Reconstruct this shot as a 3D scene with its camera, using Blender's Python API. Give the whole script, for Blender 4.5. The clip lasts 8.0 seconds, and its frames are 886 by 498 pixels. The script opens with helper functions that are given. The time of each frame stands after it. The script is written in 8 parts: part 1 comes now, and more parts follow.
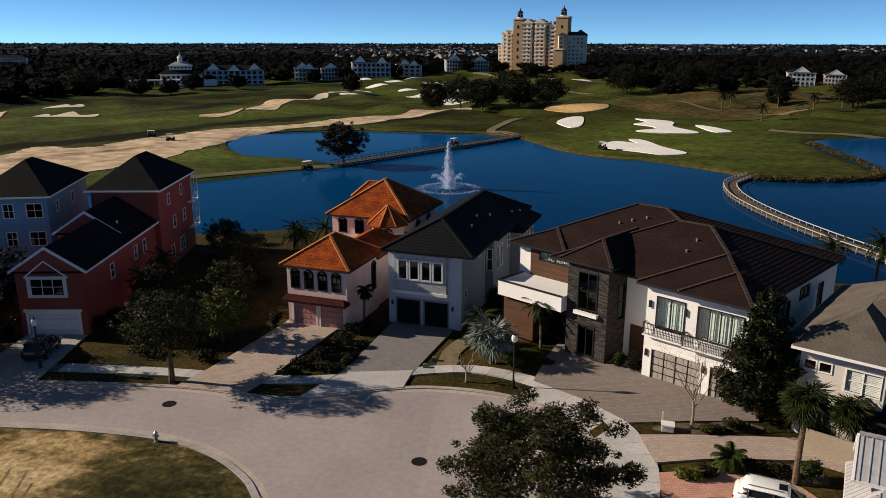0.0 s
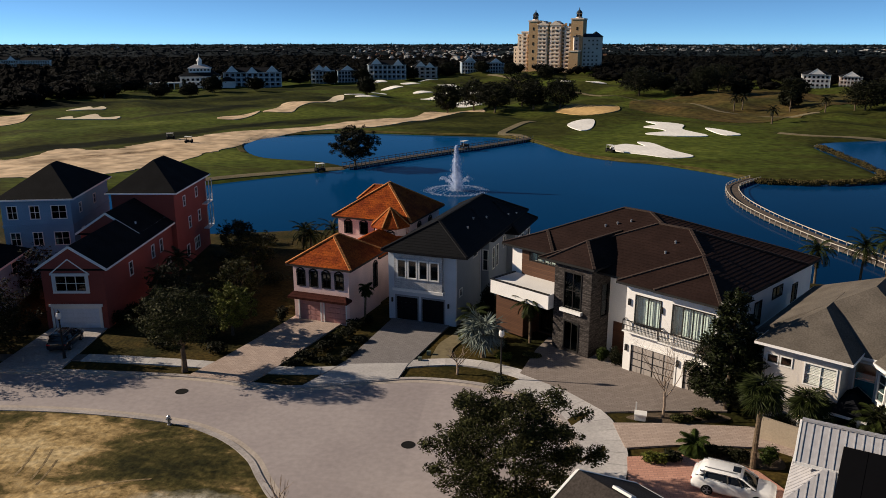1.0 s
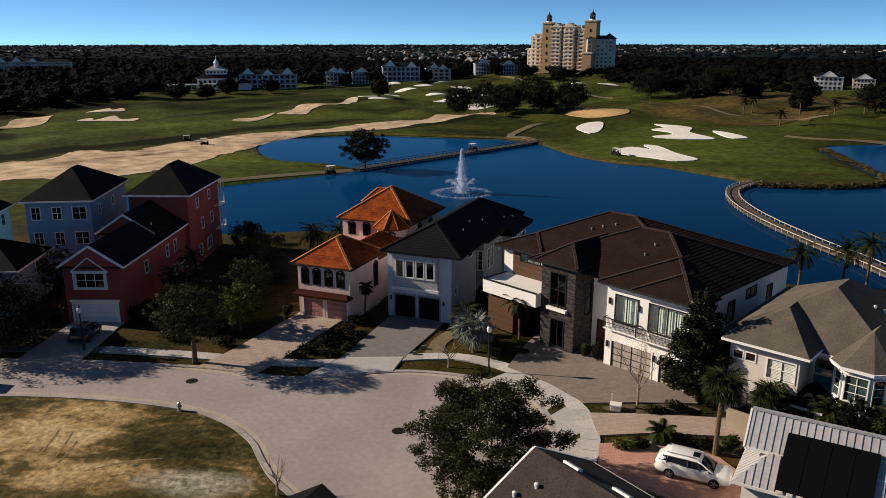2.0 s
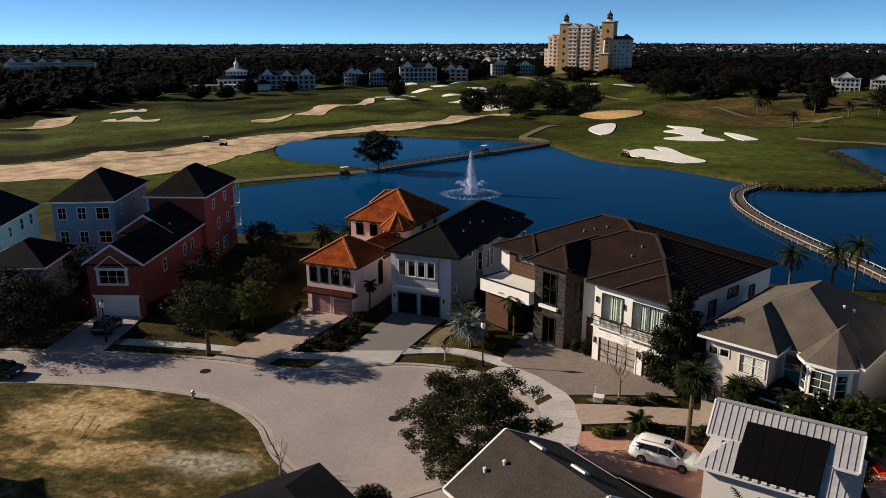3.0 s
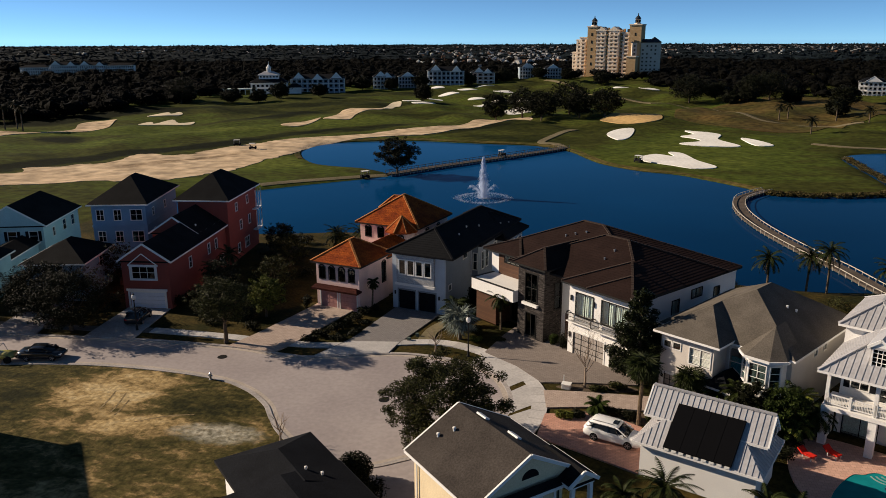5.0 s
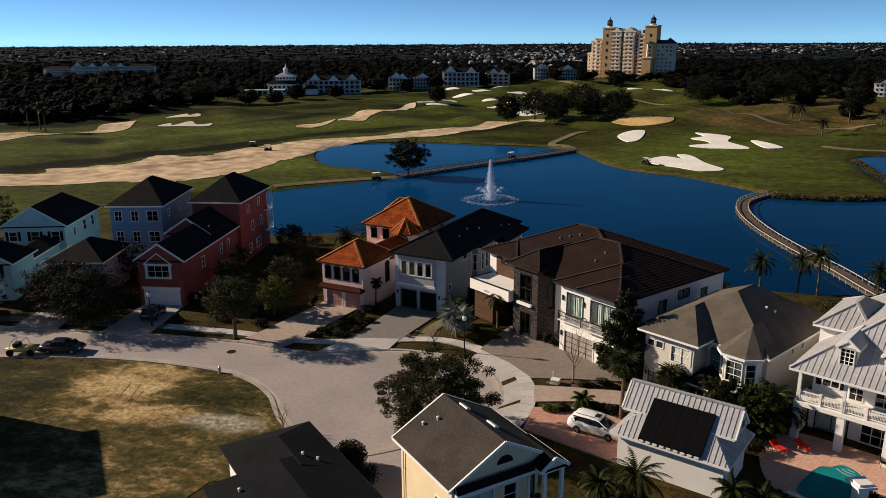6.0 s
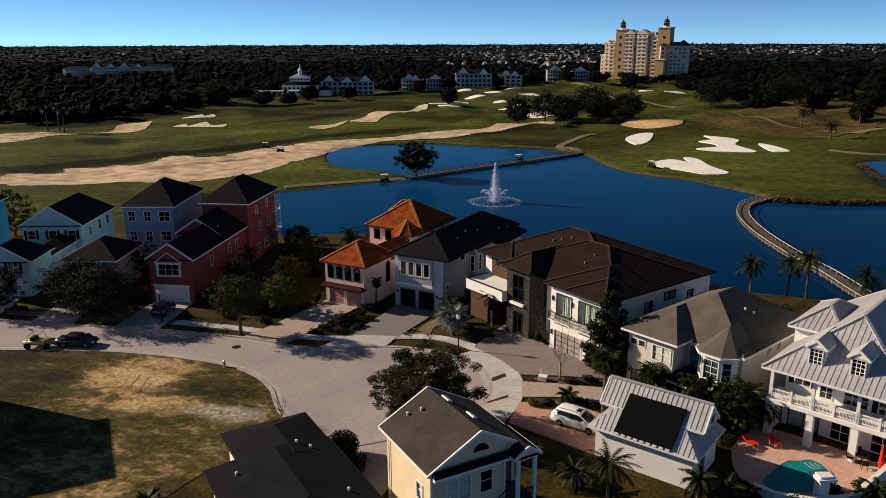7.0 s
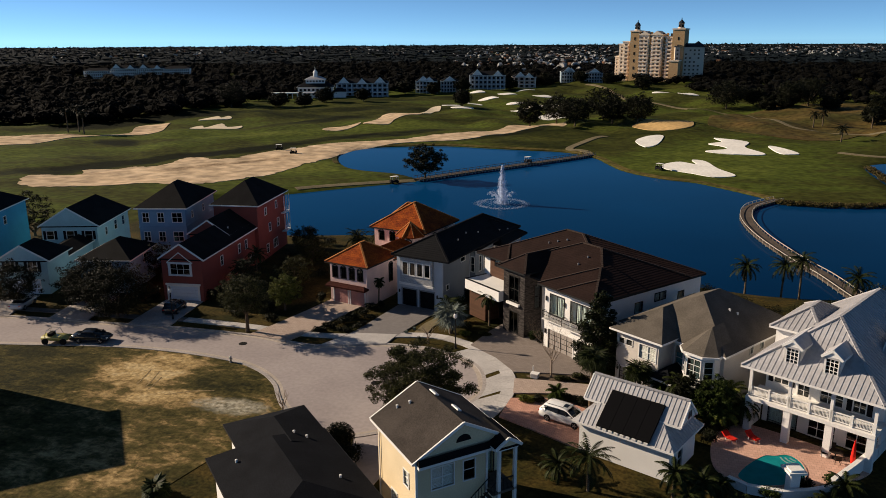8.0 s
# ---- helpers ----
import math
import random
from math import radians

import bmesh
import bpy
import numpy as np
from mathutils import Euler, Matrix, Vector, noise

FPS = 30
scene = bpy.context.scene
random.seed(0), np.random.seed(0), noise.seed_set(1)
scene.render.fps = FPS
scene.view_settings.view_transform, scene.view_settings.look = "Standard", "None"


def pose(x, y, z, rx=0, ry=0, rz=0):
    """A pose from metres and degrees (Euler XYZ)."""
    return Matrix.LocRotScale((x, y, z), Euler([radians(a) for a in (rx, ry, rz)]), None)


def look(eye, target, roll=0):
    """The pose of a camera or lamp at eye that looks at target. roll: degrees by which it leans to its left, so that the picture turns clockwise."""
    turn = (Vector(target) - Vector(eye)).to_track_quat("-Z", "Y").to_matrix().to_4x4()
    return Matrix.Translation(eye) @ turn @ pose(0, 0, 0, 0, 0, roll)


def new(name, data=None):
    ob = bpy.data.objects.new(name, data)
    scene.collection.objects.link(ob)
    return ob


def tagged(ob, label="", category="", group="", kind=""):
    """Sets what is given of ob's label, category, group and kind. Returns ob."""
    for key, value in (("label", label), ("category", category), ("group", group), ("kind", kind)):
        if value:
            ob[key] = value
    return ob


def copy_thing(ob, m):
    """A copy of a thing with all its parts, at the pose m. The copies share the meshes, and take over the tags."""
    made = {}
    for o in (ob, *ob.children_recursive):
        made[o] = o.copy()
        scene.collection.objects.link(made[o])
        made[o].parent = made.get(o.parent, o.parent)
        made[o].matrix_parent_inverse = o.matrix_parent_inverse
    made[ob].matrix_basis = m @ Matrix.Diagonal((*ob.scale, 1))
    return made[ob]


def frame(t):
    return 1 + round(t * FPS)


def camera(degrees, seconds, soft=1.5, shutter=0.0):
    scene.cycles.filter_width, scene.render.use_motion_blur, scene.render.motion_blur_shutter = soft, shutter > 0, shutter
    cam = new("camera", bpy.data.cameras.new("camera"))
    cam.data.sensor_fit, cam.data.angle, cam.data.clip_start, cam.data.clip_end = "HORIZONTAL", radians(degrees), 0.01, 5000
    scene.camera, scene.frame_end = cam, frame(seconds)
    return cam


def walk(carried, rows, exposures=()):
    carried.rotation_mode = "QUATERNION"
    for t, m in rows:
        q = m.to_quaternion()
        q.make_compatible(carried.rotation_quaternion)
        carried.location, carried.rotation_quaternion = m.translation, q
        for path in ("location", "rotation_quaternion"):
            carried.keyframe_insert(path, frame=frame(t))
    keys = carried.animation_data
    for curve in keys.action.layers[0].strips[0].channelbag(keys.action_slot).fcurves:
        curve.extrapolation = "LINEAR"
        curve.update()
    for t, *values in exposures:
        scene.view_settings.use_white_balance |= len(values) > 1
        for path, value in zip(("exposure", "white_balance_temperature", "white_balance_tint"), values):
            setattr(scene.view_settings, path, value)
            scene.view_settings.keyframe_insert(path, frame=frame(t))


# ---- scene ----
cam = camera(60.5, 8.0, 0.5)
PATH = [
    (0, (-4.669, 8.137, 26.7), (-4.847, 10.058, 26.17), 0.1),
    (0.5, (-3.415, 6.13, 27.278), (-3.619, 8.048, 26.749), 0.0),
    (1, (-2.185, 4.166, 27.888), (-2.409, 6.082, 27.359), 0.0),
    (1.5, (-0.903, 2.175, 28.492), (-1.145, 4.089, 27.964), 0.0),
    (3, (3.031, -3.636, 30.44), (2.717, -1.733, 29.909), -0.1),
    (3.5, (4.369, -5.526, 31.051), (4.036, -3.627, 30.521), -0.1),
    (4, (5.771, -7.307, 31.654), (5.419, -5.411, 31.124), -0.2),
    (4.5, (7.262, -9.08, 32.232), (6.888, -7.188, 31.702), -0.2),
    (6, (11.659, -14.006, 34.105), (11.217, -12.13, 33.574), -0.3),
    (6.5, (13.183, -15.52, 34.676), (12.722, -13.648, 34.145), -0.3),
    (7, (14.663, -16.911, 35.249), (14.183, -15.044, 34.718), -0.2),
    (7.5, (16.191, -18.225, 35.797), (15.689, -16.363, 35.266), -0.3),
    (8, (17.621, -19.448, 36.282), (17.099, -17.592, 35.752), -0.3),
]
walk(cam, [(t, look(eye, target, roll)) for t, eye, target, roll in PATH], exposures=[(0.0, 0.37, 6800, 10), (8.0, 0.42, 7250, 11)])

# ---- world and sun ----
SUN_AZ = math.atan2(-1.0, 0.1)
SUN_EL = radians(24)
world = bpy.data.worlds.new("sky")
scene.world = world
world.use_nodes = True
wn = world.node_tree
sky = wn.nodes.new("ShaderNodeTexSky")
sky.sky_type = "NISHITA"
sky.sun_disc = False
sky.sun_elevation = SUN_EL
sky.sun_rotation = SUN_AZ
sky.altitude = 11000
sky.air_density = 1.0
sky.dust_density = 0.0
sky.ozone_density = 3.0
tint = wn.nodes.new("ShaderNodeMixRGB")
tint.blend_type = "MULTIPLY"
tint.inputs[0].default_value = 1.0
tint.inputs[2].default_value = (0.93, 1.17, 1.11, 1)
wn.links.new(sky.outputs[0], tint.inputs[1])
wn.links.new(tint.outputs[0], wn.nodes["Background"].inputs[0])
wn.nodes["Background"].inputs[1].default_value = 0.090
sun_data = bpy.data.lights.new("sun", "SUN")
sun_data.energy = 5.0
sun_data.angle = radians(0.6)
sun_data.color = (1.0, 0.875, 0.73)
sun = new("sun", sun_data)
to_sun = Vector((math.sin(SUN_AZ) * math.cos(SUN_EL), math.cos(SUN_AZ) * math.cos(SUN_EL), math.sin(SUN_EL)))
sun.matrix_world = look(to_sun * 300, (0, 0, 0))


# ---- materials ----
def mat(name, base, rough=0.7, vary=0.25, big=0.15, fine=6.0, bump=0.2, metal=0.0, second=None, spec=0.3, patch=0.5):
    """Plain surface: base colour (linear) varied at two scales with a fine relief."""
    m = bpy.data.materials.new(name)
    m.use_nodes = True
    t = m.node_tree
    p = t.nodes["Principled BSDF"]
    co = t.nodes.new("ShaderNodeTexCoord")
    n1 = t.nodes.new("ShaderNodeTexNoise")
    n1.inputs["Scale"].default_value = big
    n1.inputs["Detail"].default_value = 4
    n2 = t.nodes.new("ShaderNodeTexNoise")
    n2.inputs["Scale"].default_value = fine
    n2.inputs["Detail"].default_value = 5
    t.links.new(co.outputs["Object"], n1.inputs["Vector"])
    t.links.new(co.outputs["Object"], n2.inputs["Vector"])
    b = tuple(base) + (1.0,)
    s = tuple(second or [c * (1 - vary) for c in base]) + (1.0,)
    r = t.nodes.new("ShaderNodeValToRGB")
    r.color_ramp.elements[0].position = patch - 0.14
    r.color_ramp.elements[1].position = patch + 0.14
    r.color_ramp.elements[0].color = b
    r.color_ramp.elements[1].color = s
    t.links.new(n1.outputs["Fac"], r.inputs["Fac"])
    mix = t.nodes.new("ShaderNodeMixRGB")
    mix.blend_type = "MULTIPLY"
    mix.inputs[0].default_value = 1.0
    r2 = t.nodes.new("ShaderNodeValToRGB")
    r2.color_ramp.elements[0].position = 0.3
    r2.color_ramp.elements[1].position = 0.7
    lo = 1 - vary * 1.2
    r2.color_ramp.elements[0].color = (lo, lo, lo, 1)
    r2.color_ramp.elements[1].color = (1 + vary * 0.5, 1 + vary * 0.5, 1 + vary * 0.5, 1)
    t.links.new(n2.outputs["Fac"], r2.inputs["Fac"])
    t.links.new(r.outputs[0], mix.inputs[1])
    t.links.new(r2.outputs[0], mix.inputs[2])
    t.links.new(mix.outputs[0], p.inputs["Base Color"])
    if bump:
        bm_ = t.nodes.new("ShaderNodeBump")
        bm_.inputs["Strength"].default_value = bump
        bm_.inputs["Distance"].default_value = 0.085
        t.links.new(n2.outputs["Fac"], bm_.inputs["Height"])
        t.links.new(bm_.outputs[0], p.inputs["Normal"])
    p.inputs["Roughness"].default_value = rough
    p.inputs["Metallic"].default_value = metal
    p.inputs["Specular IOR Level"].default_value = min(spec, 0.06) if rough >= 0.7 else spec
    return m


def per_piece(m, amount=0.35):
    """Varies a material from piece to piece by the object's random number."""
    t = m.node_tree
    p = t.nodes["Principled BSDF"]
    src = p.inputs["Base Color"].links[0].from_socket
    oi = t.nodes.new("ShaderNodeObjectInfo")
    mr = t.nodes.new("ShaderNodeMapRange")
    mr.inputs["To Min"].default_value = 1 - amount
    mr.inputs["To Max"].default_value = 1 + amount
    t.links.new(oi.outputs["Random"], mr.inputs["Value"])
    mx = t.nodes.new("ShaderNodeMixRGB")
    mx.blend_type = "MULTIPLY"
    mx.inputs[0].default_value = 1.0
    t.links.new(src, mx.inputs[1])
    t.links.new(mr.outputs[0], mx.inputs[2])
    t.links.new(mx.outputs[0], p.inputs["Base Color"])
    return m


def per_island(m, amount=0.4):
    """Varies a material from leaf to leaf within one mesh."""
    t = m.node_tree
    p = t.nodes["Principled BSDF"]
    src = p.inputs["Base Color"].links[0].from_socket
    ge = t.nodes.new("ShaderNodeNewGeometry")
    mr = t.nodes.new("ShaderNodeMapRange")
    mr.inputs["To Min"].default_value = 1 - amount
    mr.inputs["To Max"].default_value = 1 + amount
    t.links.new(ge.outputs["Random Per Island"], mr.inputs["Value"])
    mx = t.nodes.new("ShaderNodeMixRGB")
    mx.blend_type = "MULTIPLY"
    mx.inputs[0].default_value = 1.0
    t.links.new(src, mx.inputs[1])
    t.links.new(mr.outputs[0], mx.inputs[2])
    t.links.new(mx.outputs[0], p.inputs["Base Color"])
    return m


def brick_mat(name, c1, c2, mortar, scale, rough=0.8, w=0.5, h=0.25, bump=0.4, msize=0.02, upright=False):
    """Small pieces laid in courses, too small to tell apart singly."""
    m = mat(name, c1, rough, 0.25, 0.4, 9.0, 0.15)
    t = m.node_tree
    p = t.nodes["Principled BSDF"]
    co = t.nodes.new("ShaderNodeTexCoord")
    bt = t.nodes.new("ShaderNodeTexBrick")
    bt.inputs["Color1"].default_value = tuple(c1) + (1,)
    bt.inputs["Color2"].default_value = tuple(c2) + (1,)
    bt.inputs["Mortar"].default_value = tuple(mortar) + (1,)
    bt.inputs["Scale"].default_value = scale
    bt.inputs["Brick Width"].default_value = w
    bt.inputs["Row Height"].default_value = h
    bt.inputs["Mortar Size"].default_value = msize
    src = co.outputs["Object"]
    if upright:
        sp, cb, ad = t.nodes.new("ShaderNodeSeparateXYZ"), t.nodes.new("ShaderNodeCombineXYZ"), t.nodes.new("ShaderNodeMath")
        t.links.new(src, sp.inputs[0])
        t.links.new(sp.outputs[0], ad.inputs[0])
        t.links.new(sp.outputs[1], ad.inputs[1])
        t.links.new(ad.outputs[0], cb.inputs[0])
        t.links.new(sp.outputs[2], cb.inputs[1])
        src = cb.outputs[0]
    t.links.new(src, bt.inputs["Vector"])
    old = p.inputs["Base Color"].links[0].from_socket
    mx = t.nodes.new("ShaderNodeMixRGB")
    mx.blend_type = "MULTIPLY"
    mx.inputs[0].default_value = 1.0
    n = t.nodes.new("ShaderNodeMixRGB")
    n.inputs[0].default_value = 0.25
    n.inputs[1].default_value = (1, 1, 1, 1)
    t.links.new(old, n.inputs[2])
    t.links.new(bt.outputs["Color"], mx.inputs[1])
    t.links.new(n.outputs[0], mx.inputs[2])
    t.links.new(mx.outputs[0], p.inputs["Base Color"])
    bp = t.nodes.new("ShaderNodeBump")
    bp.inputs["Strength"].default_value = bump
    bp.inputs["Distance"].default_value = 0.02
    bp.invert = True
    t.links.new(bt.outputs["Fac"], bp.inputs["Height"])
    t.links.new(bp.outputs[0], p.inputs["Normal"])
    return m


def glass_mat(name, tint=(0.25, 0.32, 0.33)):
    m = bpy.data.materials.new(name)
    m.use_nodes = True
    t = m.node_tree
    t.nodes.clear()
    out = t.nodes.new("ShaderNodeOutputMaterial")
    tr = t.nodes.new("ShaderNodeBsdfTransparent")
    tr.inputs[0].default_value = tuple(tint) + (1,)
    gl = t.nodes.new("ShaderNodeBsdfGlossy")
    gl.inputs["Roughness"].default_value = 0.03
    lw = t.nodes.new("ShaderNodeLayerWeight")
    pw = t.nodes.new("ShaderNodeMath")
    pw.operation = "POWER"
    pw.inputs[1].default_value = 3.5
    t.links.new(lw.outputs["Facing"], pw.inputs[0])
    fr = t.nodes.new("ShaderNodeMath")
    fr.operation = "MULTIPLY_ADD"
    fr.inputs[1].default_value = 0.6
    fr.inputs[2].default_value = 0.08
    t.links.new(pw.outputs[0], fr.inputs[0])
    mx = t.nodes.new("ShaderNodeMixShader")
    t.links.new(fr.outputs[0], mx.inputs[0])
    t.links.new(tr.outputs[0], mx.inputs[1])
    t.links.new(gl.outputs[0], mx.inputs[2])
    t.links.new(mx.outputs[0], out.inputs[0])
    return m


def water_mat(name, deep, rough=0.08, scale=0.5, bump=0.12):
    m = mat(name, deep, rough, 0.15, 0.015, scale, bump, spec=0.5)
    return m


def patch_mat(name, big, small, mixes, stretch, stops, spots, gravel=None, edge=0.7, grain=5.0):
    """Uneven natural ground: two sizes of noise through a colour ramp, pushed lighter or darker by soft patches
    (x, y, half length, half width, turn in degrees, amount)."""
    m = mat(name, (0.1, 0.1, 0.1), 0.95, 0.4, 0.5, grain, 0.9)
    t = m.node_tree
    p = t.nodes["Principled BSDF"]
    fine = p.inputs["Base Color"].links[0].from_node.inputs[2].links[0].from_socket
    co = t.nodes.new("ShaderNodeTexCoord").outputs["Object"]
    st = t.nodes.new("ShaderNodeMapping")
    st.inputs["Scale"].default_value = (stretch, 1, 1)
    t.links.new(co, st.inputs["Vector"])

    def noise(scale, detail, rough=0.6, warp=0.0, src=None):
        n = t.nodes.new("ShaderNodeTexNoise")
        for k, v in (("Scale", scale), ("Detail", detail), ("Roughness", rough), ("Distortion", warp)):
            n.inputs[k].default_value = v
        t.links.new(src or st.outputs[0], n.inputs["Vector"])
        return n.outputs["Fac"]

    def calc(op, a, b, c=None):
        n = t.nodes.new("ShaderNodeMath")
        n.operation = op
        for i, v in enumerate((a, b, c)):
            if v is None:
                continue
            if isinstance(v, (int, float)):
                n.inputs[i].default_value = v
            else:
                t.links.new(v, n.inputs[i])
        return n.outputs[0]

    ragged = calc("MULTIPLY_ADD", noise(edge, 6, 0.65, 0.0, co), 1.4, -0.7)

    def spot(x, y, rx, ry, turn, amount):
        mp = t.nodes.new("ShaderNodeMapping")
        mp.vector_type = "TEXTURE"
        mp.inputs["Location"].default_value = (x, y, 0)
        mp.inputs["Rotation"].default_value = (0, 0, radians(turn))
        mp.inputs["Scale"].default_value = (rx, ry, 100000)
        t.links.new(co, mp.inputs["Vector"])
        ln = t.nodes.new("ShaderNodeVectorMath")
        ln.operation = "LENGTH"
        t.links.new(mp.outputs[0], ln.inputs[0])
        n = t.nodes.new("ShaderNodeMapRange")
        n.inputs["From Min"].default_value = 1.25
        n.inputs["From Max"].default_value = 0.7
        n.inputs["To Max"].default_value = amount
        t.links.new(calc("ADD", ln.outputs["Value"], ragged), n.inputs["Value"])
        return n.outputs[0]

    v = calc("MULTIPLY_ADD", noise(big, 8, 0.65, 0.8), mixes[0], calc("MULTIPLY", noise(small, 9, 0.7, 0.6), mixes[1]))
    for s in spots:
        v = calc("ADD", v, spot(*s))
    r = t.nodes.new("ShaderNodeValToRGB")
    e = r.color_ramp.elements
    e[0].position, e[0].color = stops[0][0], stops[0][1] + (1,)
    e[1].position, e[1].color = stops[-1][0], stops[-1][1] + (1,)
    for pos, c in stops[1:-1]:
        e.new(pos).color = c + (1,)
    t.links.new(v, r.inputs["Fac"])
    out = r.outputs[0]
    if gravel:
        g = t.nodes.new("ShaderNodeMixRGB")
        g.inputs[2].default_value = (0.58, 0.54, 0.44, 1)
        t.links.new(calc("MULTIPLY", spot(*gravel), calc("MULTIPLY_ADD", noise(2.2, 6, 0.7), 2.6, -0.7)), g.inputs[0])
        t.links.new(out, g.inputs[1])
        out = g.outputs[0]
    mx = t.nodes.new("ShaderNodeMixRGB")
    mx.blend_type = "MULTIPLY"
    mx.inputs[0].default_value = 1.0
    t.links.new(out, mx.inputs[1])
    t.links.new(fine, mx.inputs[2])
    t.links.new(mx.outputs[0], p.inputs["Base Color"])
    return m


M = {}
M["road"] = mat("road concrete", (0.31, 0.27, 0.265), 0.85, 0.10, 0.12, 2.2, 0.1, second=(0.37, 0.325, 0.315))
M["walk"] = mat("sidewalk concrete", (0.50, 0.475, 0.46), 0.85, 0.15, 0.3, 5.0, 0.1)
M["slab"] = per_piece(mat("sidewalk slab concrete", (0.50, 0.475, 0.46), 0.85, 0.15, 0.3, 5.0, 0.1), 0.12)
M["tan_wall"] = mat("tan garden wall", (0.40, 0.33, 0.25), 0.85, 0.12, 0.5, 8.0, 0.2)
M["kerb"] = mat("kerb concrete", (0.42, 0.38, 0.36), 0.85, 0.2, 0.4, 5.0, 0.1)
M["joint"] = mat("joint", (0.16, 0.14, 0.13), 0.9, 0.2, 1.0, 6.0, 0.1)
M["grass"] = mat("winter lawn", (0.024, 0.024, 0.006), 0.95, 0.5, 0.25, 3.0, 0.8, second=(0.070, 0.048, 0.013))
M["lotgrass"] = patch_mat("vacant lot ground", 0.30, 1.3, (0.56, 0.44), 0.6,
    [(0.37, (0.022, 0.022, 0.008)), (0.46, (0.058, 0.050, 0.016)), (0.545, (0.115, 0.088, 0.033)), (0.59, (0.25, 0.170, 0.075)), (0.67, (0.44, 0.31, 0.145)), (0.78, (0.56, 0.43, 0.24))],
    [(-37.2, 48.8, 6.6, 4.2, 24, 0.175), (-30, 43.0, 7.5, 2.0, 5, 0.11), (-25, 34, 6, 4, 0, 0.04), (-26.8, 48.6, 5.4, 3.2, 0, -0.05), (-50.5, 48.5, 8, 7, 0, -0.08), (-43.5, 44.5, 3.5, 4, 0, -0.06), (-33.5, 46.2, 3.0, 2.0, 0, 0.05), (-30, 30, 8, 4, 0, 0.06)],
    (-22.8, 43.2, 3.8, 1.5, 0, 0.8), edge=0.55, grain=2.2)
M["track"] = mat("pale dry earth", (0.30, 0.22, 0.12), 0.95, 0.4, 0.8, 5.0, 0.3)
M["gutter"] = mat("tan concrete gutter", (0.46, 0.395, 0.34), 0.85, 0.15, 0.4, 4.0, 0.1)
M["bank"] = mat("dormant yellow bank grass", (0.115, 0.088, 0.028), 0.95, 0.45, 0.08, 0.6, 0.5, second=(0.060, 0.058, 0.015))
# Spot (-222, 302) paints the shade before the woods into the grass colour.
M["golf"] = patch_mat("golf course grass", 0.02, 0.12, (0.6, 0.4), 0.45,
    [(0.28, (0.009, 0.011, 0.003)), (0.40, (0.026, 0.031, 0.007)), (0.48, (0.050, 0.053, 0.012)), (0.57, (0.062, 0.081, 0.014)), (0.70, (0.100, 0.118, 0.022))],
    [(46, 236, 34, 44, 0, 0.10), (-190, 252, 70, 16, 12, 0.10), (-95, 300, 40, 12, 38, 0.10), (-62, 420, 34, 60, 0, 0.07), (-74, 186, 24, 9, -20, 0.10), (20, 270, 26, 22, 0, 0.06),
     (-187, 234, 13, 7, -35, -0.25), (-222, 302, 46, 13, 60, -0.30), (-180, 205, 34, 13, 35, 0.09), (-150, 240, 30, 10, 60, 0.08), (-128, 276, 26, 8, 60, 0.07), (-172, 330, 30, 12, 50, 0.02), (-84, 190, 20, 8, 70, 0.08),
     (-161, 167, 18, 7, 48, -0.19), (-149, 189, 20, 6, 55, -0.19), (-133, 210, 20, 6, 55, -0.19), (-120, 229, 20, 6, 60, -0.19), (-109, 256, 22, 6, 60, -0.19), (-86, 279, 24, 7, 45, -0.18), (-141, 311, 34, 8, 65, -0.17), (-40, 292, 40, 7, 55, -0.14), (-70, 330, 34, 7, 30, -0.10),
     (-120, 372, 50, 8, 22, -0.12), (-200, 330, 60, 14, 5, -0.10), (-130, 430, 60, 14, 25, -0.10), (20, 372, 46, 10, 10, -0.10), (20, 412, 60, 8, 0, -0.12), (100, 322, 50, 7, 10, -0.09), (110, 290, 60, 8, 0, -0.06), (-20, 262, 22, 8, 0, -0.05)],
    edge=0.05, grain=0.5)
M["golf"].node_tree.nodes["Principled BSDF"].inputs["Specular IOR Level"].default_value = 0.03
M["rough"] = mat("rough grass", (0.10, 0.066, 0.022), 0.95, 0.5, 0.05, 0.4, 0.6, second=(0.06, 0.055, 0.016))
M["sand"] = mat("white bunker sand", (0.88, 0.85, 0.79), 0.95, 0.12, 0.1, 1.0, 0.3)
M["tansand"] = patch_mat("tan waste sand", 0.035, 0.3, (0.5, 0.5), 0.45,
    [(0.20, (0.070, 0.050, 0.026)), (0.29, (0.33, 0.235, 0.145)), (0.36, (0.52, 0.38, 0.245)), (0.50, (0.58, 0.43, 0.28)), (0.70, (0.68, 0.53, 0.37))],
    [(-119, 186, 13, 3, 55, -0.2), (-106, 205, 13, 2.5, 62, -0.17), (-222, 244, 16, 3, 40, -0.2), (-142, 170, 8, 2, 40, -0.1), (-60, 274, 14, 2.5, 40, -0.12)],
    edge=0.12, grain=0.25)
M["palesand"] = mat("pale bunker sand", (0.74, 0.62, 0.45), 0.95, 0.12, 0.1, 1.0, 0.3)
M["orangesand"] = mat("orange sand", (0.55, 0.36, 0.16), 0.95, 0.2, 0.08, 0.6, 0.4)
M["path"] = mat("cart path", (0.20, 0.165, 0.10), 0.9, 0.2, 0.2, 2.0, 0.2)
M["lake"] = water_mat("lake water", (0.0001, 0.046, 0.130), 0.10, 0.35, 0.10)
# Dark near, bright far: the sky reflection's falloff painted into the water colour.
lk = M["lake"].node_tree
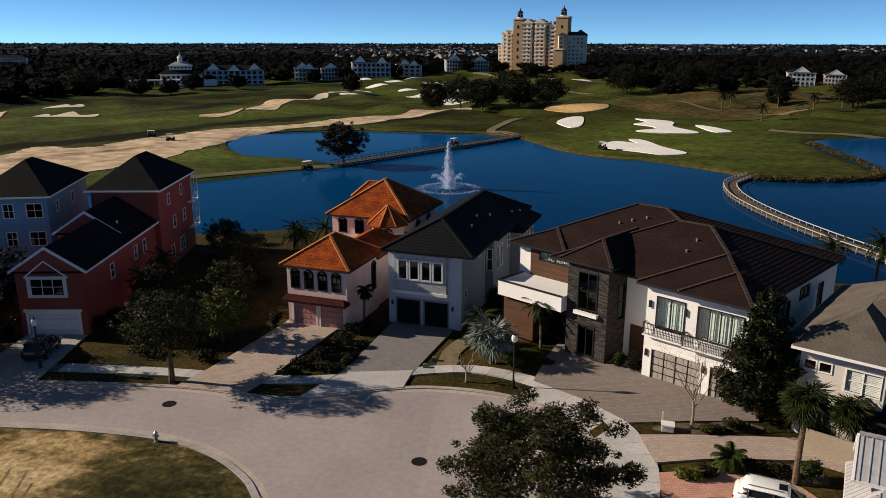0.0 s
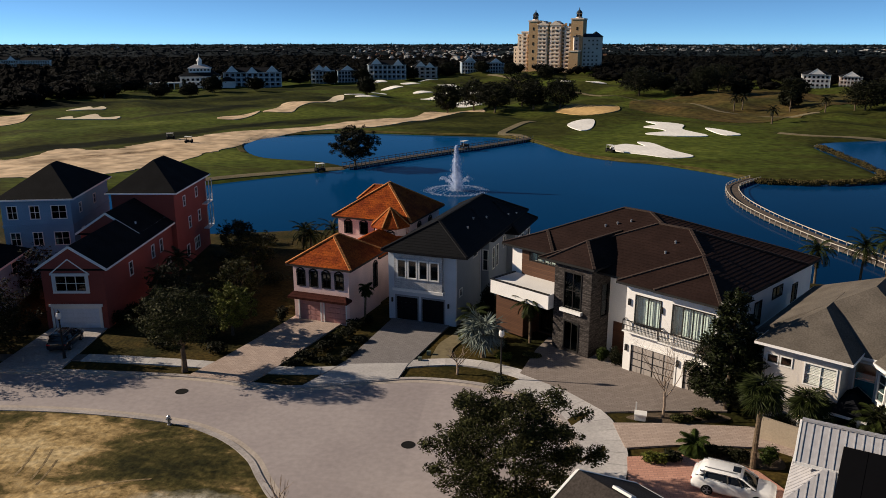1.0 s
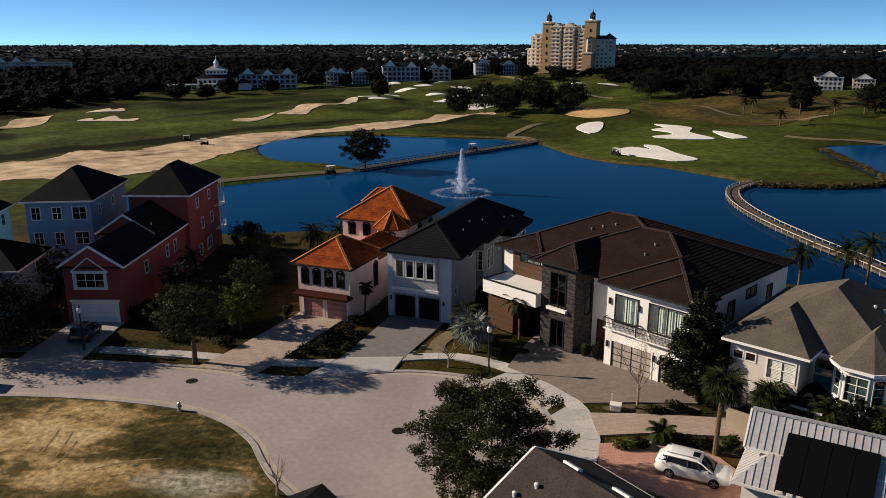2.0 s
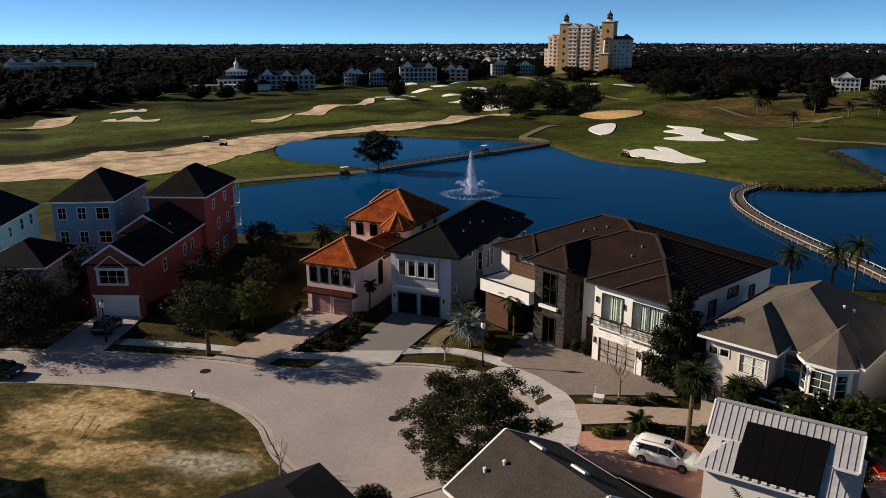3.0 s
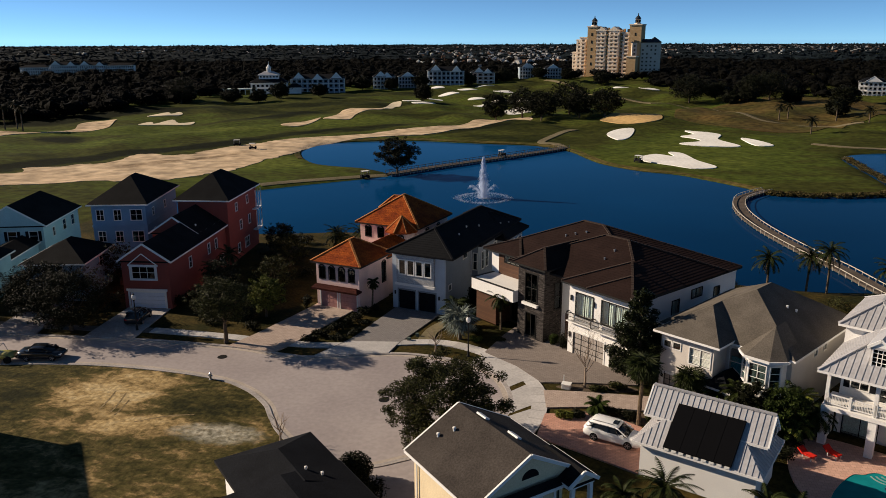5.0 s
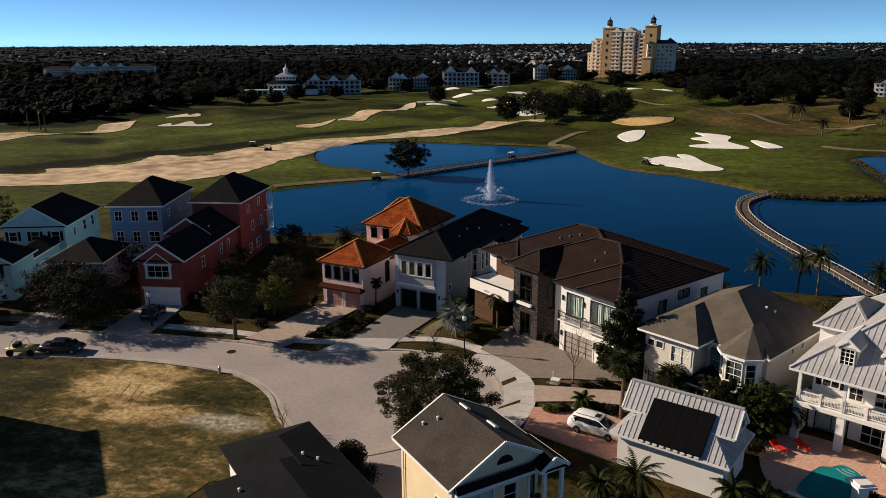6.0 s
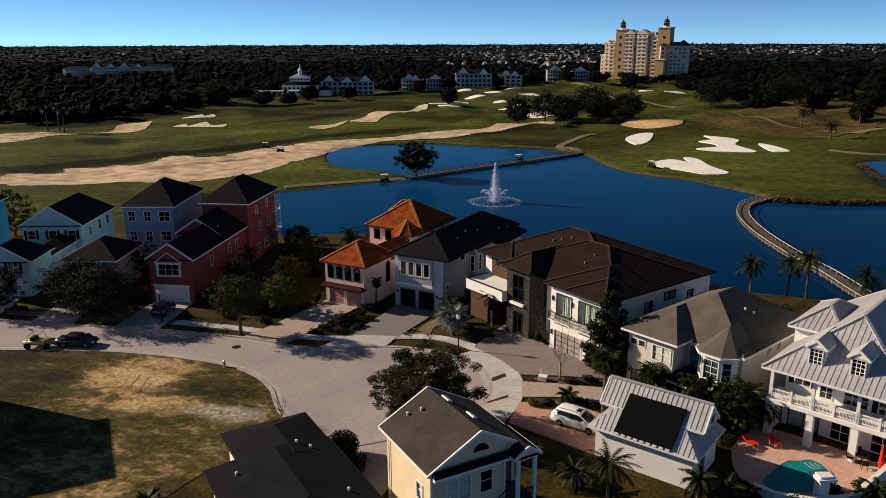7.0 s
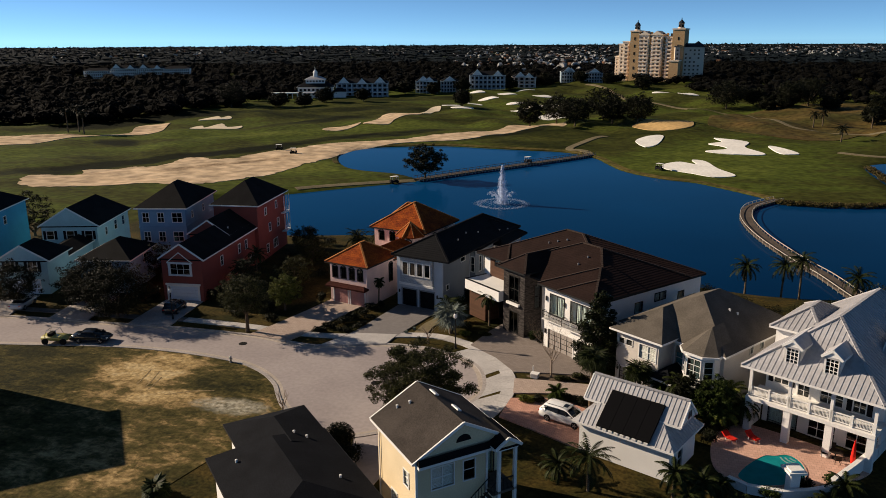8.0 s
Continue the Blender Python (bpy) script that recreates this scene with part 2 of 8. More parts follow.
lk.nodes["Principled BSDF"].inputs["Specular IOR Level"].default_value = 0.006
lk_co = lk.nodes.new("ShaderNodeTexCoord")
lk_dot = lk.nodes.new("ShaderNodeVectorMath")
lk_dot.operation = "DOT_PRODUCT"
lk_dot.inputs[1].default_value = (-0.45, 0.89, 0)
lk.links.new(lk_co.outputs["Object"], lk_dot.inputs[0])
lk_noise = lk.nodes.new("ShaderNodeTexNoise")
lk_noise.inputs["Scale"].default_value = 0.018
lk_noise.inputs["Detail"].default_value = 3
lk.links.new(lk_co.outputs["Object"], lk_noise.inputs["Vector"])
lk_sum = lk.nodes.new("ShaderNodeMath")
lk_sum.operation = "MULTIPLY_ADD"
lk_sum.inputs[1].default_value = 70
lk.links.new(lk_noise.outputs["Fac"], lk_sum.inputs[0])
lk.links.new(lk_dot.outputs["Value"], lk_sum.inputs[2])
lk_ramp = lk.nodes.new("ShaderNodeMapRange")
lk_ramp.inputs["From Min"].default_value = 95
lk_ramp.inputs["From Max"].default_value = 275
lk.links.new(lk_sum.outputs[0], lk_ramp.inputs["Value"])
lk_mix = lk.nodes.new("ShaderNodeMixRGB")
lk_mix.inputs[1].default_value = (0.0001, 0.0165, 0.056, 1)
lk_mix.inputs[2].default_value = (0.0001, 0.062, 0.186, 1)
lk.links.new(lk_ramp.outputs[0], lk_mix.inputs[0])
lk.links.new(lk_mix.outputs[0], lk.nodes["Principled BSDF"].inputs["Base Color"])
M["pool"] = water_mat("pool water", (0.003, 0.23, 0.25), 0.08, 1.0, 0.08)
M["pool"].node_tree.nodes["Principled BSDF"].inputs["Specular IOR Level"].default_value = 0.0
M["glass"] = glass_mat("window glass")
M["white"] = mat("white paint", (0.78, 0.76, 0.73), 0.6, 0.06, 0.5, 8.0, 0.05)
M["stucco_white"] = mat("white stucco", (0.80, 0.78, 0.75), 0.8, 0.08, 0.4, 14.0, 0.05)
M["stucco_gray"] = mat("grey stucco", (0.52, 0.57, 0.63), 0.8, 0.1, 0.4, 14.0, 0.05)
# Darker copy of stucco_gray with the side walls' shade in its colour.
M["stucco_shade"] = mat("shade-darkened grey stucco", (0.24, 0.27, 0.305), 0.8, 0.1, 0.4, 14.0, 0.05)
M["stucco_pink"] = mat("pink stucco", (0.88, 0.62, 0.57), 0.8, 0.15, 0.5, 12.0, 0.08)
M["siding_red"] = mat("salmon red siding", (0.29, 0.075, 0.058), 0.75, 0.12, 0.4, 10.0, 0.15)
M["siding_blue"] = mat("slate blue siding", (0.19, 0.34, 0.47), 0.75, 0.12, 0.4, 10.0, 0.15)
M["siding_teal"] = mat("pale teal siding", (0.40, 0.58, 0.60), 0.75, 0.1, 0.4, 10.0, 0.15)
M["siding_cyan"] = mat("bright blue siding", (0.05, 0.40, 0.62), 0.7, 0.1, 0.4, 10.0, 0.15)
M["siding_cream"] = mat("cream siding", (0.74, 0.60, 0.395), 0.75, 0.1, 0.4, 10.0, 0.15)
M["stucco_beige"] = mat("beige stucco", (0.62, 0.57, 0.52), 0.8, 0.1, 0.4, 12.0, 0.05)
M["shingle_black"] = mat("black shingle", (0.014, 0.014, 0.015), 0.9, 0.35, 0.5, 9.0, 0.25, spec=0.05)
M["shingle_gray"] = mat("charcoal shingle", (0.0125, 0.0135, 0.0165), 0.9, 0.3, 0.5, 9.0, 0.25, spec=0.05)
M["shingle_brown"] = mat("weathered brown shingle", (0.068, 0.057, 0.050), 0.9, 0.3, 0.5, 9.0, 0.25, spec=0.05)
M["shingle_beige"] = mat("taupe shingle", (0.135, 0.116, 0.096), 0.9, 0.25, 0.5, 9.0, 0.25, spec=0.06)
M["tile_orange"] = mat("orange clay tile", (0.37, 0.080, 0.013), 0.8, 0.5, 0.8, 6.0, 0.4, second=(0.22, 0.040, 0.010), spec=0.12)
M["tile_brown"] = mat("brown concrete tile", (0.027, 0.0150, 0.0125), 0.75, 0.25, 0.5, 6.0, 0.3, spec=0.1)
M["tile_black"] = mat("black concrete tile", (0.010, 0.0105, 0.012), 0.75, 0.25, 0.5, 6.0, 0.3, spec=0.1)
M["tile_red"] = mat("dark red clay tile", (0.06, 0.016, 0.012), 0.8, 0.3, 0.8, 6.0, 0.4)
M["cap_orange"] = mat("pale orange ridge tile", (0.55, 0.22, 0.075), 0.8, 0.25, 0.8, 5.0, 0.3)
M["cap_brown"] = mat("taupe ridge tile", (0.062, 0.044, 0.037), 0.8, 0.2, 0.8, 5.0, 0.3)
M["cap_black"] = mat("black ridge tile", (0.016, 0.016, 0.018), 0.8, 0.2, 0.8, 5.0, 0.3)
M["metal_roof"] = mat("galvanised metal roof", (0.44, 0.43, 0.44), 0.5, 0.12, 0.4, 3.0, 0.04, metal=0.12)
M["stone"] = brick_mat("dark ledgestone", (0.036, 0.031, 0.029), (0.115, 0.10, 0.094), (0.03, 0.027, 0.025), 1.0, 0.9, 0.45, 0.12, 0.8, 0.012, True)
M["stone_light"] = brick_mat("pale ledgestone", (0.60, 0.60, 0.60), (0.42, 0.43, 0.45), (0.28, 0.28, 0.29), 1.0, 0.9, 0.36, 0.11, 0.6, 0.010, True)
M["wood"] = brick_mat("brown wood cladding", (0.13, 0.056, 0.027), (0.095, 0.040, 0.019), (0.05, 0.025, 0.015), 1.0, 0.6, 6.0, 0.16, 0.4, 0.012, True)
M["dark"] = mat("dark void", (0.012, 0.012, 0.014), 0.8, 0.2, 0.5, 5.0, 0.0)
M["darkmetal"] = mat("dark bronze metal", (0.022, 0.021, 0.02), 0.5, 0.1, 0.5, 8.0, 0.0, spec=0.15)
M["steel"] = mat("grey steel", (0.45, 0.45, 0.46), 0.4, 0.1, 0.5, 8.0, 0.0, metal=0.8)
M["garage_white"] = mat("white garage panel", (0.62, 0.68, 0.78), 0.6, 0.06, 0.5, 6.0, 0.03)
M["garage_taupe"] = mat("frosted taupe garage panel", (0.36, 0.32, 0.29), 0.4, 0.08, 0.5, 6.0, 0.03)
M["garage_pink"] = mat("pink painted garage panel", (0.50, 0.26, 0.24), 0.7, 0.12, 0.5, 6.0, 0.05)
M["blind"] = mat("pale window blind", (0.85, 0.84, 0.80), 0.9, 0.1, 1.0, 6.0, 0.1)
M["glass_clear"] = glass_mat("clear window glass", (0.95, 0.97, 0.96))
M["teal_blind"] = mat("teal window blind", (0.06, 0.36, 0.40), 0.8, 0.15, 1.0, 6.0, 0.05)
M["curtain"] = mat("pale curtain", (0.74, 0.86, 0.80), 0.9, 0.15, 2.0, 6.0, 0.2)
M["solar"] = mat("black solar panel", (0.003, 0.003, 0.004), 0.85, 0.1, 0.5, 4.0, 0.0, spec=0.1)
M["paver_gray"] = brick_mat("grey block paving", (0.29, 0.27, 0.265), (0.24, 0.222, 0.218), (0.15, 0.137, 0.13), 1.0, 0.9, 0.4, 0.22, 0.3, 0.012)
M["paver_brown"] = brick_mat("brown grey block paving", (0.31, 0.265, 0.24), (0.25, 0.212, 0.19), (0.16, 0.135, 0.12), 1.0, 0.9, 0.4, 0.22, 0.3, 0.012)
M["paver_tan"] = brick_mat("tan block paving", (0.53, 0.43, 0.37), (0.43, 0.345, 0.295), (0.27, 0.21, 0.185), 1.0, 0.9, 0.4, 0.22, 0.3, 0.012)
M["paver_red"] = brick_mat("red block paving", (0.62, 0.36, 0.28), (0.51, 0.285, 0.22), (0.30, 0.19, 0.15), 1.0, 0.9, 0.4, 0.22, 0.3, 0.012)
M["deck"] = brick_mat("terracotta pool paving", (0.70, 0.46, 0.37), (0.60, 0.385, 0.305), (0.40, 0.26, 0.21), 1.0, 0.9, 0.4, 0.4, 0.3, 0.012)
M["boards"] = mat("weathered boards", (0.125, 0.10, 0.082), 0.85, 0.3, 0.5, 4.0, 0.3)
M["rubber"] = mat("black rubber", (0.015, 0.015, 0.015), 0.85, 0.1, 0.5, 8.0, 0.1)


# ---- building helpers ----
def mesh_of(name, bm, material):
    me = bpy.data.meshes.new(name)
    bmesh.ops.recalc_face_normals(bm, faces=bm.faces)
    bm.to_mesh(me)
    bm.free()
    for m in (material if isinstance(material, (list, tuple)) else [material]):
        me.materials.append(m)
    return me


def part(name, bm, material, parent=None, label=""):
    ob = new(name, mesh_of(name, bm, material))
    ob.parent = parent
    return tagged(ob, label)


def thing(name, m, label, category, group="", kind=""):
    ob = new(name)
    ob.empty_display_size = 0.5
    ob.matrix_world = m
    return tagged(ob, label, category, group, kind)


def box(bm, x0, y0, z0, x1, y1, z1, m=None):
    vs = [bm.verts.new(Vector(c) if m is None else m @ Vector(c)) for c in
          ((x0, y0, z0), (x1, y0, z0), (x1, y1, z0), (x0, y1, z0), (x0, y0, z1), (x1, y0, z1), (x1, y1, z1), (x0, y1, z1))]
    for f in ((0, 3, 2, 1), (4, 5, 6, 7), (0, 1, 5, 4), (1, 2, 6, 5), (2, 3, 7, 6), (3, 0, 4, 7)):
        bm.faces.new([vs[i] for i in f])
    return vs


def beam(bm, p, q, w, h, up=(0, 0, 1)):
    """A straight bar of width w and height h from p to q."""
    p, q = Vector(p), Vector(q)
    d = (q - p)
    if d.length < 1e-5:
        return
    d.normalize()
    up = Vector(up)
    side = d.cross(up)
    if side.length < 1e-4:
        side = Vector((1, 0, 0))
    side.normalize()
    top = side.cross(d).normalized()
    a, b = side * (w / 2), top * (h / 2)
    vs = [bm.verts.new(c) for c in (p - a - b, p + a - b, p + a + b, p - a + b, q - a - b, q + a - b, q + a + b, q - a + b)]
    for f in ((0, 1, 2, 3), (7, 6, 5, 4), (0, 4, 5, 1), (1, 5, 6, 2), (2, 6, 7, 3), (3, 7, 4, 0)):
        bm.faces.new([vs[i] for i in f])


def tube(bm, pts, radii, n=8, cap=True):
    """A round tube along points with a radius at each."""
    rings = []
    for i, p in enumerate(pts):
        p = Vector(p)
        a = Vector(pts[max(i - 1, 0)])
        b = Vector(pts[min(i + 1, len(pts) - 1)])
        d = (b - a).normalized()
        s = d.cross(Vector((0.13, 0.31, 1)) if abs(d.z) < 0.95 else Vector((1, 0.2, 0))).normalized()
        t = d.cross(s).normalized()
        r = radii[i]
        rings.append([bm.verts.new(p + (s * math.cos(2 * math.pi * k / n) + t * math.sin(2 * math.pi * k / n)) * r) for k in range(n)])
    for u, v in zip(rings, rings[1:]):
        for k in range(n):
            bm.faces.new((u[k], u[(k + 1) % n], v[(k + 1) % n], v[k]))
    if cap:
        bm.faces.new(rings[0])
        bm.faces.new(rings[-1][::-1])


def lathe(bm, profile, n=16, at=(0, 0, 0)):
    """A turned shape from (radius, height) pairs."""
    at = Vector(at)
    rings = [[bm.verts.new(at + Vector((r * math.cos(2 * math.pi * k / n), r * math.sin(2 * math.pi * k / n), z))) for k in range(n)]
             for r, z in profile]
    for u, v in zip(rings, rings[1:]):
        for k in range(n):
            bm.faces.new((u[k], u[(k + 1) % n], v[(k + 1) % n], v[k]))
    bm.faces.new(rings[0][::-1])
    bm.faces.new(rings[-1])


def spline(pts, n=6, closed=True):
    """A smooth line through points."""
    out = []
    k = len(pts)
    rng = range(k) if closed else range(k - 1)
    for i in rng:
        p = [Vector((*pts[j % k if closed else min(max(j, 0), k - 1)], 0)) for j in (i - 1, i, i + 1, i + 2)]
        for s in range(n):
            t = s / n
            v = 0.5 * (2 * p[1] + (p[2] - p[0]) * t + (2 * p[0] - 5 * p[1] + 4 * p[2] - p[3]) * t * t + (3 * p[1] - p[0] - 3 * p[2] + p[3]) * t ** 3)
            out.append((v.x, v.y))
    if not closed:
        out.append(tuple(pts[-1]))
    return out


def offset_line(pts, d):
    """A line moved sideways by d (to its left)."""
    out = []
    for i, p in enumerate(pts):
        a, b = pts[max(i - 1, 0)], pts[min(i + 1, len(pts) - 1)]
        t = Vector((b[0] - a[0], b[1] - a[1])).normalized()
        out.append((p[0] - t.y * d, p[1] + t.x * d))
    return out


# ---- lie of the land ----
LAKE = spline([(-56, 113), (-30, 119), (-5, 112), (14, 104), (33, 97), (52, 99), (80, 104), (130, 100), (190, 110), (210, 180), (170, 245),
               (128, 258), (104, 253), (86, 246), (79, 234), (78, 206), (77, 186), (73, 178), (54, 173), (46, 175), (43, 181), (34, 192), (28, 198),
               (19, 202), (9, 212), (3, 225), (-2, 237), (-13, 248), (-27, 250), (-42, 252), (-58, 254), (-76, 248), (-86, 240), (-88, 226), (-82, 210),
               (-74, 199), (-66, 195), (-57, 193), (-50, 188), (-46, 183), (-52, 176), (-63, 166), (-73, 156), (-90, 140), (-80, 122)], 3)
LK = np.array(LAKE)
WATER = -2.0


def lot_z(x):
    return 0.55 * min(1.0, max(0.0, (x + 10) / 18))


def shore(x, y):
    """Distance to the lake's edge, negative in the water."""
    a, b = LK, np.roll(LK, -1, 0)
    d = b - a
    px, py = x - a[:, 0], y - a[:, 1]
    t = np.clip((px * d[:, 0] + py * d[:, 1]) / (d ** 2).sum(1), 0, 1)
    dist = np.hypot(px - t * d[:, 0], py - t * d[:, 1]).min()
    cross = (a[:, 1] > y) != (b[:, 1] > y)
    xi = d[:, 0] * (y - a[:, 1]) / np.where(d[:, 1] == 0, 1e-9, d[:, 1]) + a[:, 0]
    inside = (cross & (x < xi)).sum() % 2 == 1
    return -dist if inside else dist


def smooth(a, b, v):
    t = min(1.0, max(0.0, (v - a) / (b - a)))
    return t * t * (3 - 2 * t)


def ground_z(x, y):
    near = lot_z(x)
    if y < 85 and x > -110:
        return near
    far = -1.4 + 0.0165 * max(0.0, min(y, 600) - 240)
    far -= 0.0012 * max(0.0, y - 900) if y < 4000 else 3.7
    roll = 1.5 * math.sin(x / 19 + 0.6 * math.sin(y / 37)) * math.sin(y / 23 + 0.5 * math.sin(x / 31)) + 0.6 * math.sin(x / 9.5 + y / 13)
    roll += 1.1 * math.sin(x / 6.5 + 1.3 * math.sin(y / 17)) * math.sin(y / 11 + 0.8 * math.sin(x / 14)) + 0.35 * math.sin(x / 3.7 + y / 6)
    roll *= 1 - 0.5 * smooth(-60, -130, x)
    roll *= smooth(255, 330, y) * (1 - smooth(700, 1000, y)) + smooth(-95, -150, x) * smooth(120, 170, y) * (1 - smooth(255, 330, y))
    level = near + (far + roll - near) * smooth(110, 185, y)
    level = max(level, -1.75)
    if -130 < x < 240 and 80 < y < 290:
        s = shore(x, y)
        if s > 0:
            t = min(1.0, s / 5)
            level = WATER + (level - WATER) * t * (2 - t)
        else:
            level = WATER + max(-1.6, s * 0.35)
    return level


def axis(lo, hi, step, far, grow=1.35):
    vals = list(np.arange(lo, hi + 0.01, step))
    d = step
    v = hi
    while v < far:
        d *= grow
        v += d
        vals.append(v)
    return vals


XS = axis(-130, 240, 2, 5200)
XS = [-v for v in axis(134, 290, 4, 5200)][::-1] + XS
YS = [-900, -400, -150, -60, -30] + axis(-20, 300, 2, 300)[:-1] + axis(300, 640, 5, 4900, 1.3)
gv = [(x, y, ground_z(x, y)) for y in YS for x in XS]
nx = len(XS)
gf = [(j * nx + i, j * nx + i + 1, (j + 1) * nx + i + 1, (j + 1) * nx + i) for j in range(len(YS) - 1) for i in range(nx - 1)]
gme = bpy.data.meshes.new("ground")
gme.from_pydata(gv, [], gf)
gme.materials.append(M["grass"])
gme.materials.append(M["golf"])
for f_ in gme.polygons:
    f_.use_smooth = True
    cy = f_.center.y
    cx = f_.center.x
    f_.material_index = 1 if cy > 150 or cx < -140 or cx > 130 or (cx < -85 and cy > 105) else 0
ground = tagged(new("ground", gme), "gently rolling winter lawns and golf rough", "ground", kind="structure")


def drape(name, pts, dz, material, step=0, thick=0.25, label="", category="", kind="structure", parent=None):
    """A flat piece of ground cover that follows the land, dz above it, with its edge turned down."""
    bm = bmesh.new()
    f = bm.faces.new([bm.verts.new((x, y, 0)) for x, y in pts])
    bmesh.ops.triangulate(bm, faces=[f])
    cuts = [((-10, 0, 0), (1, 0, 0)), ((8, 0, 0), (1, 0, 0))]
    if step:
        step, thick = 2.5, 0.7
        xs, ys = [p[0] for p in pts], [p[1] for p in pts]
        cuts += [((c, 0, 0), (1, 0, 0)) for c in np.arange(math.ceil(min(xs) / step) * step, max(xs), step)]
        cuts += [((0, c, 0), (0, 1, 0)) for c in np.arange(math.ceil(min(ys) / step) * step, max(ys), step)]
    for co, no in cuts:
        bmesh.ops.bisect_plane(bm, geom=bm.verts[:] + bm.edges[:] + bm.faces[:], plane_co=co, plane_no=no)
    for v in bm.verts:
        v.co.z = ground_z(v.co.x, v.co.y) + dz + 0.1 * smooth(185, 230, v.co.y)
    rim = [e for e in bm.edges if e.is_boundary]
    ex = bmesh.ops.extrude_edge_only(bm, edges=rim)
    for v in ex["geom"]:
        if isinstance(v, bmesh.types.BMVert):
            v.co.z -= thick
    ob = part(name, bm, material, parent)
    return tagged(ob, label, category, kind=kind)


def band(name, line, width, dz, material, **k):
    """A strip of even width along a line."""
    a, b = offset_line(line, width / 2), offset_line(line, -width / 2)
    return drape(name, a + b[::-1], dz, material, **k)


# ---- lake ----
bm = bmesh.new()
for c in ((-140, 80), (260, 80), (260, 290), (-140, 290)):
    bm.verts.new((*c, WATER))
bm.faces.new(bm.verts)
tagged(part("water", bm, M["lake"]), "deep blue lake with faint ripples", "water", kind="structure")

# ---- street, kerbs, drives ----
FAR_KERB = spline([(-130, 52), (-95, 56), (-70, 58.6), (-48.7, 60.4), (-43.6, 60.9), (-38.4, 61.2), (-30, 61.2), (-24, 60.3), (-20.2, 60.4), (-12.8, 62.8), (-8.6, 62.9),
                   (-4.2, 61.6), (-0.6, 58.9), (1.3, 54.6), (1.4, 51), (0.2, 48.4), (-2.2, 45.2), (-5.6, 42.2)], 5, False)
NEAR_KERB = spline([(-130, 44), (-95, 46.5), (-70, 49), (-59, 50.8), (-46.7, 53.4), (-38, 54.2), (-29, 53.6), (-24.3, 51.9), (-21, 49.3), (-19.2, 46.8), (-17.2, 44.3),
                    (-13.5, 41.4), (-9, 40.4), (-5.6, 42.2)], 5, False)
drape("road", FAR_KERB + NEAR_KERB[::-1][1:], 0.03, M["road"], label="pale concrete cul-de-sac street with tree shadows", category="road")
band("kerb", offset_line(FAR_KERB, 0.12), 0.45, 0.11, M["kerb"], label="rounded pale concrete kerb along the street", category="kerb")
band("kerb", offset_line(NEAR_KERB, -0.12), 0.45, 0.11, M["kerb"], label="rounded pale concrete kerb round the vacant lot", category="kerb")
band("gutter", offset_line(FAR_KERB, -0.36), 0.5, 0.036, M["gutter"], label="tan concrete gutter along the street", category="gutter")
band("gutter", offset_line(NEAR_KERB, 0.36), 0.5, 0.036, M["gutter"], label="tan concrete gutter round the vacant lot", category="gutter")
WALK = spline([(-130, 55), (-95, 59), (-70, 61.6), (-49.5, 63.2), (-42, 64.0), (-32.5, 63.9), (-26, 63.4), (-20.2, 63.7), (-14.8, 65.2), (-10.5, 66.6), (-6.6, 66.6), (-2, 64.2),
               (1.4, 60.6), (3.6, 56.8), (4.3, 53), (3.9, 49.2), (2.6, 45.6), (0, 42)], 5, False)
PAVE = band("pavement", WALK, 1.40, 0.09, M["joint"], label="pale concrete sidewalk slabs curving round the cul-de-sac", category="pavement")


def apron(name, pts, material, dz, label, category="driveway"):
    return drape(name, pts, dz, material, label=label, category=category)


apron("driveway", [(-48.6, 60.6), (-42.6, 61.1), (-43.9, 71.2), (-49.4, 70.4)], M["kerb"], 0.135, "grey concrete driveway before the salmon house")
apron("driveway", [(-60.4, 59.75), (-54.6, 60.2), (-57.4, 70.6), (-62.4, 70.0)], M["kerb"], 0.135, "grey concrete driveway before the blue house")
apron("driveway", [(-72.6, 58.7), (-66.6, 59.1), (-69.0, 67.4), (-74.4, 66.6)], M["kerb"], 0.135, "grey concrete driveway before the teal house")
apron("driveway", [(-31, 61.3), (-25.2, 60.6), (-24.2, 63), (-22.6, 69), (-20.6, 76), (-26.2, 77), (-27.5, 72), (-29.6, 65)], M["paver_tan"], 0.14, "tan block paved driveway before the pink stucco house")
apron("driveway", [(-20.6, 60.6), (-13.0, 62.9), (-12.4, 66.2), (-9.8, 76.2), (-16.0, 77.2), (-18.2, 66)], M["paver_gray"], 0.14, "grey block paved driveway before the grey house")
apron("driveway_apron", [(-20.6, 60.55), (-12.9, 62.85), (-12.5, 66.1), (-18.2, 65.2)], M["walk"], 0.16, "pale concrete driveway apron at the kerb")
apron("driveway", [(-2.6, 64.6), (1.2, 61.4), (4.0, 57.9), (13.2, 58.8), (13.6, 60.2), (6.2, 67.0), (4.5, 70.5), (0, 73), (-1.2, 70)], M["paver_brown"], 0.14, "brown grey block paved forecourt before the white modern house")
apron("driveway", [(4.4, 56.2), (4.9, 52.6), (9.4, 53.4), (14.8, 53.6), (19, 51), (21, 53.6), (15.6, 56.6)], M["paver_tan"], 0.145, "tan block paved driveway leading to the beige house")
apron("driveway", [(4.9, 51.4), (4.5, 47.2), (8.6, 45.0), (12.6, 42.9), (15, 47), (13.2, 50.4), (10, 52.3)], M["paver_red"], 0.15, "red block paved drive under the white car")
apron("driveway", [(-8.2, 40.6), (-4.6, 42.4), (-2.6, 40.0), (-3.4, 33.0), (-5.6, 31.0), (-7.4, 33.0), (-7.0, 37.0)], M["road"], 0.05, "pale concrete driveway beside the cream house")
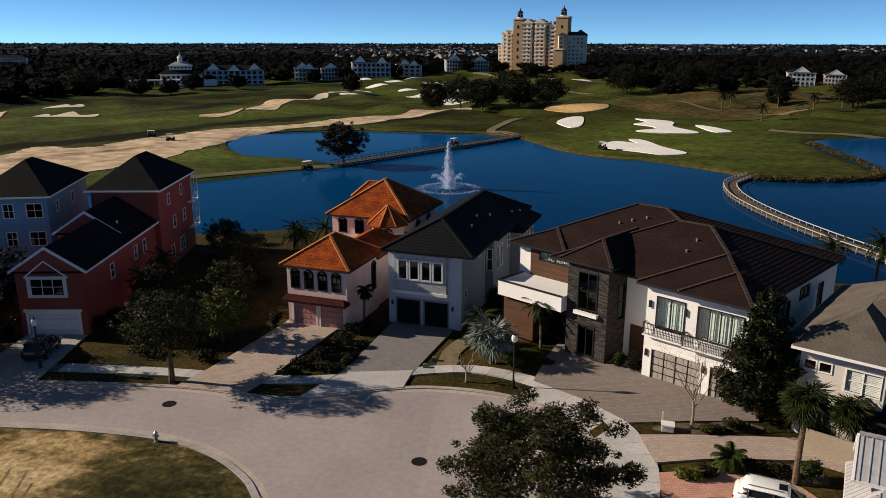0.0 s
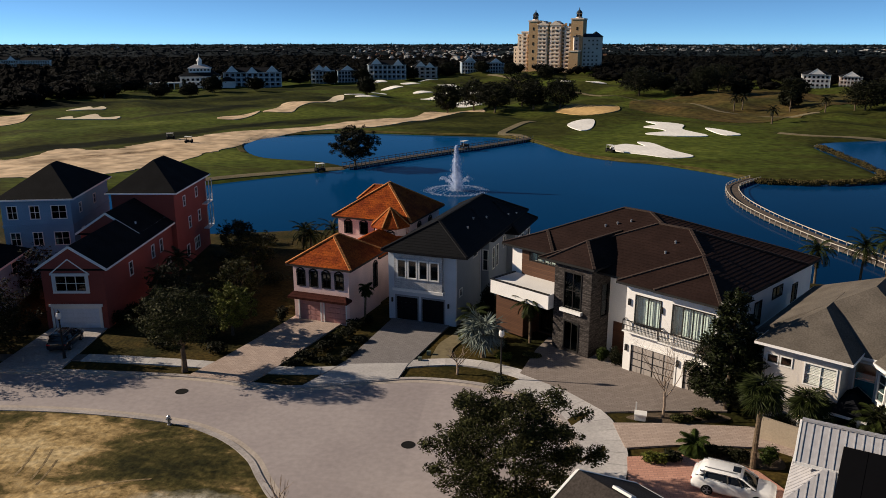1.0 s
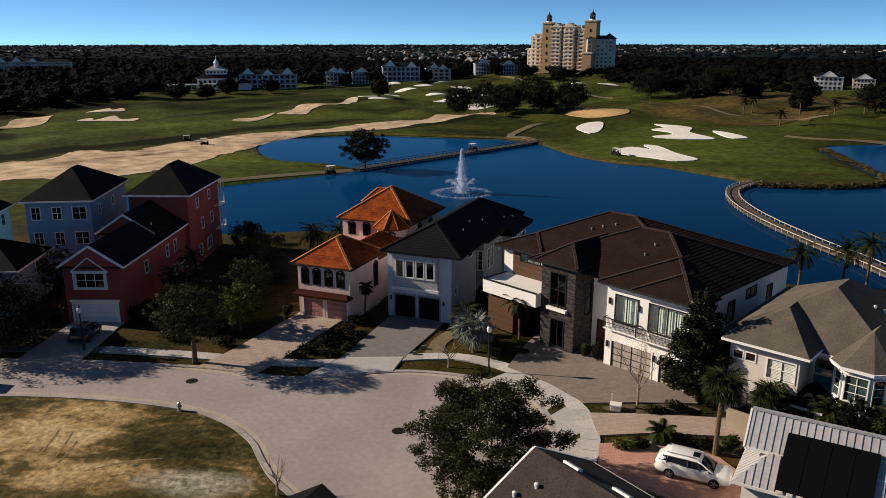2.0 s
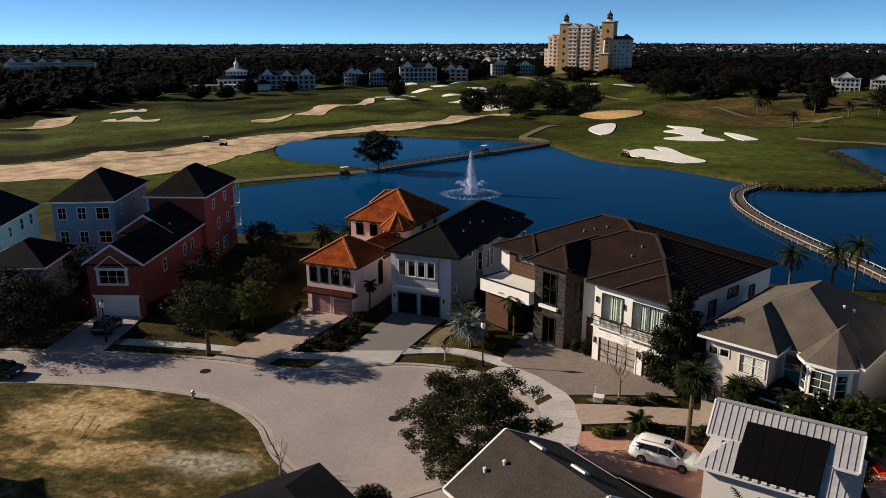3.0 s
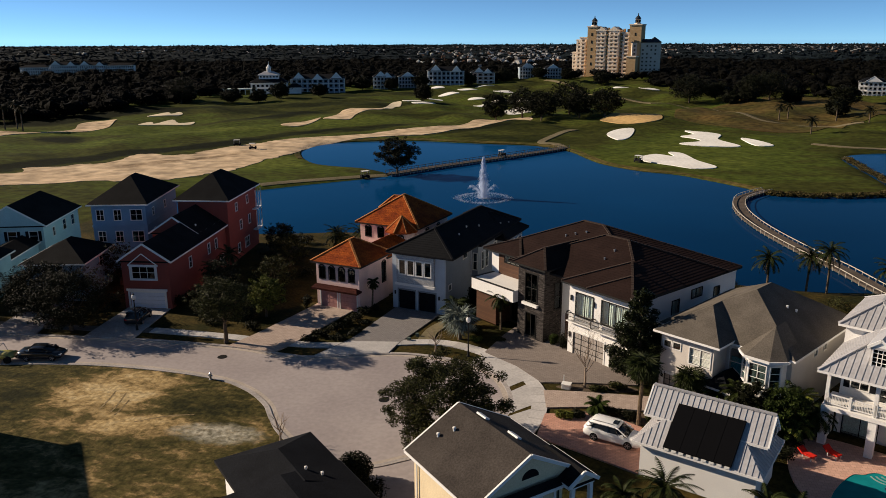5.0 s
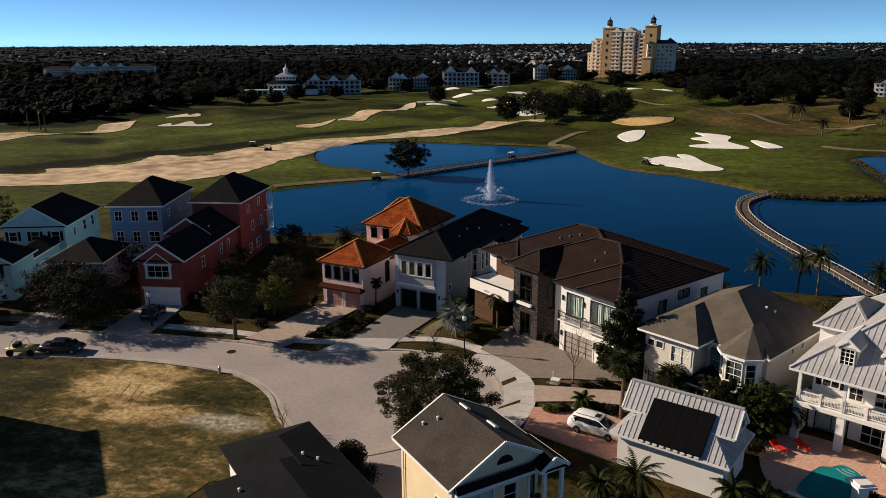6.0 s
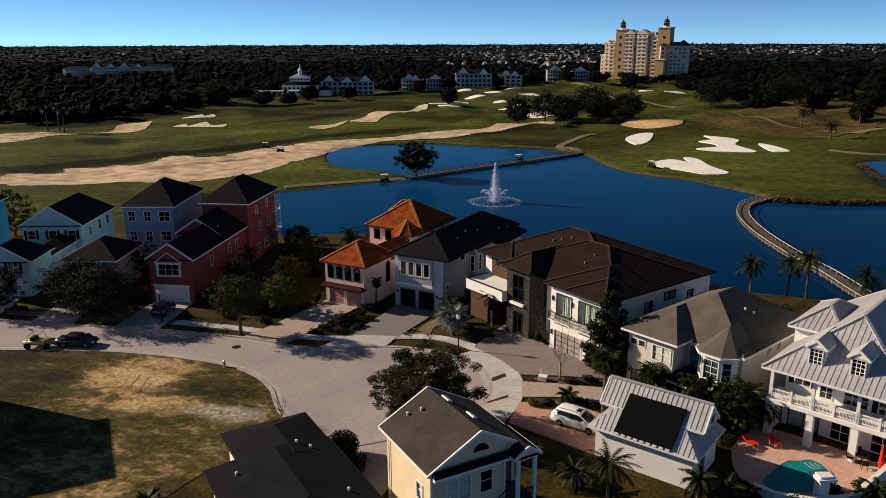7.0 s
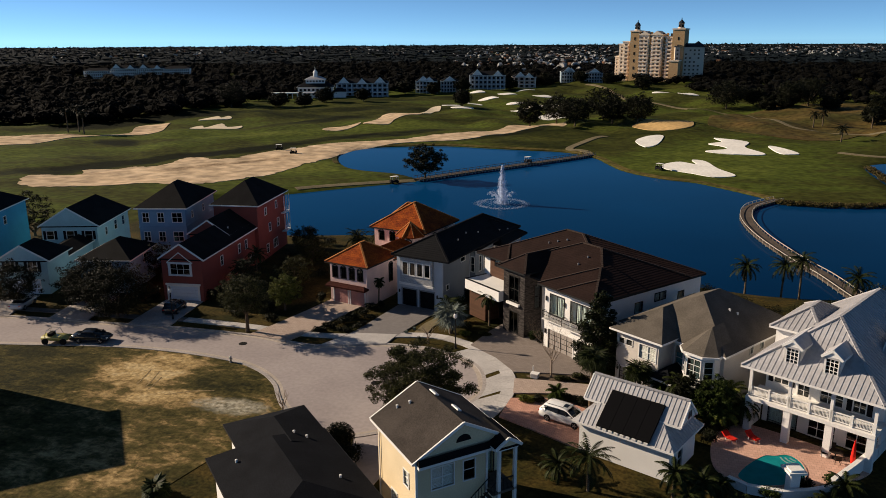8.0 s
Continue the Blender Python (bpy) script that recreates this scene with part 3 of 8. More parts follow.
KERB_OUT, WALK_IN = offset_line(FAR_KERB, 0.30), offset_line(WALK, -0.66)
for i0, i1 in ((55, 63), (64, 70), (71, 78)):
    drape("driveway_apron", KERB_OUT[i0:i1 + 1] + WALK_IN[i0:i1 + 1][::-1], 0.118, M["walk"], label="pale concrete driveway apron between kerb and sidewalk", category="driveway")
for i0, i1 in ((63, 64), (70, 71)):
    drape("verge", KERB_OUT[i0:i1 + 1] + WALK_IN[i0:i1 + 1][::-1], 0.108, M["grass"], label="small wedge of grass between aprons", category="lawn")
apron("garden_path", spline([(-10.6, 67.2), (-9.0, 67.6), (-8.9, 70), (-7.6, 73.5), (-8.6, 74.4), (-10.2, 71.5), (-10.6, 69)], 4), M["path"], 0.1, "tan gravel path beside the driveway", "path")
VAC = offset_line(NEAR_KERB[6:60], -0.35) + [(-9, 36), (-12, 37), (-19, 34), (-21, 26), (-24, 16), (-60, 14), (-110, 20), (-110, 44)]
drape("vacant_lot", VAC, 0.05, M["lotgrass"], label="vacant lot of dry brown grass", category="lawn")

for pts in ([(-35.6, 45.2), (-35.9, 47.0), (-36.4, 48.8)], [(-34.2, 44.8), (-34.6, 46.8), (-35.2, 48.7)], [(-33.5, 44.3), (-33.7, 46.0), (-34.0, 47.4)], [(-31, 43.6), (-28.6, 45.2), (-26.4, 45.9)]):
    band("wheel_track", spline(pts, 4, False), 0.16, 0.058, M["track"], label="pale wheel track worn into earth", category="track")

# ---- golf course ----
def ragged(pts, amount, n=5, seed=3):
    """A closed smooth line whose edge is broken up by small uneven tufts."""
    rng = random.Random(seed)
    line = spline(pts, n)
    return [(x + rng.uniform(-amount, amount), y + rng.uniform(-amount, amount)) for x, y in line]


drape("rough_grass", spline([(40, 330), (60, 305), (85, 300), (110, 330), (150, 380), (160, 430), (110, 440), (70, 400), (45, 370)], 5), 0.09, M["rough"], 5, label="brown dormant rough grass", category="grass")
drape("waste_sand", ragged([(-153, 151), (-156, 160), (-152, 163), (-147, 167), (-151, 175), (-143, 177), (-141, 183), (-136, 184), (-132, 190), (-133, 199), (-129, 202), (-122, 200), (-117, 206),
                            (-117, 213), (-111, 227), (-107, 234), (-106, 240), (-98, 249), (-80, 261), (-67, 277), (-55, 288),
                            (-45, 311), (-29, 340), (-23, 332), (-38, 297), (-45, 285), (-54, 266), (-70, 257), (-82, 245), (-87, 227), (-87, 208), (-89, 200), (-90, 189), (-90, 178), (-94, 172), (-98, 163),
                            (-104, 157), (-118, 154), (-127, 147), (-135, 144), (-144, 143)], 0.8), 0.12, M["tansand"], 4, label="long tan sandy waste bunker", category="sand")


def bunker(pts, material="sand", label="white sand golf bunker", n=5):
    drape("bunker", spline(pts, n), 0.14, M[material], 4, label=label, category="bunker", kind="structure")


bunker([(20, 224), (25, 231), (30, 227), (29, 236), (33, 234), (36, 220), (40, 209), (34, 205), (28, 210), (21, 216)])
bunker([(39, 290), (50, 281), (48, 268), (53, 253), (43, 251), (34, 256), (41, 262), (41, 268), (36, 275), (41, 280)])
bunker([(56, 272), (59, 271), (64, 257), (58, 256)])
bunker([(10, 276), (13, 286), (20, 290), (18, 270), (14, 262)])
bunker([(7, 322), (19, 336), (30, 335), (32, 314), (25, 303), (14, 306)], "orangesand", "broad orange sandy hollow")
for bx, by, br in ((-95, 400, 5), (-87, 420, 5), (-82, 438, 6), (-76, 468, 6), (-95, 464, 5), (-53, 464, 6), (-42, 446, 5), (-61, 414, 5), (-52, 380, 5), (-45, 388, 4),
                   (-36, 391, 6), (-33, 358, 7), (-85, 386, 6), (-70, 500, 6), (20, 480, 7), (34, 470, 6)):
    bunker([(bx - br * 1.0, by - br * 0.4), (bx, by - br * 0.9), (bx + br * 1.1, by - br * 0.2), (bx + br * 0.4, by + br * 0.8), (bx - br * 0.4, by + br * 0.35)], n=4)
bunker([(-177, 269), (-181, 279), (-180, 284), (-176, 279), (-177, 295), (-170, 288), (-168, 297), (-164, 288), (-166, 280), (-172, 276), (-174, 272)], "palesand", "pale fingered sand bunker in dunes", 3)
bunker([(-194, 302), (-194, 314), (-194, 320), (-189, 314), (-191, 324), (-186, 319), (-184, 311), (-189, 304)], "palesand", "pale fingered sand bunker in dunes", 3)
bunker([(-121, 283), (-121, 292), (-116, 297), (-112, 305), (-111, 293), (-114, 281)], "tansand", "small tan sand bunker", 4)
bunker([(-110, 303), (-108, 312), (-111, 328), (-113, 337), (-111, 347), (-104, 351), (-99, 355), (-96, 348), (-94, 336), (-97, 327), (-99, 315), (-98, 302), (-107, 301)], "tansand", "ragged tan sandy hollow in dunes", 4)
bunker([(-100, 357), (-101, 372), (-102, 387), (-99, 392), (-95, 376), (-97, 372), (-96, 354)], "palesand", "pale sand bunker in dunes", 4)
bunker([(-280, 218), (-249, 237), (-239, 241), (-224, 247), (-210, 250), (-201, 259), (-208, 274), (-209, 284), (-202, 290), (-199, 286), (-190, 267), (-190, 257), (-203, 252), (-213, 242), (-214, 221), (-224, 212), (-255, 200)], "tansand", "long tan sandy hollow beside trees")
for lo, hi in ((23, 72), (72, 103)):
    part_ = [p for p in LAKE[lo:hi + 1] if not (p[0] > 55 and p[1] > 180)]
    band("lake_bank", offset_line(part_, -1.5), 1.8, 0.06, M["bank"], step=4, label="dormant yellow grass along the lake bank", category="grass")
band("cart_path", spline([(-47, 182), (-55, 176), (-66, 167), (-73, 160)], 5, False), 2.2, 0.1, M["path"], step=4, label="tan cart path along the lake bank", category="path")


for pts in ([(-4, 243), (-7, 249), (-12, 252), (-9, 267), (-2, 292)], [(33, 403), (54, 396), (60, 377), (68, 345), (74, 329), (87, 326), (110, 322)], [(77, 262), (87, 256), (100, 254), (126, 252)],
            [(-34, 548), (-26, 538), (-13, 505), (-1, 453), (6, 429), (33, 403)]):
    band("cart_path", spline(pts, 5, False), 2.6, 0.13, M["path"], step=4, label="tan cart path winding over the golf course", category="path")


# ---- houses ----
def wall(parent, a, b, z0, z1, material, openings=(), th=0.25, label=""):
    """One wall from a to b with its outer face to the right of that way; openings are cut through it."""
    a, b = Vector((*a, 0)), Vector((*b, 0))
    d = (b - a)
    ln = d.length
    m = Matrix.Translation(a) @ Matrix.Rotation(math.atan2(d.y, d.x), 4, "Z")
    bm = bmesh.new()
    zs = sorted({z0, z1, *[o[1] for o in openings], *[o[1] + o[3] for o in openings]})
    xs = sorted({0.0, ln, *[o[0] for o in openings], *[o[0] + o[2] for o in openings]})

    def solid(i, k):
        if not (0 <= i < len(xs) - 1 and 0 <= k < len(zs) - 1):
            return False
        cx, cz = (xs[i] + xs[i + 1]) / 2, (zs[k] + zs[k + 1]) / 2
        return not any(o[0] < cx < o[0] + o[2] and o[1] < cz < o[1] + o[3] for o in openings)
    made = {}

    def corner(i, y, k):
        if (i, y, k) not in made:
            made[i, y, k] = bm.verts.new(m @ Vector((xs[i], y, zs[k])))
        return made[i, y, k]
    for i in range(len(xs) - 1):
        for k in range(len(zs) - 1):
            if not solid(i, k):
                continue
            for y in (0.0, th):
                bm.faces.new([corner(*c) for c in ((i, y, k), (i + 1, y, k), (i + 1, y, k + 1), (i, y, k + 1))])
            for di, dk, e in ((-1, 0, ((i, k), (i, k + 1))), (1, 0, ((i + 1, k), (i + 1, k + 1))), (0, -1, ((i, k), (i + 1, k))), (0, 1, ((i, k + 1), (i + 1, k + 1)))):
                if not solid(i + di, k + dk):
                    (a0, a1), (b0, b1) = e
                    bm.faces.new([corner(a0, 0.0, a1), corner(b0, 0.0, b1), corner(b0, th, b1), corner(a0, th, a1)])
    w = part("wall", bm, material, parent, label)
    for o in openings:
        opening(parent, m, *o)
    return w


def ring(bm, m, x0, z0, x1, z1, t, ya, yb):
    """A rectangular frame of width t in one piece."""
    v = [[bm.verts.new(m @ Vector((x, y, z))) for x, z in ((x0 + d, z0 + d), (x1 - d, z0 + d), (x1 - d, z1 - d), (x0 + d, z1 - d))] for y, d in ((ya, 0), (ya, t), (yb, t), (yb, 0))]
    for a, b in zip(v, v[1:] + v[:1]):
        for i in range(4):
            bm.faces.new((a[i], a[(i + 1) % 4], b[(i + 1) % 4], b[i]))


def opening(parent, m, x, z, w, h, kind="win", *rest):
    if kind == "hole":
        return
    if kind in ("garage", "garage_taupe", "garage_pink", "garage_dark"):
        bm = bmesh.new()
        n = 4
        for i in range(n):
            z_ = z + h * i / n
            box(bm, x, 0.1, z_ + 0.012, x + w, 0.16, z + h * (i + 1) / n - 0.012, m)
            if kind != "garage_dark":
                k = max(2, int(w / 0.6))
                for j in range(k):
                    box(bm, x + w * (j + 0.1) / k, 0.085, z_ + 0.08, x + w * (j + 0.9) / k, 0.1, z + h * (i + 1) / n - 0.08, m)
        mt = {"garage": "garage_white", "garage_taupe": "garage_taupe", "garage_pink": "garage_pink", "garage_dark": "dark"}[kind]
        g = part("garage_door", bm, M[mt], parent, {"garage": "white panelled garage door", "garage_taupe": "frosted taupe garage door with dark bars",
                 "garage_pink": "pink panelled garage door", "garage_dark": "black garage door"}[kind])
        bm = bmesh.new()
        t = 0.14
        box(bm, x - t, -0.05, z, x, 0.12, z + h, m)
        box(bm, x + w, -0.05, z, x + w + t, 0.12, z + h, m)
        box(bm, x - t, -0.05, z + h, x + w + t, 0.12, z + h + t * 1.3, m)
        part("door_frame", bm, M["stucco_shade"] if kind == "garage_dark" else M["white"], g)
        if kind == "garage_taupe":
            bars = [(x, 0.06, z + h * i / n - 0.03, x + w, 0.084, z + h * i / n + 0.03) for i in range(n + 1)]
            bars += [(x + (w - 0.06) * j / 4, 0.055, z, x + (w - 0.06) * j / 4 + 0.06, 0.084, z + h) for j in range(5)]
            for b in bars:
                bm = bmesh.new()
                box(bm, *b, m)
                part("bar", bm, M["darkmetal"], g, "dark metal bar")
        return
    dark = kind in ("modern", "door")
    t = 0.09
    bm = bmesh.new()
    ring(bm, m, x - t, z - t, x + w + t, z + h + t, t, -0.06, 0.14)
    cols = rest[0] if rest else max(1, round(w / 0.9))
    rows_ = rest[1] if len(rest) > 1 else 2
    bars = [(x + w * i / cols - 0.03, 0.02, z, x + w * i / cols + 0.03, 0.12, z + h) for i in range(1, cols)]
    bars += [(x, 0.03, z + h * i / rows_ - 0.025, x + w, 0.11, z + h * i / rows_ + 0.025) for i in range(1, rows_)]
    if kind in ("arch", "fan"):
        for i in range(8):
            a0, a1 = math.pi * i / 8, math.pi * (i + 1) / 8
            p0 = m @ Vector((x + w / 2 - math.cos(a0) * (w / 2 + t / 2), -0.03, z + h - w * 0.28 + math.sin(a0) * (w * 0.5 + t)))
            p1 = m @ Vector((x + w / 2 - math.cos(a1) * (w / 2 + t / 2), -0.03, z + h - w * 0.28 + math.sin(a1) * (w * 0.5 + t)))
            beam(bm, p0, p1, 0.12, 0.14, m.to_3x3() @ Vector((0, 1, 0)))
    wn_ = part("window", bm, M["darkmetal"] if dark or kind == "arch" else M["white"], parent, "dark framed window" if dark else "")
    for x0, y0, z0, x1, y1, z1 in bars:
        bm = bmesh.new()
        box(bm, x0, y0, z0, x1, y1, z1, m)
        part("glazing_bar", bm, M["darkmetal"] if dark or kind == "arch" else M["white"], wn_)
    bm = bmesh.new()
    box(bm, x, 0.06, z, x + w, 0.075, z + h, m)
    pane = part("pane", bm, M["glass_clear" if kind in ("modern", "blind", "fan") else "glass"], wn_)
    pane.visible_shadow = False
    if kind == "shutter":
        for s in (-1, 1):
            bm = bmesh.new()
            cx = x + w / 2 + s * (w / 2 + 0.34)
            box(bm, cx - 0.22, -0.05, z - 0.05, cx + 0.22, -0.004, z + h + 0.05, m)
            for i in range(6):
                box(bm, cx - 0.18, -0.07, z + h * i / 6, cx + 0.18, -0.05, z + h * (i + 0.7) / 6, m)
            part("shutter", bm, M["dark"], wn_, "black louvred shutter")
    if kind == "blind":
        bm = bmesh.new()
        k = int(h / 0.11)
        for i in range(k):
            box(bm, x, 0.10, z + h * i / k + 0.01, x + w, 0.115, z + h * (i + 1) / k - 0.012, m)
        part("slat_blind", bm, M["blind"], wn_, "closed pale slatted blind")
    if kind == "fan":
        bm = bmesh.new()
        box(bm, x, 0.3, z, x + w, 0.32, z + h * 0.66, m)
        part("curtain", bm, M["teal_blind"], wn_, "teal window blind")
    if kind == "modern":
        bm = bmesh.new()
        k = int(w / 0.12)
        for i in range(k):
            xa, xb = x + w * i / k, x + w * (i + 1) / k
            box(bm, xa, 0.34 + 0.05 * (i % 2), z, xb, 0.36 + 0.05 * (i % 2), z + h, m)
        part("curtain", bm, M["curtain"], wn_, "pale green pleated curtain")


def block(parent, x0, y0, x1, y1, z0, z1, material, front=(), right=(), back=(), left=(), th=0.25, mats=None):
    """Four walls of one part of a house."""
    mm = mats or {}
    wall(parent, (x0, y0), (x1, y0), z0, z1, mm.get("front", material), front, th)
    wall(parent, (x1, y0 + th), (x1, y1 - th), z0, z1, mm.get("right", material), right, th)
    wall(parent, (x1, y1), (x0, y1), z0, z1, mm.get("back", material), back, th)
    wall(parent, (x0, y1 - th), (x0, y0 + th), z0, z1, mm.get("left", material), left, th)


def clip(poly, axis_v, lo, hi):
    """The part of a convex polygon whose component along axis_v lies between lo and hi."""
    for sign, lim in ((1, lo), (-1, -hi)):
        out = []
        for i, p in enumerate(poly):
            q = poly[(i + 1) % len(poly)]
            dp, dq = sign * p.dot(axis_v) - lim, sign * q.dot(axis_v) - lim
            if dp >= 0:
                out.append(p)
            if (dp >= 0) != (dq >= 0):
                out.append(p + (q - p) * (dp / (dp - dq)))
        poly = out
        if len(poly) < 3:
            return []
    return poly


def slope_axes(poly):
    n = (poly[1] - poly[0]).cross(poly[2] - poly[0])
    if n.z < 0:
        n = -n
    n.normalize()
    up = (Vector((0, 0, 1)) - n * n.z).normalized()
    return n, up


def roof(parent, x0, y0, x1, y1, ze, rise, along="y", hip0=None, hip1=None, over=0.5, material="shingle_black", fascia="white",
         cap=None, course=0.0, seam=0.0, gable_mat=None, name="roof", label=""):
    """A pitched roof over a rectangle. hip0 and hip1: how far the ridge stops short of each end; 0 makes a gable."""
    half = ((x1 - x0) if along == "y" else (y1 - y0)) / 2 + over
    hip0 = half if hip0 is None else hip0
    hip1 = half if hip1 is None else hip1
    g0, g1 = (0.12 if hip0 == 0 else over), (0.12 if hip1 == 0 else over)

    def P(s, t, z):
        return Vector((s, t, z)) if along == "y" else Vector((t, s, z))
    s0, s1 = (x0 - over, x1 + over) if along == "y" else (y0 - over, y1 + over)
    t0, t1 = (y0 - g0, y1 + g1) if along == "y" else (x0 - g0, x1 + g1)
    sm = (s0 + s1) / 2
    c = [P(s0, t0, ze), P(s1, t0, ze), P(s1, t1, ze), P(s0, t1, ze)]
    r0, r1 = P(sm, t0 + hip0, ze + rise), P(sm, t1 - hip1, ze + rise)
    if (r1 - r0).length < 0.06 or (t0 + hip0) > (t1 - hip1):
        r0 = r1 = (r0 + r1) / 2
    bm = bmesh.new()
    tv = [bm.verts.new(v) for v in c]
    bv = [bm.verts.new(v - Vector((0, 0, 0.2))) for v in c]
    rv0 = bm.verts.new(r0)
    rv1 = rv0 if r0 == r1 else bm.verts.new(r1)
    planes = []
    for vs in ([tv[0], tv[3], rv1, rv0], [tv[1], tv[2], rv1, rv0]):
        vs = vs[:3] if rv0 is rv1 else vs
        bm.faces.new(vs)
        planes.append([v.co.copy() for v in vs])
    e0 = bm.faces.new([tv[0], tv[1], rv0])
    e1 = bm.faces.new([tv[3], tv[2], rv1])
    for f, hp, vs in ((e0, hip0, (tv[0], tv[1], rv0)), (e1, hip1, (tv[3], tv[2], rv1))):
        if hp == 0:
            f.material_index = 1
        else:
            planes.append([v.co.copy() for v in vs])
    for i in range(4):
        bm.faces.new((tv[i], tv[(i + 1) % 4], bv[(i + 1) % 4], bv[i]))
    bm.faces.new(bv)
    body = part(name, bm, [M[material], M[gable_mat] if gable_mat else M[material]], parent, label)
    if fascia:
        dn = Vector((0, 0, 0.1))
        for i in range(4):
            end = (i == 0 and hip0 == 0) or (i == 2 and hip1 == 0)
            if not end:
                p, q = c[i] - dn, c[(i + 1) % 4] - dn
                bm = bmesh.new()
                beam(bm, p + (p - q).normalized() * 0.03, q + (q - p).normalized() * 0.03, 0.09, 0.19)
                part("fascia", bm, M[fascia], body)
        for hp, pts in ((hip0, (c[0], r0, c[1])), (hip1, (c[3], r1, c[2]))):
            if hp == 0:
                dirn = (pts[1] - (r0 + r1) / 2)
                dirn.z = 0
                o = dirn.normalized() * 0.05
                for k in (0, 2):
                    bm = bmesh.new()
                    beam(bm, pts[k] + o - dn, pts[1] + o - dn, 0.12, 0.22)
                    part("rake_board", bm, M[fascia], body)
    if cap:
        edges = [(r0, r1)] if (r1 - r0).length > 0.1 and (hip1 > 1 or hip1 == 0) else []
        if hip0:
            edges += [(c[0], r0), (c[1], r0)]
        if hip1 > 1:
            edges += [(c[3], r1), (c[2], r1)]
        for p, q in edges:
            bm = bmesh.new()
            n = max(2, int((q - p).length / 0.4))
            lift = Vector((0, 0, 0.06))
            for i in range(n):
                a = p + (q - p) * (i / n) + lift
                b = p + (q - p) * ((i + 1.12) / n) + lift * 0.55
                beam(bm, a, b, 0.26, 0.12)
            tagged(part("ridge_cap", bm, M[cap], body), kind="stuff")
    if course:
        bm = bmesh.new()
        for poly in planes:
            n, up = slope_axes(poly)
            lo, hi = min(v.dot(up) for v in poly), max(v.dot(up) for v in poly)
            k = int((hi - lo) / course)
            for i in range(k + 1):
                a0, a1 = lo + i * course, min(hi, lo + (i + 1) * course)
                if a1 - a0 < 0.05:
                    continue
                pc = clip(poly, up, a0, a1)
                if len(pc) < 3:
                    continue
                vs = [bm.verts.new(v + n * (0.03 if v.dot(up) < (a0 + a1) / 2 else 0.006)) for v in pc]
                try:
                    bm.faces.new(vs)
                except ValueError:
                    continue
                low = sorted(range(len(pc)), key=lambda j: pc[j].dot(up))[:2]
                a, b = vs[low[0]], vs[low[1]]
                c0, c1 = bm.verts.new(pc[low[0]]), bm.verts.new(pc[low[1]])
                bm.faces.new((a, b, c1, c0))
        tagged(part("tile_course", bm, M[material], body), kind="stuff")
    if seam:
        for poly in planes:
            n, up = slope_axes(poly)
            ac = up.cross(n).normalized()
            lo, hi = min(v.dot(ac) for v in poly), max(v.dot(ac) for v in poly)
            k = int((hi - lo) / seam)
            for i in range(k + 1):
                s = lo + seam * (i + 0.5)
                seg = []
                for j, p in enumerate(poly):
                    q = poly[(j + 1) % len(poly)]
                    dp, dq = p.dot(ac) - s, q.dot(ac) - s
                    if (dp >= 0) != (dq >= 0):
                        seg.append(p + (q - p) * (dp / (dp - dq)))
                if len(seg) == 2 and (seg[0] - seg[1]).length > 0.3:
                    bm = bmesh.new()
                    beam(bm, seg[0] + n * 0.02, seg[1] + n * 0.02, 0.05, 0.045, n)
                    part("seam", bm, M[material], body)
    return body, planes


def house(name, x, y, angle, label, group=""):
    return thing(name, pose(x, y, lot_z(x) + 0.05, 0, 0, angle), label, "house", group)


def vents(parent, planes, spots, mt="white"):
    """Small roof vents: plane index, fraction along, fraction up."""
    for i, s, u in spots:
        pl = planes[i]
        n, up = slope_axes(pl)
        low = (pl[0] + pl[1]) / 2
        top = pl[2] if len(pl) == 3 else (pl[2] + pl[3]) / 2
        p = low + (pl[1] - pl[0]) * (s - 0.5) * (1 - u * 0.5) + (top - low) * u
        bm = bmesh.new()
        lathe(bm, [(0.09, -0.1), (0.09, 0.12), (0.12, 0.13), (0.12, 0.22), (0.05, 0.25)], 8, p)
        part("roof_vent", bm, M[mt], parent, "small pale roof vent")


# salmon house with a tower behind
h = house("pink_house", -49.7, 70.4, 7, "salmon red house with white trim and black shingle roofs")
block(h, 0, 0, 6.1, 20, 0, 6.3, M["siding_red"], front=[(0.75, 0.05, 4.5, 2.1, "garage"), (1.35, 4.0, 2.9, 1.5, "win", 3, 2)],
      right=[(6.0, 3.6, 0.8, 1.4, "win", 1, 2), (12.5, 3.7, 0.8, 1.4, "win", 1, 2), (15.2, 3.7, 0.8, 1.4, "win", 1, 2), (16.8, 0.8, 1.4, 1.4, "win", 2, 2)], left=[(8, 3.6, 1.2, 1.3, "win", 2, 2)])
b_, pl_ = roof(h, 0, 0, 6.1, 20.5, 6.3, 2.3, "y", 0, 0, 0.45, "shingle_black", gable_mat="siding_red")
vents(b_, pl_, [(1, 0.7, 0.6)])
block(h, -1.2, 11.5, 5.0, 20, 0, 6.95, M["siding_red"], front=[])
roof(h, -1.2, 11.5, 5.0, 20.5, 7.0, 2.35, "y", 0, 0, 0.45, "shingle_black", gable_mat="siding_red")
block(h, -0.9, 19.8, 6.7, 33, 0, 10.0, M["siding_red"],
      right=[(3, 7.6, 0.8, 1.2, "win", 1, 2), (8, 7.8, 0.8, 1.2, "win", 1, 2), (4.5, 4.4, 0.9, 1.4, "win", 1, 2), (8.5, 4.4, 0.9, 1.4, "win", 1, 2), (3.0, 1.0, 1.0, 1.4, "win", 1, 2), (6.2, 1.0, 2.0, 1.5, "win", 3, 2)])
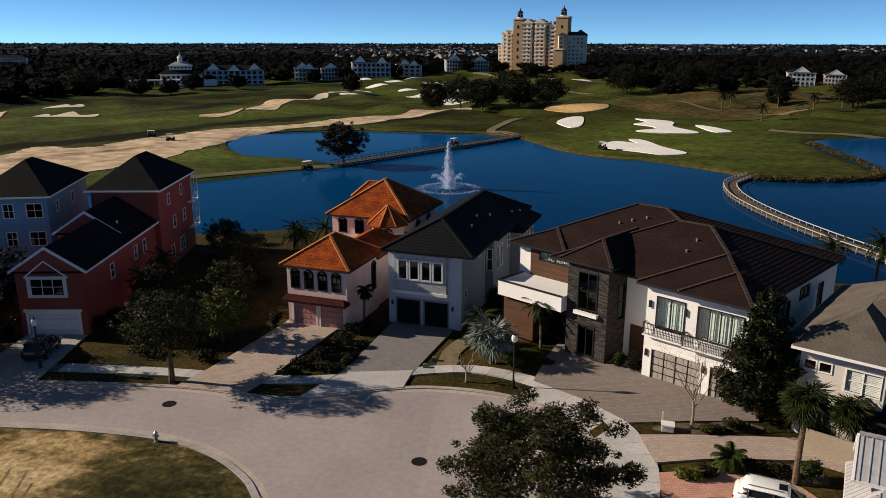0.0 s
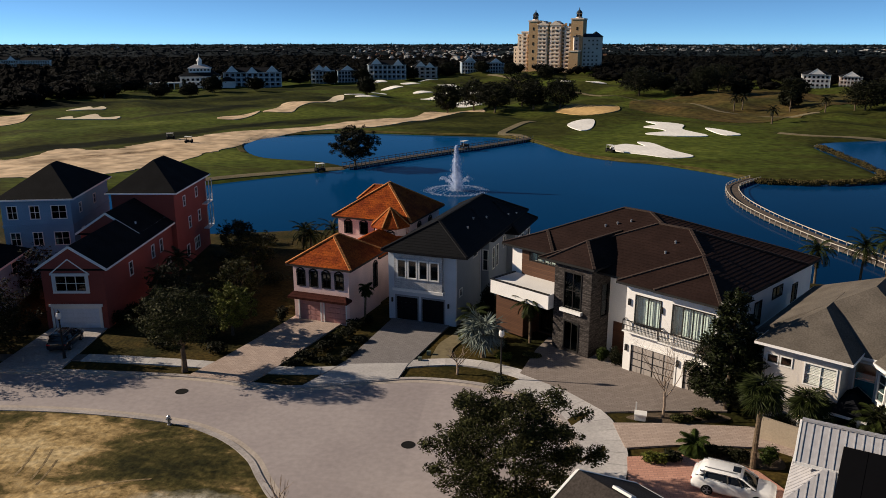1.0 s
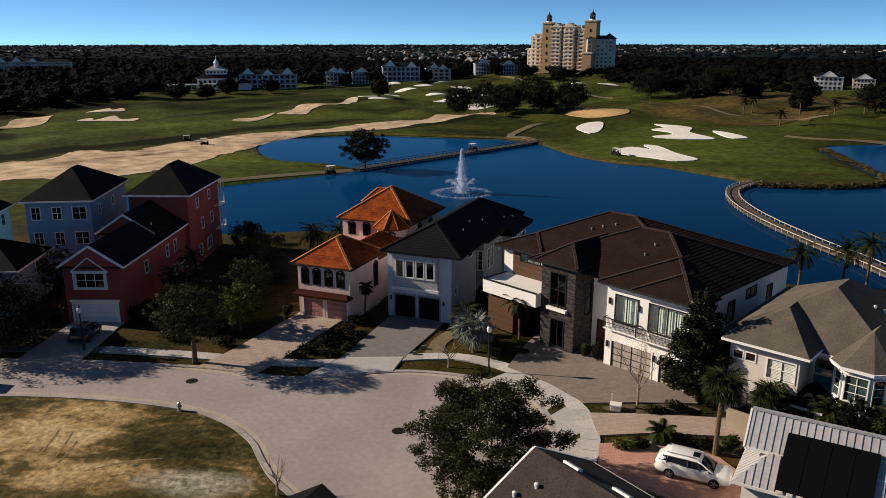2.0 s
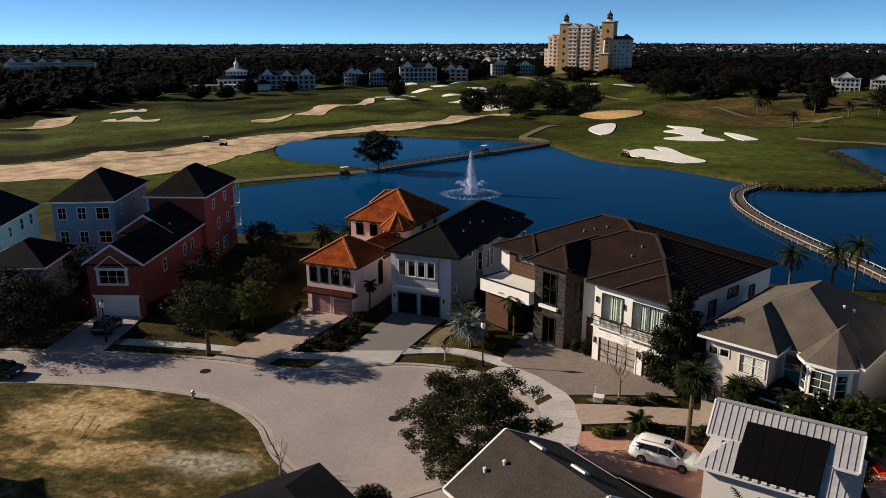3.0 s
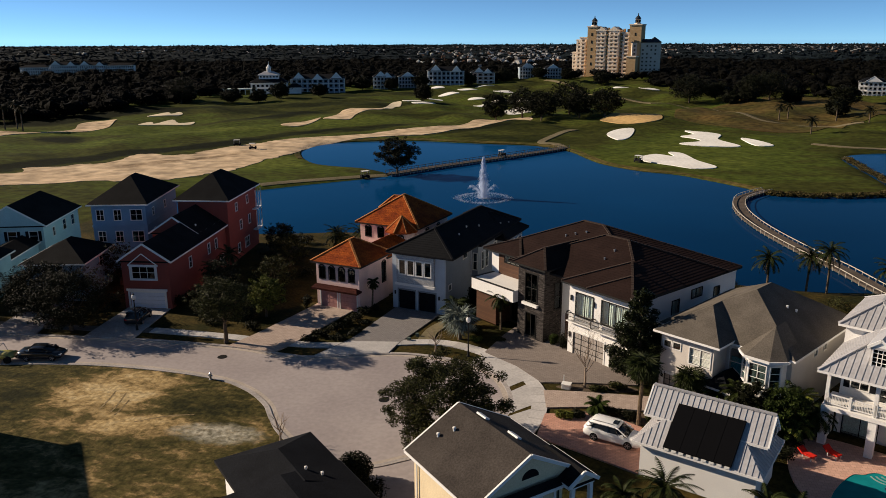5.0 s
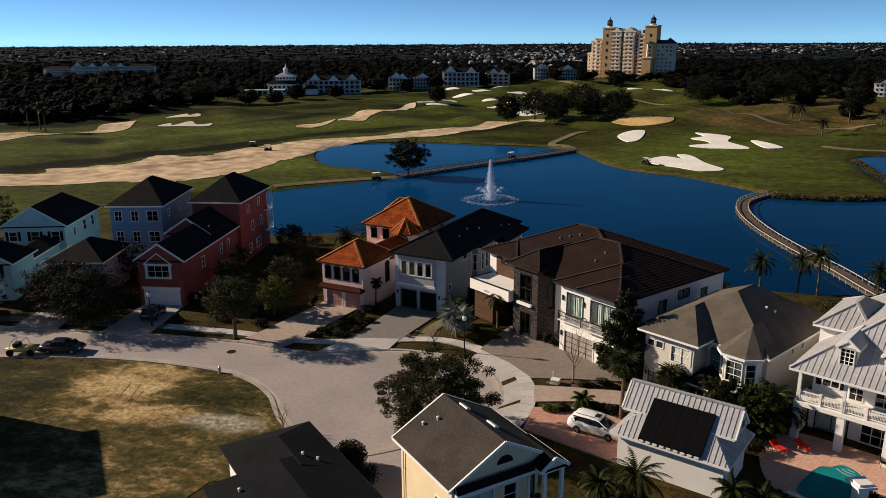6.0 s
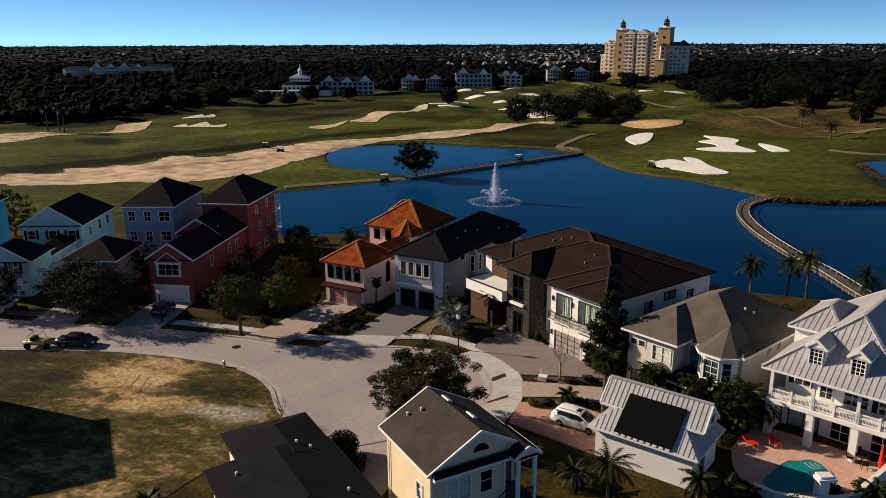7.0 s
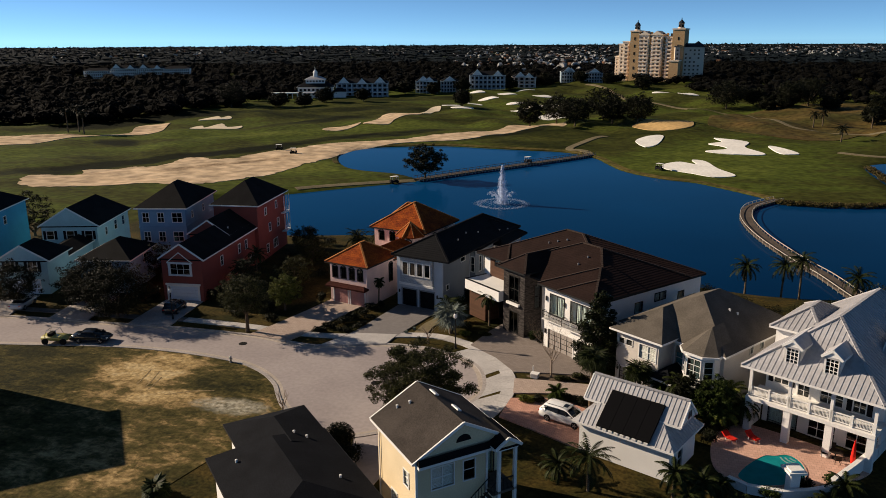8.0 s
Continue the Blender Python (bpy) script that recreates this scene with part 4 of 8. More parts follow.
b_, pl_ = roof(h, -0.9, 19.8, 6.7, 33, 10.0, 3.3, "y", 5.2, 5.2, 0.5, "shingle_black")
for zb in (2.8, 6.2):
    bm = bmesh.new()
    box(bm, 6.7, 30.6, zb, 7.4, 33.4, zb + 0.15)
    for yy in (30.7, 32, 33.3):
        box(bm, 7.3, yy - 0.05, zb, 7.4, yy + 0.05, zb + 3.2)
    for i in range(5):
        box(bm, 7.33, 30.6, zb + 0.3 + 0.18 * i, 7.37, 33.4, zb + 0.33 + 0.18 * i)
    part("balcony", bm, M["white"], h, "white railed balcony facing the lake")
bm = bmesh.new()
box(bm, 0.4, -0.16, 2.36, 5.7, 0, 2.62)
box(bm, 0.55, -0.12, 0.05, 0.7, 0, 2.36)
box(bm, 5.4, -0.12, 0.05, 5.55, 0, 2.36)
part("lintel", bm, M["white"], h, "white moulded garage lintel")
bm = bmesh.new()
beam(bm, (0.9, -0.08, 5.75), (2.8, -0.08, 7.25), 0.1, 0.12)
beam(bm, (4.7, -0.08, 5.75), (2.8, -0.08, 7.25), 0.1, 0.12)
box(bm, 0.85, -0.12, 5.62, 4.75, 0, 5.8)
box(bm, 1.0, -0.12, 3.75, 4.6, 0, 3.9)
box(bm, 1.0, -0.1, 3.9, 1.25, 0, 5.62)
box(bm, 4.35, -0.1, 3.9, 4.6, 0, 5.62)
part("trim", bm, M["white"], h, "peaked window trim")

# slate blue three storey house
h = house("blue_house", -63.6, 84.4, 14, "slate blue three storey house with dark hip roof")
wl = [(0.7, z, 1.0, 1.5, "win", 2, 2) for z in (7.6, 4.4)] + [(3.2, z, 1.0, 1.5, "win", 2, 2) for z in (7.6, 4.4)] + [(5.6, z, 1.6, 1.5, "win", 2, 2) for z in (7.6, 4.4)]
block(h, 0, 0, 7.8, 14.5, 0, 10.0, M["siding_blue"], front=wl, right=[(2.5, 7.7, 0.8, 1.1, "win", 1, 2), (8, 7.7, 0.8, 1.1, "win", 1, 2), (2.5, 4.4, 0.8, 1.3, "win", 1, 2)])
roof(h, 0, 0, 7.8, 14.5, 10.0, 3.2, "y", 6.6, 6.6, 0.5, "shingle_black")
bm = bmesh.new()
box(bm, -0.06, -0.08, 6.55, 7.86, 0.0, 6.85)
box(bm, 7.8, 0.0, 6.55, 7.88, 14.5, 6.85)
part("trim", bm, M["siding_blue"], h)
block(h, -3.4, -14, 4.0, -5.1, 0, 5.2, M["siding_blue"], front=[(1.2, 0.05, 4.8, 2.1, "garage"), (2.2, 3.4, 2.6, 1.4, "win", 3, 2)], right=[(5, 3.3, 1, 1.3, "win", 1, 2)])
roof(h, -3.4, -14, 4.0, -5, 5.2, 2.1, "y", 4.9, 3.5, 0.5, "shingle_black")

block(h, -1.5, -5.0, 2.5, -0.1, 0, 3.6, M["siding_blue"])
roof(h, -1.5, -5.0, 2.5, 0, 3.6, 1.0, "y", 0.3, 0.3, 0.3, "shingle_black", name="link_roof")

# pale teal house with a front wing
h = house("teal_house", -82.4, 83.2, 17, "pale teal house with white trim and black roof")
block(h, 0, 0, 9.4, 14, 0, 6.0, M["siding_teal"], front=[(0.8, 3.7, 1.2, 1.4, "shutter", 1, 2), (4.2, 3.7, 1.2, 1.4, "shutter", 1, 2), (7.3, 3.7, 1.2, 1.4, "shutter", 1, 2)],
      right=[(3, 3.6, 0.8, 1.3, "win", 1, 2), (7, 3.6, 1.2, 1.6, "win", 1, 2), (10.5, 3.6, 1.2, 1.6, "win", 1, 2)])
roof(h, 0, 0, 9.4, 14, 6.0, 3.2, "y", 0, 2.6, 0.5, "shingle_black", gable_mat="siding_teal")
block(h, 2.4, -18.5, 9.6, -11.6, 0, 5.2, M["siding_teal"], front=[(1.0, 0.05, 4.8, 2.1, "garage"), (1.2, 3.5, 1.3, 1.5, "shutter", 2, 2), (4.4, 3.5, 1.3, 1.5, "shutter", 2, 2)])
roof(h, 2.4, -18.5, 9.6, -11.5, 5.2, 2.4, "y", 0, 3, 0.45, "shingle_black", gable_mat="siding_teal")

block(h, 4.0, -11.5, 8.4, -0.1, 0, 3.5, M["siding_teal"])
roof(h, 4.0, -11.5, 8.4, 0, 3.5, 1.1, "y", 0.3, 0.3, 0.35, "shingle_black", name="link_roof")

# bright blue house
h = house("cyan_house", -97.5, 76.5, 20, "bright blue house with black shingle roof")
block(h, 0, 0, 9.5, 12, 0, 8.8, M["siding_cyan"], front=[(1, 4.4, 1.2, 1.5, "win", 2, 2), (5.5, 4.4, 1.2, 1.5, "win", 2, 2)], right=[(3, 6, 0.9, 1.3, "win", 1, 2)])
roof(h, 0, 0, 9.5, 12, 8.8, 3.0, "y", 5, 5, 0.5, "shingle_black")

# pink stucco house with clay tile roofs
h = house("stucco_house", -26.4, 76.2, -14, "pink stucco house with orange clay tile roofs")
arch = [(0.5 + 1.45 * i, 3.8, 0.85, 1.55, "arch", 2, 2) for i in range(4)]
block(h, 0.4, 0, 6.75, 7.2, 0, 6.0, M["stucco_pink"], front=arch + [(0.6, 0.05, 2.4, 2.2, "garage_pink"), (3.5, 0.05, 2.4, 2.2, "garage_pink")], right=[(5.3, 2.4, 0.9, 2.6, "arch", 1, 3)])
roof(h, 0.4, 0, 6.75, 7.2, 6.05, 2.35, "y", 3.5, 3.6, 0.5, "tile_orange", "cap_brown", "cap_orange", 0.36)
roof(h, 0.45, -0.75, 6.7, -0.05, 2.75, 0.45, "x", 0.4, 0.4, 0.25, "tile_red", None, None, 0.3, name="canopy", label="narrow dark red tile canopy over the garage")
block(h, 1.5, 7.2, 6.5, 16.3, 0, 5.3, M["stucco_pink"], right=[(3.6, 0.5, 1.2, 2.3, "arch", 1, 2)])
roof(h, 1.5, 7.0, 6.5, 16.3, 5.4, 1.5, "y", 0, 0, 0.4, "tile_orange", "cap_brown", None, 0.36)
sarch = [(0.9 + 2.1 * i, 5.2, 0.95, 1.4, "arch", 2, 2) for i in range(3)]
block(h, -3.1, 16.3, 6.3, 26.2, 0, 7.2, M["stucco_pink"], front=sarch, right=[(2.4, 4.8, 1.0, 1.5, "arch", 2, 2), (6, 4.8, 1.0, 1.5, "arch", 2, 2)])
b_, pl_ = roof(h, -3.1, 16.3, 6.3, 26.2, 7.25, 3.5, "y", 5.2, 5.2, 0.55, "tile_orange", "cap_brown", "cap_orange", 0.36)
vents(b_, pl_, [(1, 0.3, 0.45), (1, 0.6, 0.6)], "tile_orange")
block(h, -3.6, 23.6, -0.6, 28.4, 0, 7.9, M["stucco_pink"])
roof(h, -3.6, 23.6, -0.6, 28.4, 7.9, 1.5, "x", 1.2, 1.2, 0.4, "tile_orange", "cap_brown", "cap_orange", 0.36, name="rear_roof")
bm = bmesh.new()
lathe(bm, [(1.95, 0), (1.95, 7.0)], 8, (4.4, 15.3, 0))
tur = part("turret", bm, M["stucco_pink"], h)
bm = bmesh.new()
lathe(bm, [(2.45, 6.85), (2.45, 7.0), (0.05, 9.0)], 8, (4.4, 15.3, 0))
part("turret_roof", bm, M["tile_orange"], tur, "eight sided clay tile roof")
bm = bmesh.new()
for k in range(8):
    a = 2 * math.pi * k / 8
    beam(bm, (4.4 + 2.45 * math.cos(a), 15.3 + 2.45 * math.sin(a), 7.05), (4.4, 15.3, 9.05), 0.16, 0.1)
tagged(part("ridge_cap", bm, M["cap_orange"], tur), kind="stuff")
for k in (4, 5, 6):
    a = 2 * math.pi * (k + 0.5) / 8
    m_ = Matrix.Translation((4.4, 15.3, 0)) @ Matrix.Rotation(a + math.pi / 2, 4, "Z") @ Matrix.Translation((0, -1.84, 0))
    opening(h, m_, -0.42, 4.9, 0.84, 1.5, "arch", 2, 2)

# grey house with black tile roof
h = house("grey_house", -16.4, 77.4, -14, "grey stucco house with black tile roof and stone front")
# Right and rear walls take the darker stucco, which paints in their shade.
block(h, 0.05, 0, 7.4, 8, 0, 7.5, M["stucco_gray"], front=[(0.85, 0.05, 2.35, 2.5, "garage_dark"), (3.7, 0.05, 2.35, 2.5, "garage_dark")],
      right=[(0.8, 2.9, 0.7, 0.7, "win", 1, 1), (5, 5.9, 1.3, 0.6, "win", 1, 1)], mats={"right": M["stucco_shade"]})
bm = bmesh.new()
box(bm, 0.7, -0.55, 3.3, 6.2, 0, 3.6)
part("ledge", bm, M["white"], h, "white ledge under the stone front")
wall(h, (0.85, -0.42), (6.05, -0.42), 3.6, 7.2, M["stone_light"], [(0.45 + 1.18 * i, 4.8, 0.78, 1.75, "win", 1, 1) for i in range(4)], 0.4)
for i in range(4):
    bm = bmesh.new()
    ring(bm, Matrix.Identity(4), 1.16 + 1.18 * i, 4.66, 2.22 + 1.18 * i, 6.69, 0.13, -0.5, -0.42)
    part("window_surround", bm, M["white"], h)
for lx in (0.45, 6.6):
    bm = bmesh.new()
    box(bm, lx - 0.08, -0.16, 1.9, lx + 0.08, -0.01, 2.35)
    part("wall_lamp", bm, M["darkmetal"], h, "black wall lantern")
block(h, 0.05, 8, 8.3, 15, 0, 7.3, M["stucco_shade"], front=[(7.6, 3.8, 0.5, 2.2, "win", 1, 2)], right=[(1.0, 3.6, 0.7, 2.3, "win", 1, 2), (2.4, 3.6, 0.7, 2.3, "win", 1, 2), (5.2, 5.0, 0.8, 1.2, "win", 1, 2)])
block(h, 0.05, 15, 9.3, 22, 0, 6.6, M["stucco_shade"], right=[(0.9, 3.3, 0.8, 2.3, "win", 1, 2), (2.6, 3.3, 0.8, 2.3, "win", 1, 2), (4.6, 3.3, 1.6, 2.3, "win", 2, 2)])
b_, pl_ = roof(h, 0.45, 0.1, 7.9, 22, 7.55, 2.4, "y", 4.4, 4.4, 0.85, "tile_black", "cap_black", "cap_black", 0.4)
vents(b_, pl_, [(1, 0.22, 0.5), (1, 0.4, 0.6), (1, 0.55, 0.45)], "steel")
b_, pl_ = roof(h, 1.6, 8.2, 8.3, 16, 7.3, 2.2, "y", 4.2, 0.5, 0.6, "tile_black", "cap_black", "cap_black", 0.4, name="side_roof")
b_, pl_ = roof(h, 2.0, 14.6, 9.3, 22, 6.65, 2.6, "y", 4.2, 4.0, 0.7, "tile_black", "cap_black", "cap_black", 0.4, name="back_roof")
vents(b_, pl_, [(1, 0.3, 0.5), (1, 0.6, 0.4)], "steel")

# white modern house with brown tile roof
h = house("modern_house", 5.5, 67.2, -39, "white modern house with brown tile roof, wood and stone")
block(h, 1.2, -0.5, 9.3, 18, 0, 7.9, M["stucco_white"], front=[(0.75, 0.05, 4.1, 2.5, "garage_taupe"), (5.65, 0.05, 2.1, 2.5, "garage_taupe"), (0.95, 4.5, 2.25, 2.45, "modern", 2, 1), (4.35, 4.5, 3.4, 2.45, "modern", 4, 1)],
      right=[(6.3, 4.4, 1.2, 2.0, "modern", 1, 1), (9.7, 6.0, 1.9, 0.9, "modern", 2, 1), (14.0, 4.2, 1.0, 2.1, "modern", 1, 1)])
block(h, -13.7, 2.2, 1.2, 17.6, 0, 7.9, M["stucco_white"], front=[(2.3, 6.7, 3.4, 0.75, "modern", 4, 1)])
b_, pl_ = roof(h, -13.7, 2.2, 9.2, 17.6, 7.95, 3.6, "x", 8.3, 12.9, 0.6, "tile_brown", "darkmetal", "cap_brown", 0.4)
vents(b_, pl_, [(0, 0.36, 0.62), (0, 0.42, 0.7), (0, 0.50, 0.78)], "steel")
b_, pl_ = roof(h, -8.1, 0.7, 9.2, 14.9, 7.95, 3.2, "x", 7.7, 7.7, 0.6, "tile_brown", "darkmetal", "cap_brown", 0.4, name="middle_roof")
vents(b_, pl_, [(0, 0.60, 0.52), (0, 0.62, 0.72), (1, 0.5, 0.4)], "steel")
roof(h, 1.2, -0.6, 9.25, 6.5, 8.05, 1.95, "y", 5.6, 1.0, 0.6, "tile_brown", "darkmetal", "cap_brown", 0.4, name="front_roof")
roof(h, 4.8, -0.85, 9.3, 3.4, 8.12, 1.25, "y", 3.6, 0.6, 0.6, "tile_brown", "darkmetal", "cap_brown", 0.4, name="bay_roof")
roof(h, -13.75, 1.95, -8.6, 6.0, 8.05, 1.2, "y", 3.1, 1.0, 0.6, "tile_brown", "darkmetal", "cap_brown", 0.4, name="end_roof")
bm = bmesh.new()
box(bm, -12.4, 2.12, 5.1, -6.3, 2.2, 6.6)
box(bm, -12.4, 2.12, 7.55, -6.3, 2.2, 7.75)
box(bm, -12.4, 2.12, 6.6, -11.5, 2.2, 7.55)
box(bm, -7.9, 2.12, 6.6, -6.3, 2.2, 7.55)
part("cladding", bm, M["wood"], h, "brown horizontal wood cladding")
block(h, -6.2, -0.7, -2.2, 5, 0, 8.5, M["stone"], front=[(1.15, 4.2, 1.75, 3.3, "door", 2, 2), (1.3, 0.3, 1.5, 2.6, "door", 2, 1)], right=[(1.4, 3.5, 1.0, 3.0, "door", 1, 2)])
roof(h, -6.2, -0.7, -2.2, 7.6, 8.5, 1.6, "y", 2.5, 0, 0.55, "tile_brown", "darkmetal", "cap_brown", 0.4, name="tower_roof")
bm = bmesh.new()
box(bm, -5.3, -1.05, 3.85, -3.0, -0.7, 4.15)
part("window_ledge", bm, M["stucco_white"], h, "pale stone window ledge")
bm = bmesh.new()
box(bm, -2.15, 2.3, 0.05, 1.15, 2.45, 7.8)
entry = part("entry_wall", bm, M["darkmetal"], h, "deep dark panelled entry wall")
for ex in (-2.0, -0.95, 0.1):
    bm = bmesh.new()
    ring(bm, Matrix.Identity(4), ex, 3.3, ex + 0.95, 7.2, 0.07, 2.22, 2.3)
    part("window_frame", bm, M["darkmetal"], entry)
    bm = bmesh.new()
    box(bm, ex + 0.07, 2.26, 3.37, ex + 0.88, 2.28, 7.13)
    part("pane", bm, M["glass"], entry)
bm = bmesh.new()
box(bm, -1.6, 2.16, 0.05, 0.4, 2.26, 3.0)
door_ = part("front_door", bm, M["wood"], h, "tall dark wooden front door")
bm = bmesh.new()
box(bm, 0.15, 2.1, 0.7, 0.2, 2.15, 2.2)
part("door_handle", bm, M["steel"], door_)
block(h, -13.0, -0.9, -9.6, 2.1, 0, 3.75, M["wood"])
wall(h, (-9.55, 1.2), (-6.25, 1.2), 0, 3.75, M["wood"], [(0.4, 0.3, 2.3, 2.6, "door", 2, 1)])
bm = bmesh.new()
box(bm, -13.3, -1.45, 3.75, -6.25, 2.12, 5.1)
part("terrace", bm, M["stucco_white"], h, "white flat terrace over the wood walled wing")
bm = bmesh.new()
box(bm, -13.36, -1.51, 5.1, -6.25, -1.25, 5.18)
box(bm, -13.36, -1.25, 5.1, -13.1, 2.1, 5.18)
part("terrace_edge", bm, M["darkmetal"], h, "thin dark metal edge")
for x0_, x1_ in ((1.25, 4.6), (4.75, 9.25)):
    bm = bmesh.new()
    box(bm, x0_, -1.0 if x0_ < 2 else -1.2, 3.7, x1_, -0.51, 3.82)
    sl = part("balcony_slab", bm, M["stucco_white"], h, "thin white balcony slab")
    y_ = -0.95 if x0_ < 2 else -1.15
    bm = bmesh.new()
    for i in range(int((x1_ - x0_) / 0.13)):
        box(bm, x0_ + 0.13 * i, y_ - 0.01, 3.82, x0_ + 0.13 * i + 0.025, y_ + 0.015, 4.75)
    box(bm, x0_, y_ - 0.03, 4.72, x1_, y_ + 0.03, 4.79)
    box(bm, x0_, y_ - 0.03, 4.3, x1_, y_ + 0.02, 4.34)
    for xe in (x0_, x1_ - 0.06):
        box(bm, xe, y_ + 0.03, 4.72, xe + 0.06, -0.51, 4.79)
        box(bm, xe, y_ - 0.03, 3.82, xe + 0.06, y_ + 0.03, 4.72)
    part("railing", bm, M["darkmetal"], sl, "dark metal balcony railing")
for lx, lz in ((1.55, 6.0), (4.55, 6.0), (1.5, 1.9), (6.3, 1.9)):
    bm = bmesh.new()
    box(bm, lx - 0.09, -0.66, lz, lx + 0.09, -0.51, lz + 0.55)
    part("wall_lamp", bm, M["darkmetal"], h, "black wall lantern")

# beige house with taupe shingle roof
h = house("beige_house", 15.0, 57.7, -35, "beige stucco house with taupe shingle roof")
block(h, 0, 0, 5.2, 13, 0, 6.3, M["stucco_beige"], front=[(0.3, 4.9, 0.7, 0.6, "win", 1, 1), (1.25, 4.9, 0.7, 0.6, "win", 1, 1), (2.9, 4.0, 2.0, 1.5, "blind", 2, 2), (0.5, 0.05, 2.3, 2.2, "garage_taupe")])
block(h, 5.2, 2.4, 11, 15.4, 0, 6.3, M["stucco_beige"], front=[(0.35, 3.0, 1.3, 2.6, "fan", 1, 2)], right=[(4.5, 5.0, 0.5, 0.8, "blind", 1, 1), (6.5, 5.0, 0.6, 1.0, "blind", 1, 1)])
block(h, -0.9, 5.6, 0, 15.4, 0, 6.3, M["stucco_beige"])
b_, pl_ = roof(h, -0.9, 2.2, 11, 15.6, 6.3, 3.45, "y", 5.9, 5.4, 0.5, "shingle_beige")
vents(b_, pl_, [(1, 0.45, 0.6), (1, 0.5, 0.5)])
roof(h, 0.1, -0.2, 5.45, 9, 6.5, 2.05, "y", 4.6, 1.0, 0.55, "shingle_beige", name="wing_roof")
bm = bmesh.new()
bay = [(7.2, 2.5), (7.2, 1.4), (8.0, 0.6), (9.8, 0.6), (10.6, 1.4), (10.6, 2.5)]
lo_ = [bm.verts.new((x, y, 0)) for x, y in bay]
hi_ = [bm.verts.new((x, y, 6.2)) for x, y in bay]
for i in range(6):
    bm.faces.new((lo_[i], lo_[(i + 1) % 6], hi_[(i + 1) % 6], hi_[i]))
bm.faces.new(hi_)
part("bay", bm, M["stucco_white"], h, "white trimmed bay")
for (xa, ya), (xb, yb) in zip(bay[1:], bay[2:5]):
    d_ = Vector((xb - xa, yb - ya, 0))
    m_ = Matrix.Translation((xa, ya, 0)) @ Matrix.Rotation(math.atan2(d_.y, d_.x), 4, "Z") @ Matrix.Translation((0, -0.08, 0))
    for z_ in (3.7, 0.7):
        opening(h, m_, 0.18, z_, d_.length - 0.36, 1.9, "win", 2 if d_.length > 1.5 else 1, 3)
bm = bmesh.new()
bay2 = [(6.8, 4.2), (6.8, 1.2), (7.8, 0.15), (10.0, 0.15), (11.1, 1.2), (11.1, 4.2)]
lo_ = [bm.verts.new((x, y, 6.2)) for x, y in bay2]
ap_ = [bm.verts.new((8.95, 5.2, 8.3)), bm.verts.new((8.95, 3.2, 8.3))]
for i in range(5):
    bm.faces.new((lo_[i], lo_[i + 1], ap_[1]))
bm.faces.new((lo_[0], ap_[1], ap_[0]))
bm.faces.new((lo_[5], ap_[0], ap_[1]))
part("bay_roof", bm, M["shingle_beige"], h)
bm = bmesh.new()
for a_, b2 in zip(bay2, bay2[1:]):
    beam(bm, (*a_, 6.14), (*b2, 6.14), 0.1, 0.22)
part("fascia", bm, M["white"], h)
roof(h, 4.6, -0.4, 7.0, 2.4, 2.7, 1.0, "y", 1.4, 0, 0.25, "shingle_gray", name="porch_roof", label="small dark porch roof")
bm = bmesh.new()
for x_ in (4.7, 6.8):
    bm = bmesh.new()
    box(bm, x_ - 0.15, -0.3, 0, x_ + 0.15, 0.0, 2.6)
    part("porch_post", bm, M["white"], h)
bm = bmesh.new()
box(bm, 1.2, -2.6, 0, 6.8, -2.35, 1.7)
part("garden_wall", bm, M["tan_wall"], h, "low beige garden wall")

# white mansion with metal roof and balconies
h = house("white_mansion", 27.5, 50.7, -29.5, "white balconied mansion with grey standing seam metal roof")
block(h, 0.3, 3.0, 10.6, 21.8, 0, 6.65, M["stucco_white"], front=[(0.8, 4.3, 1.3, 1.5, "shutter", 2, 2), (3.0, 3.7, 1.0, 2.1, "win", 2, 4), (5.0, 3.7, 1.9, 2.1, "win", 3, 3), (7.8, 3.7, 1.0, 2.1, "shutter", 2, 4), (0.6, 0.1, 2.6, 2.4, "modern", 2, 1), (4.3, 0.1, 2.3, 2.4, "win", 3, 3), (7.6, 0.1, 2.5, 2.4, "win", 3, 3)],
      right=[(3, 4, 1.2, 1.6, "win", 2, 2), (7, 4, 1.2, 1.6, "win", 2, 2)])
b_, pl_ = roof(h, -0.1, -0.2, 10.85, 22, 6.65, 4.65, "y", 6.1, 6.1, 0.55, "metal_roof", "white", "metal_roof", 0, 0.48)
block(h, -0.7, 6.9, 3.3, 15, 5.6, 8.4, M["stucco_white"])
roof(h, -0.7, 6.9, 3.3, 15, 8.4, 1.7, "y", 3.4, 3.4, 0.5, "metal_roof", "white", "metal_roof", 0, 0.48, name="wing_roof")
block(h, 9.0, 5.5, 16, 13, 0, 6.9, M["stucco_white"], front=[(3.5, 4, 1.2, 1.5, "win", 2, 2)])
roof(h, 9.0, 5.0, 16, 13, 6.9, 3.6, "x", 0, 3.8, 0.5, "metal_roof", "white", "metal_roof", 0, 0.48, name="wing_roof")
bm = bmesh.new()
box(bm, -0.2, -0.2, 3.2, 10.9, 3.0, 3.55)
part("balcony_slab", bm, M["white"], h, "white balcony slab")
for px in (0.05, 3.6, 7.2, 10.7):
    bm = bmesh.new()
    box(bm, px - 0.13, 0.0, 3.55, px + 0.13, 0.26, 6.55)
    part("post", bm, M["white"], h)
for px in (0.1, 3.6, 7.2, 10.6):
    bm = bmesh.new()
    box(bm, px - 0.3, -0.1, 0, px + 0.3, 0.5, 3.2)
    part("pillar", bm, M["stucco_white"], h)
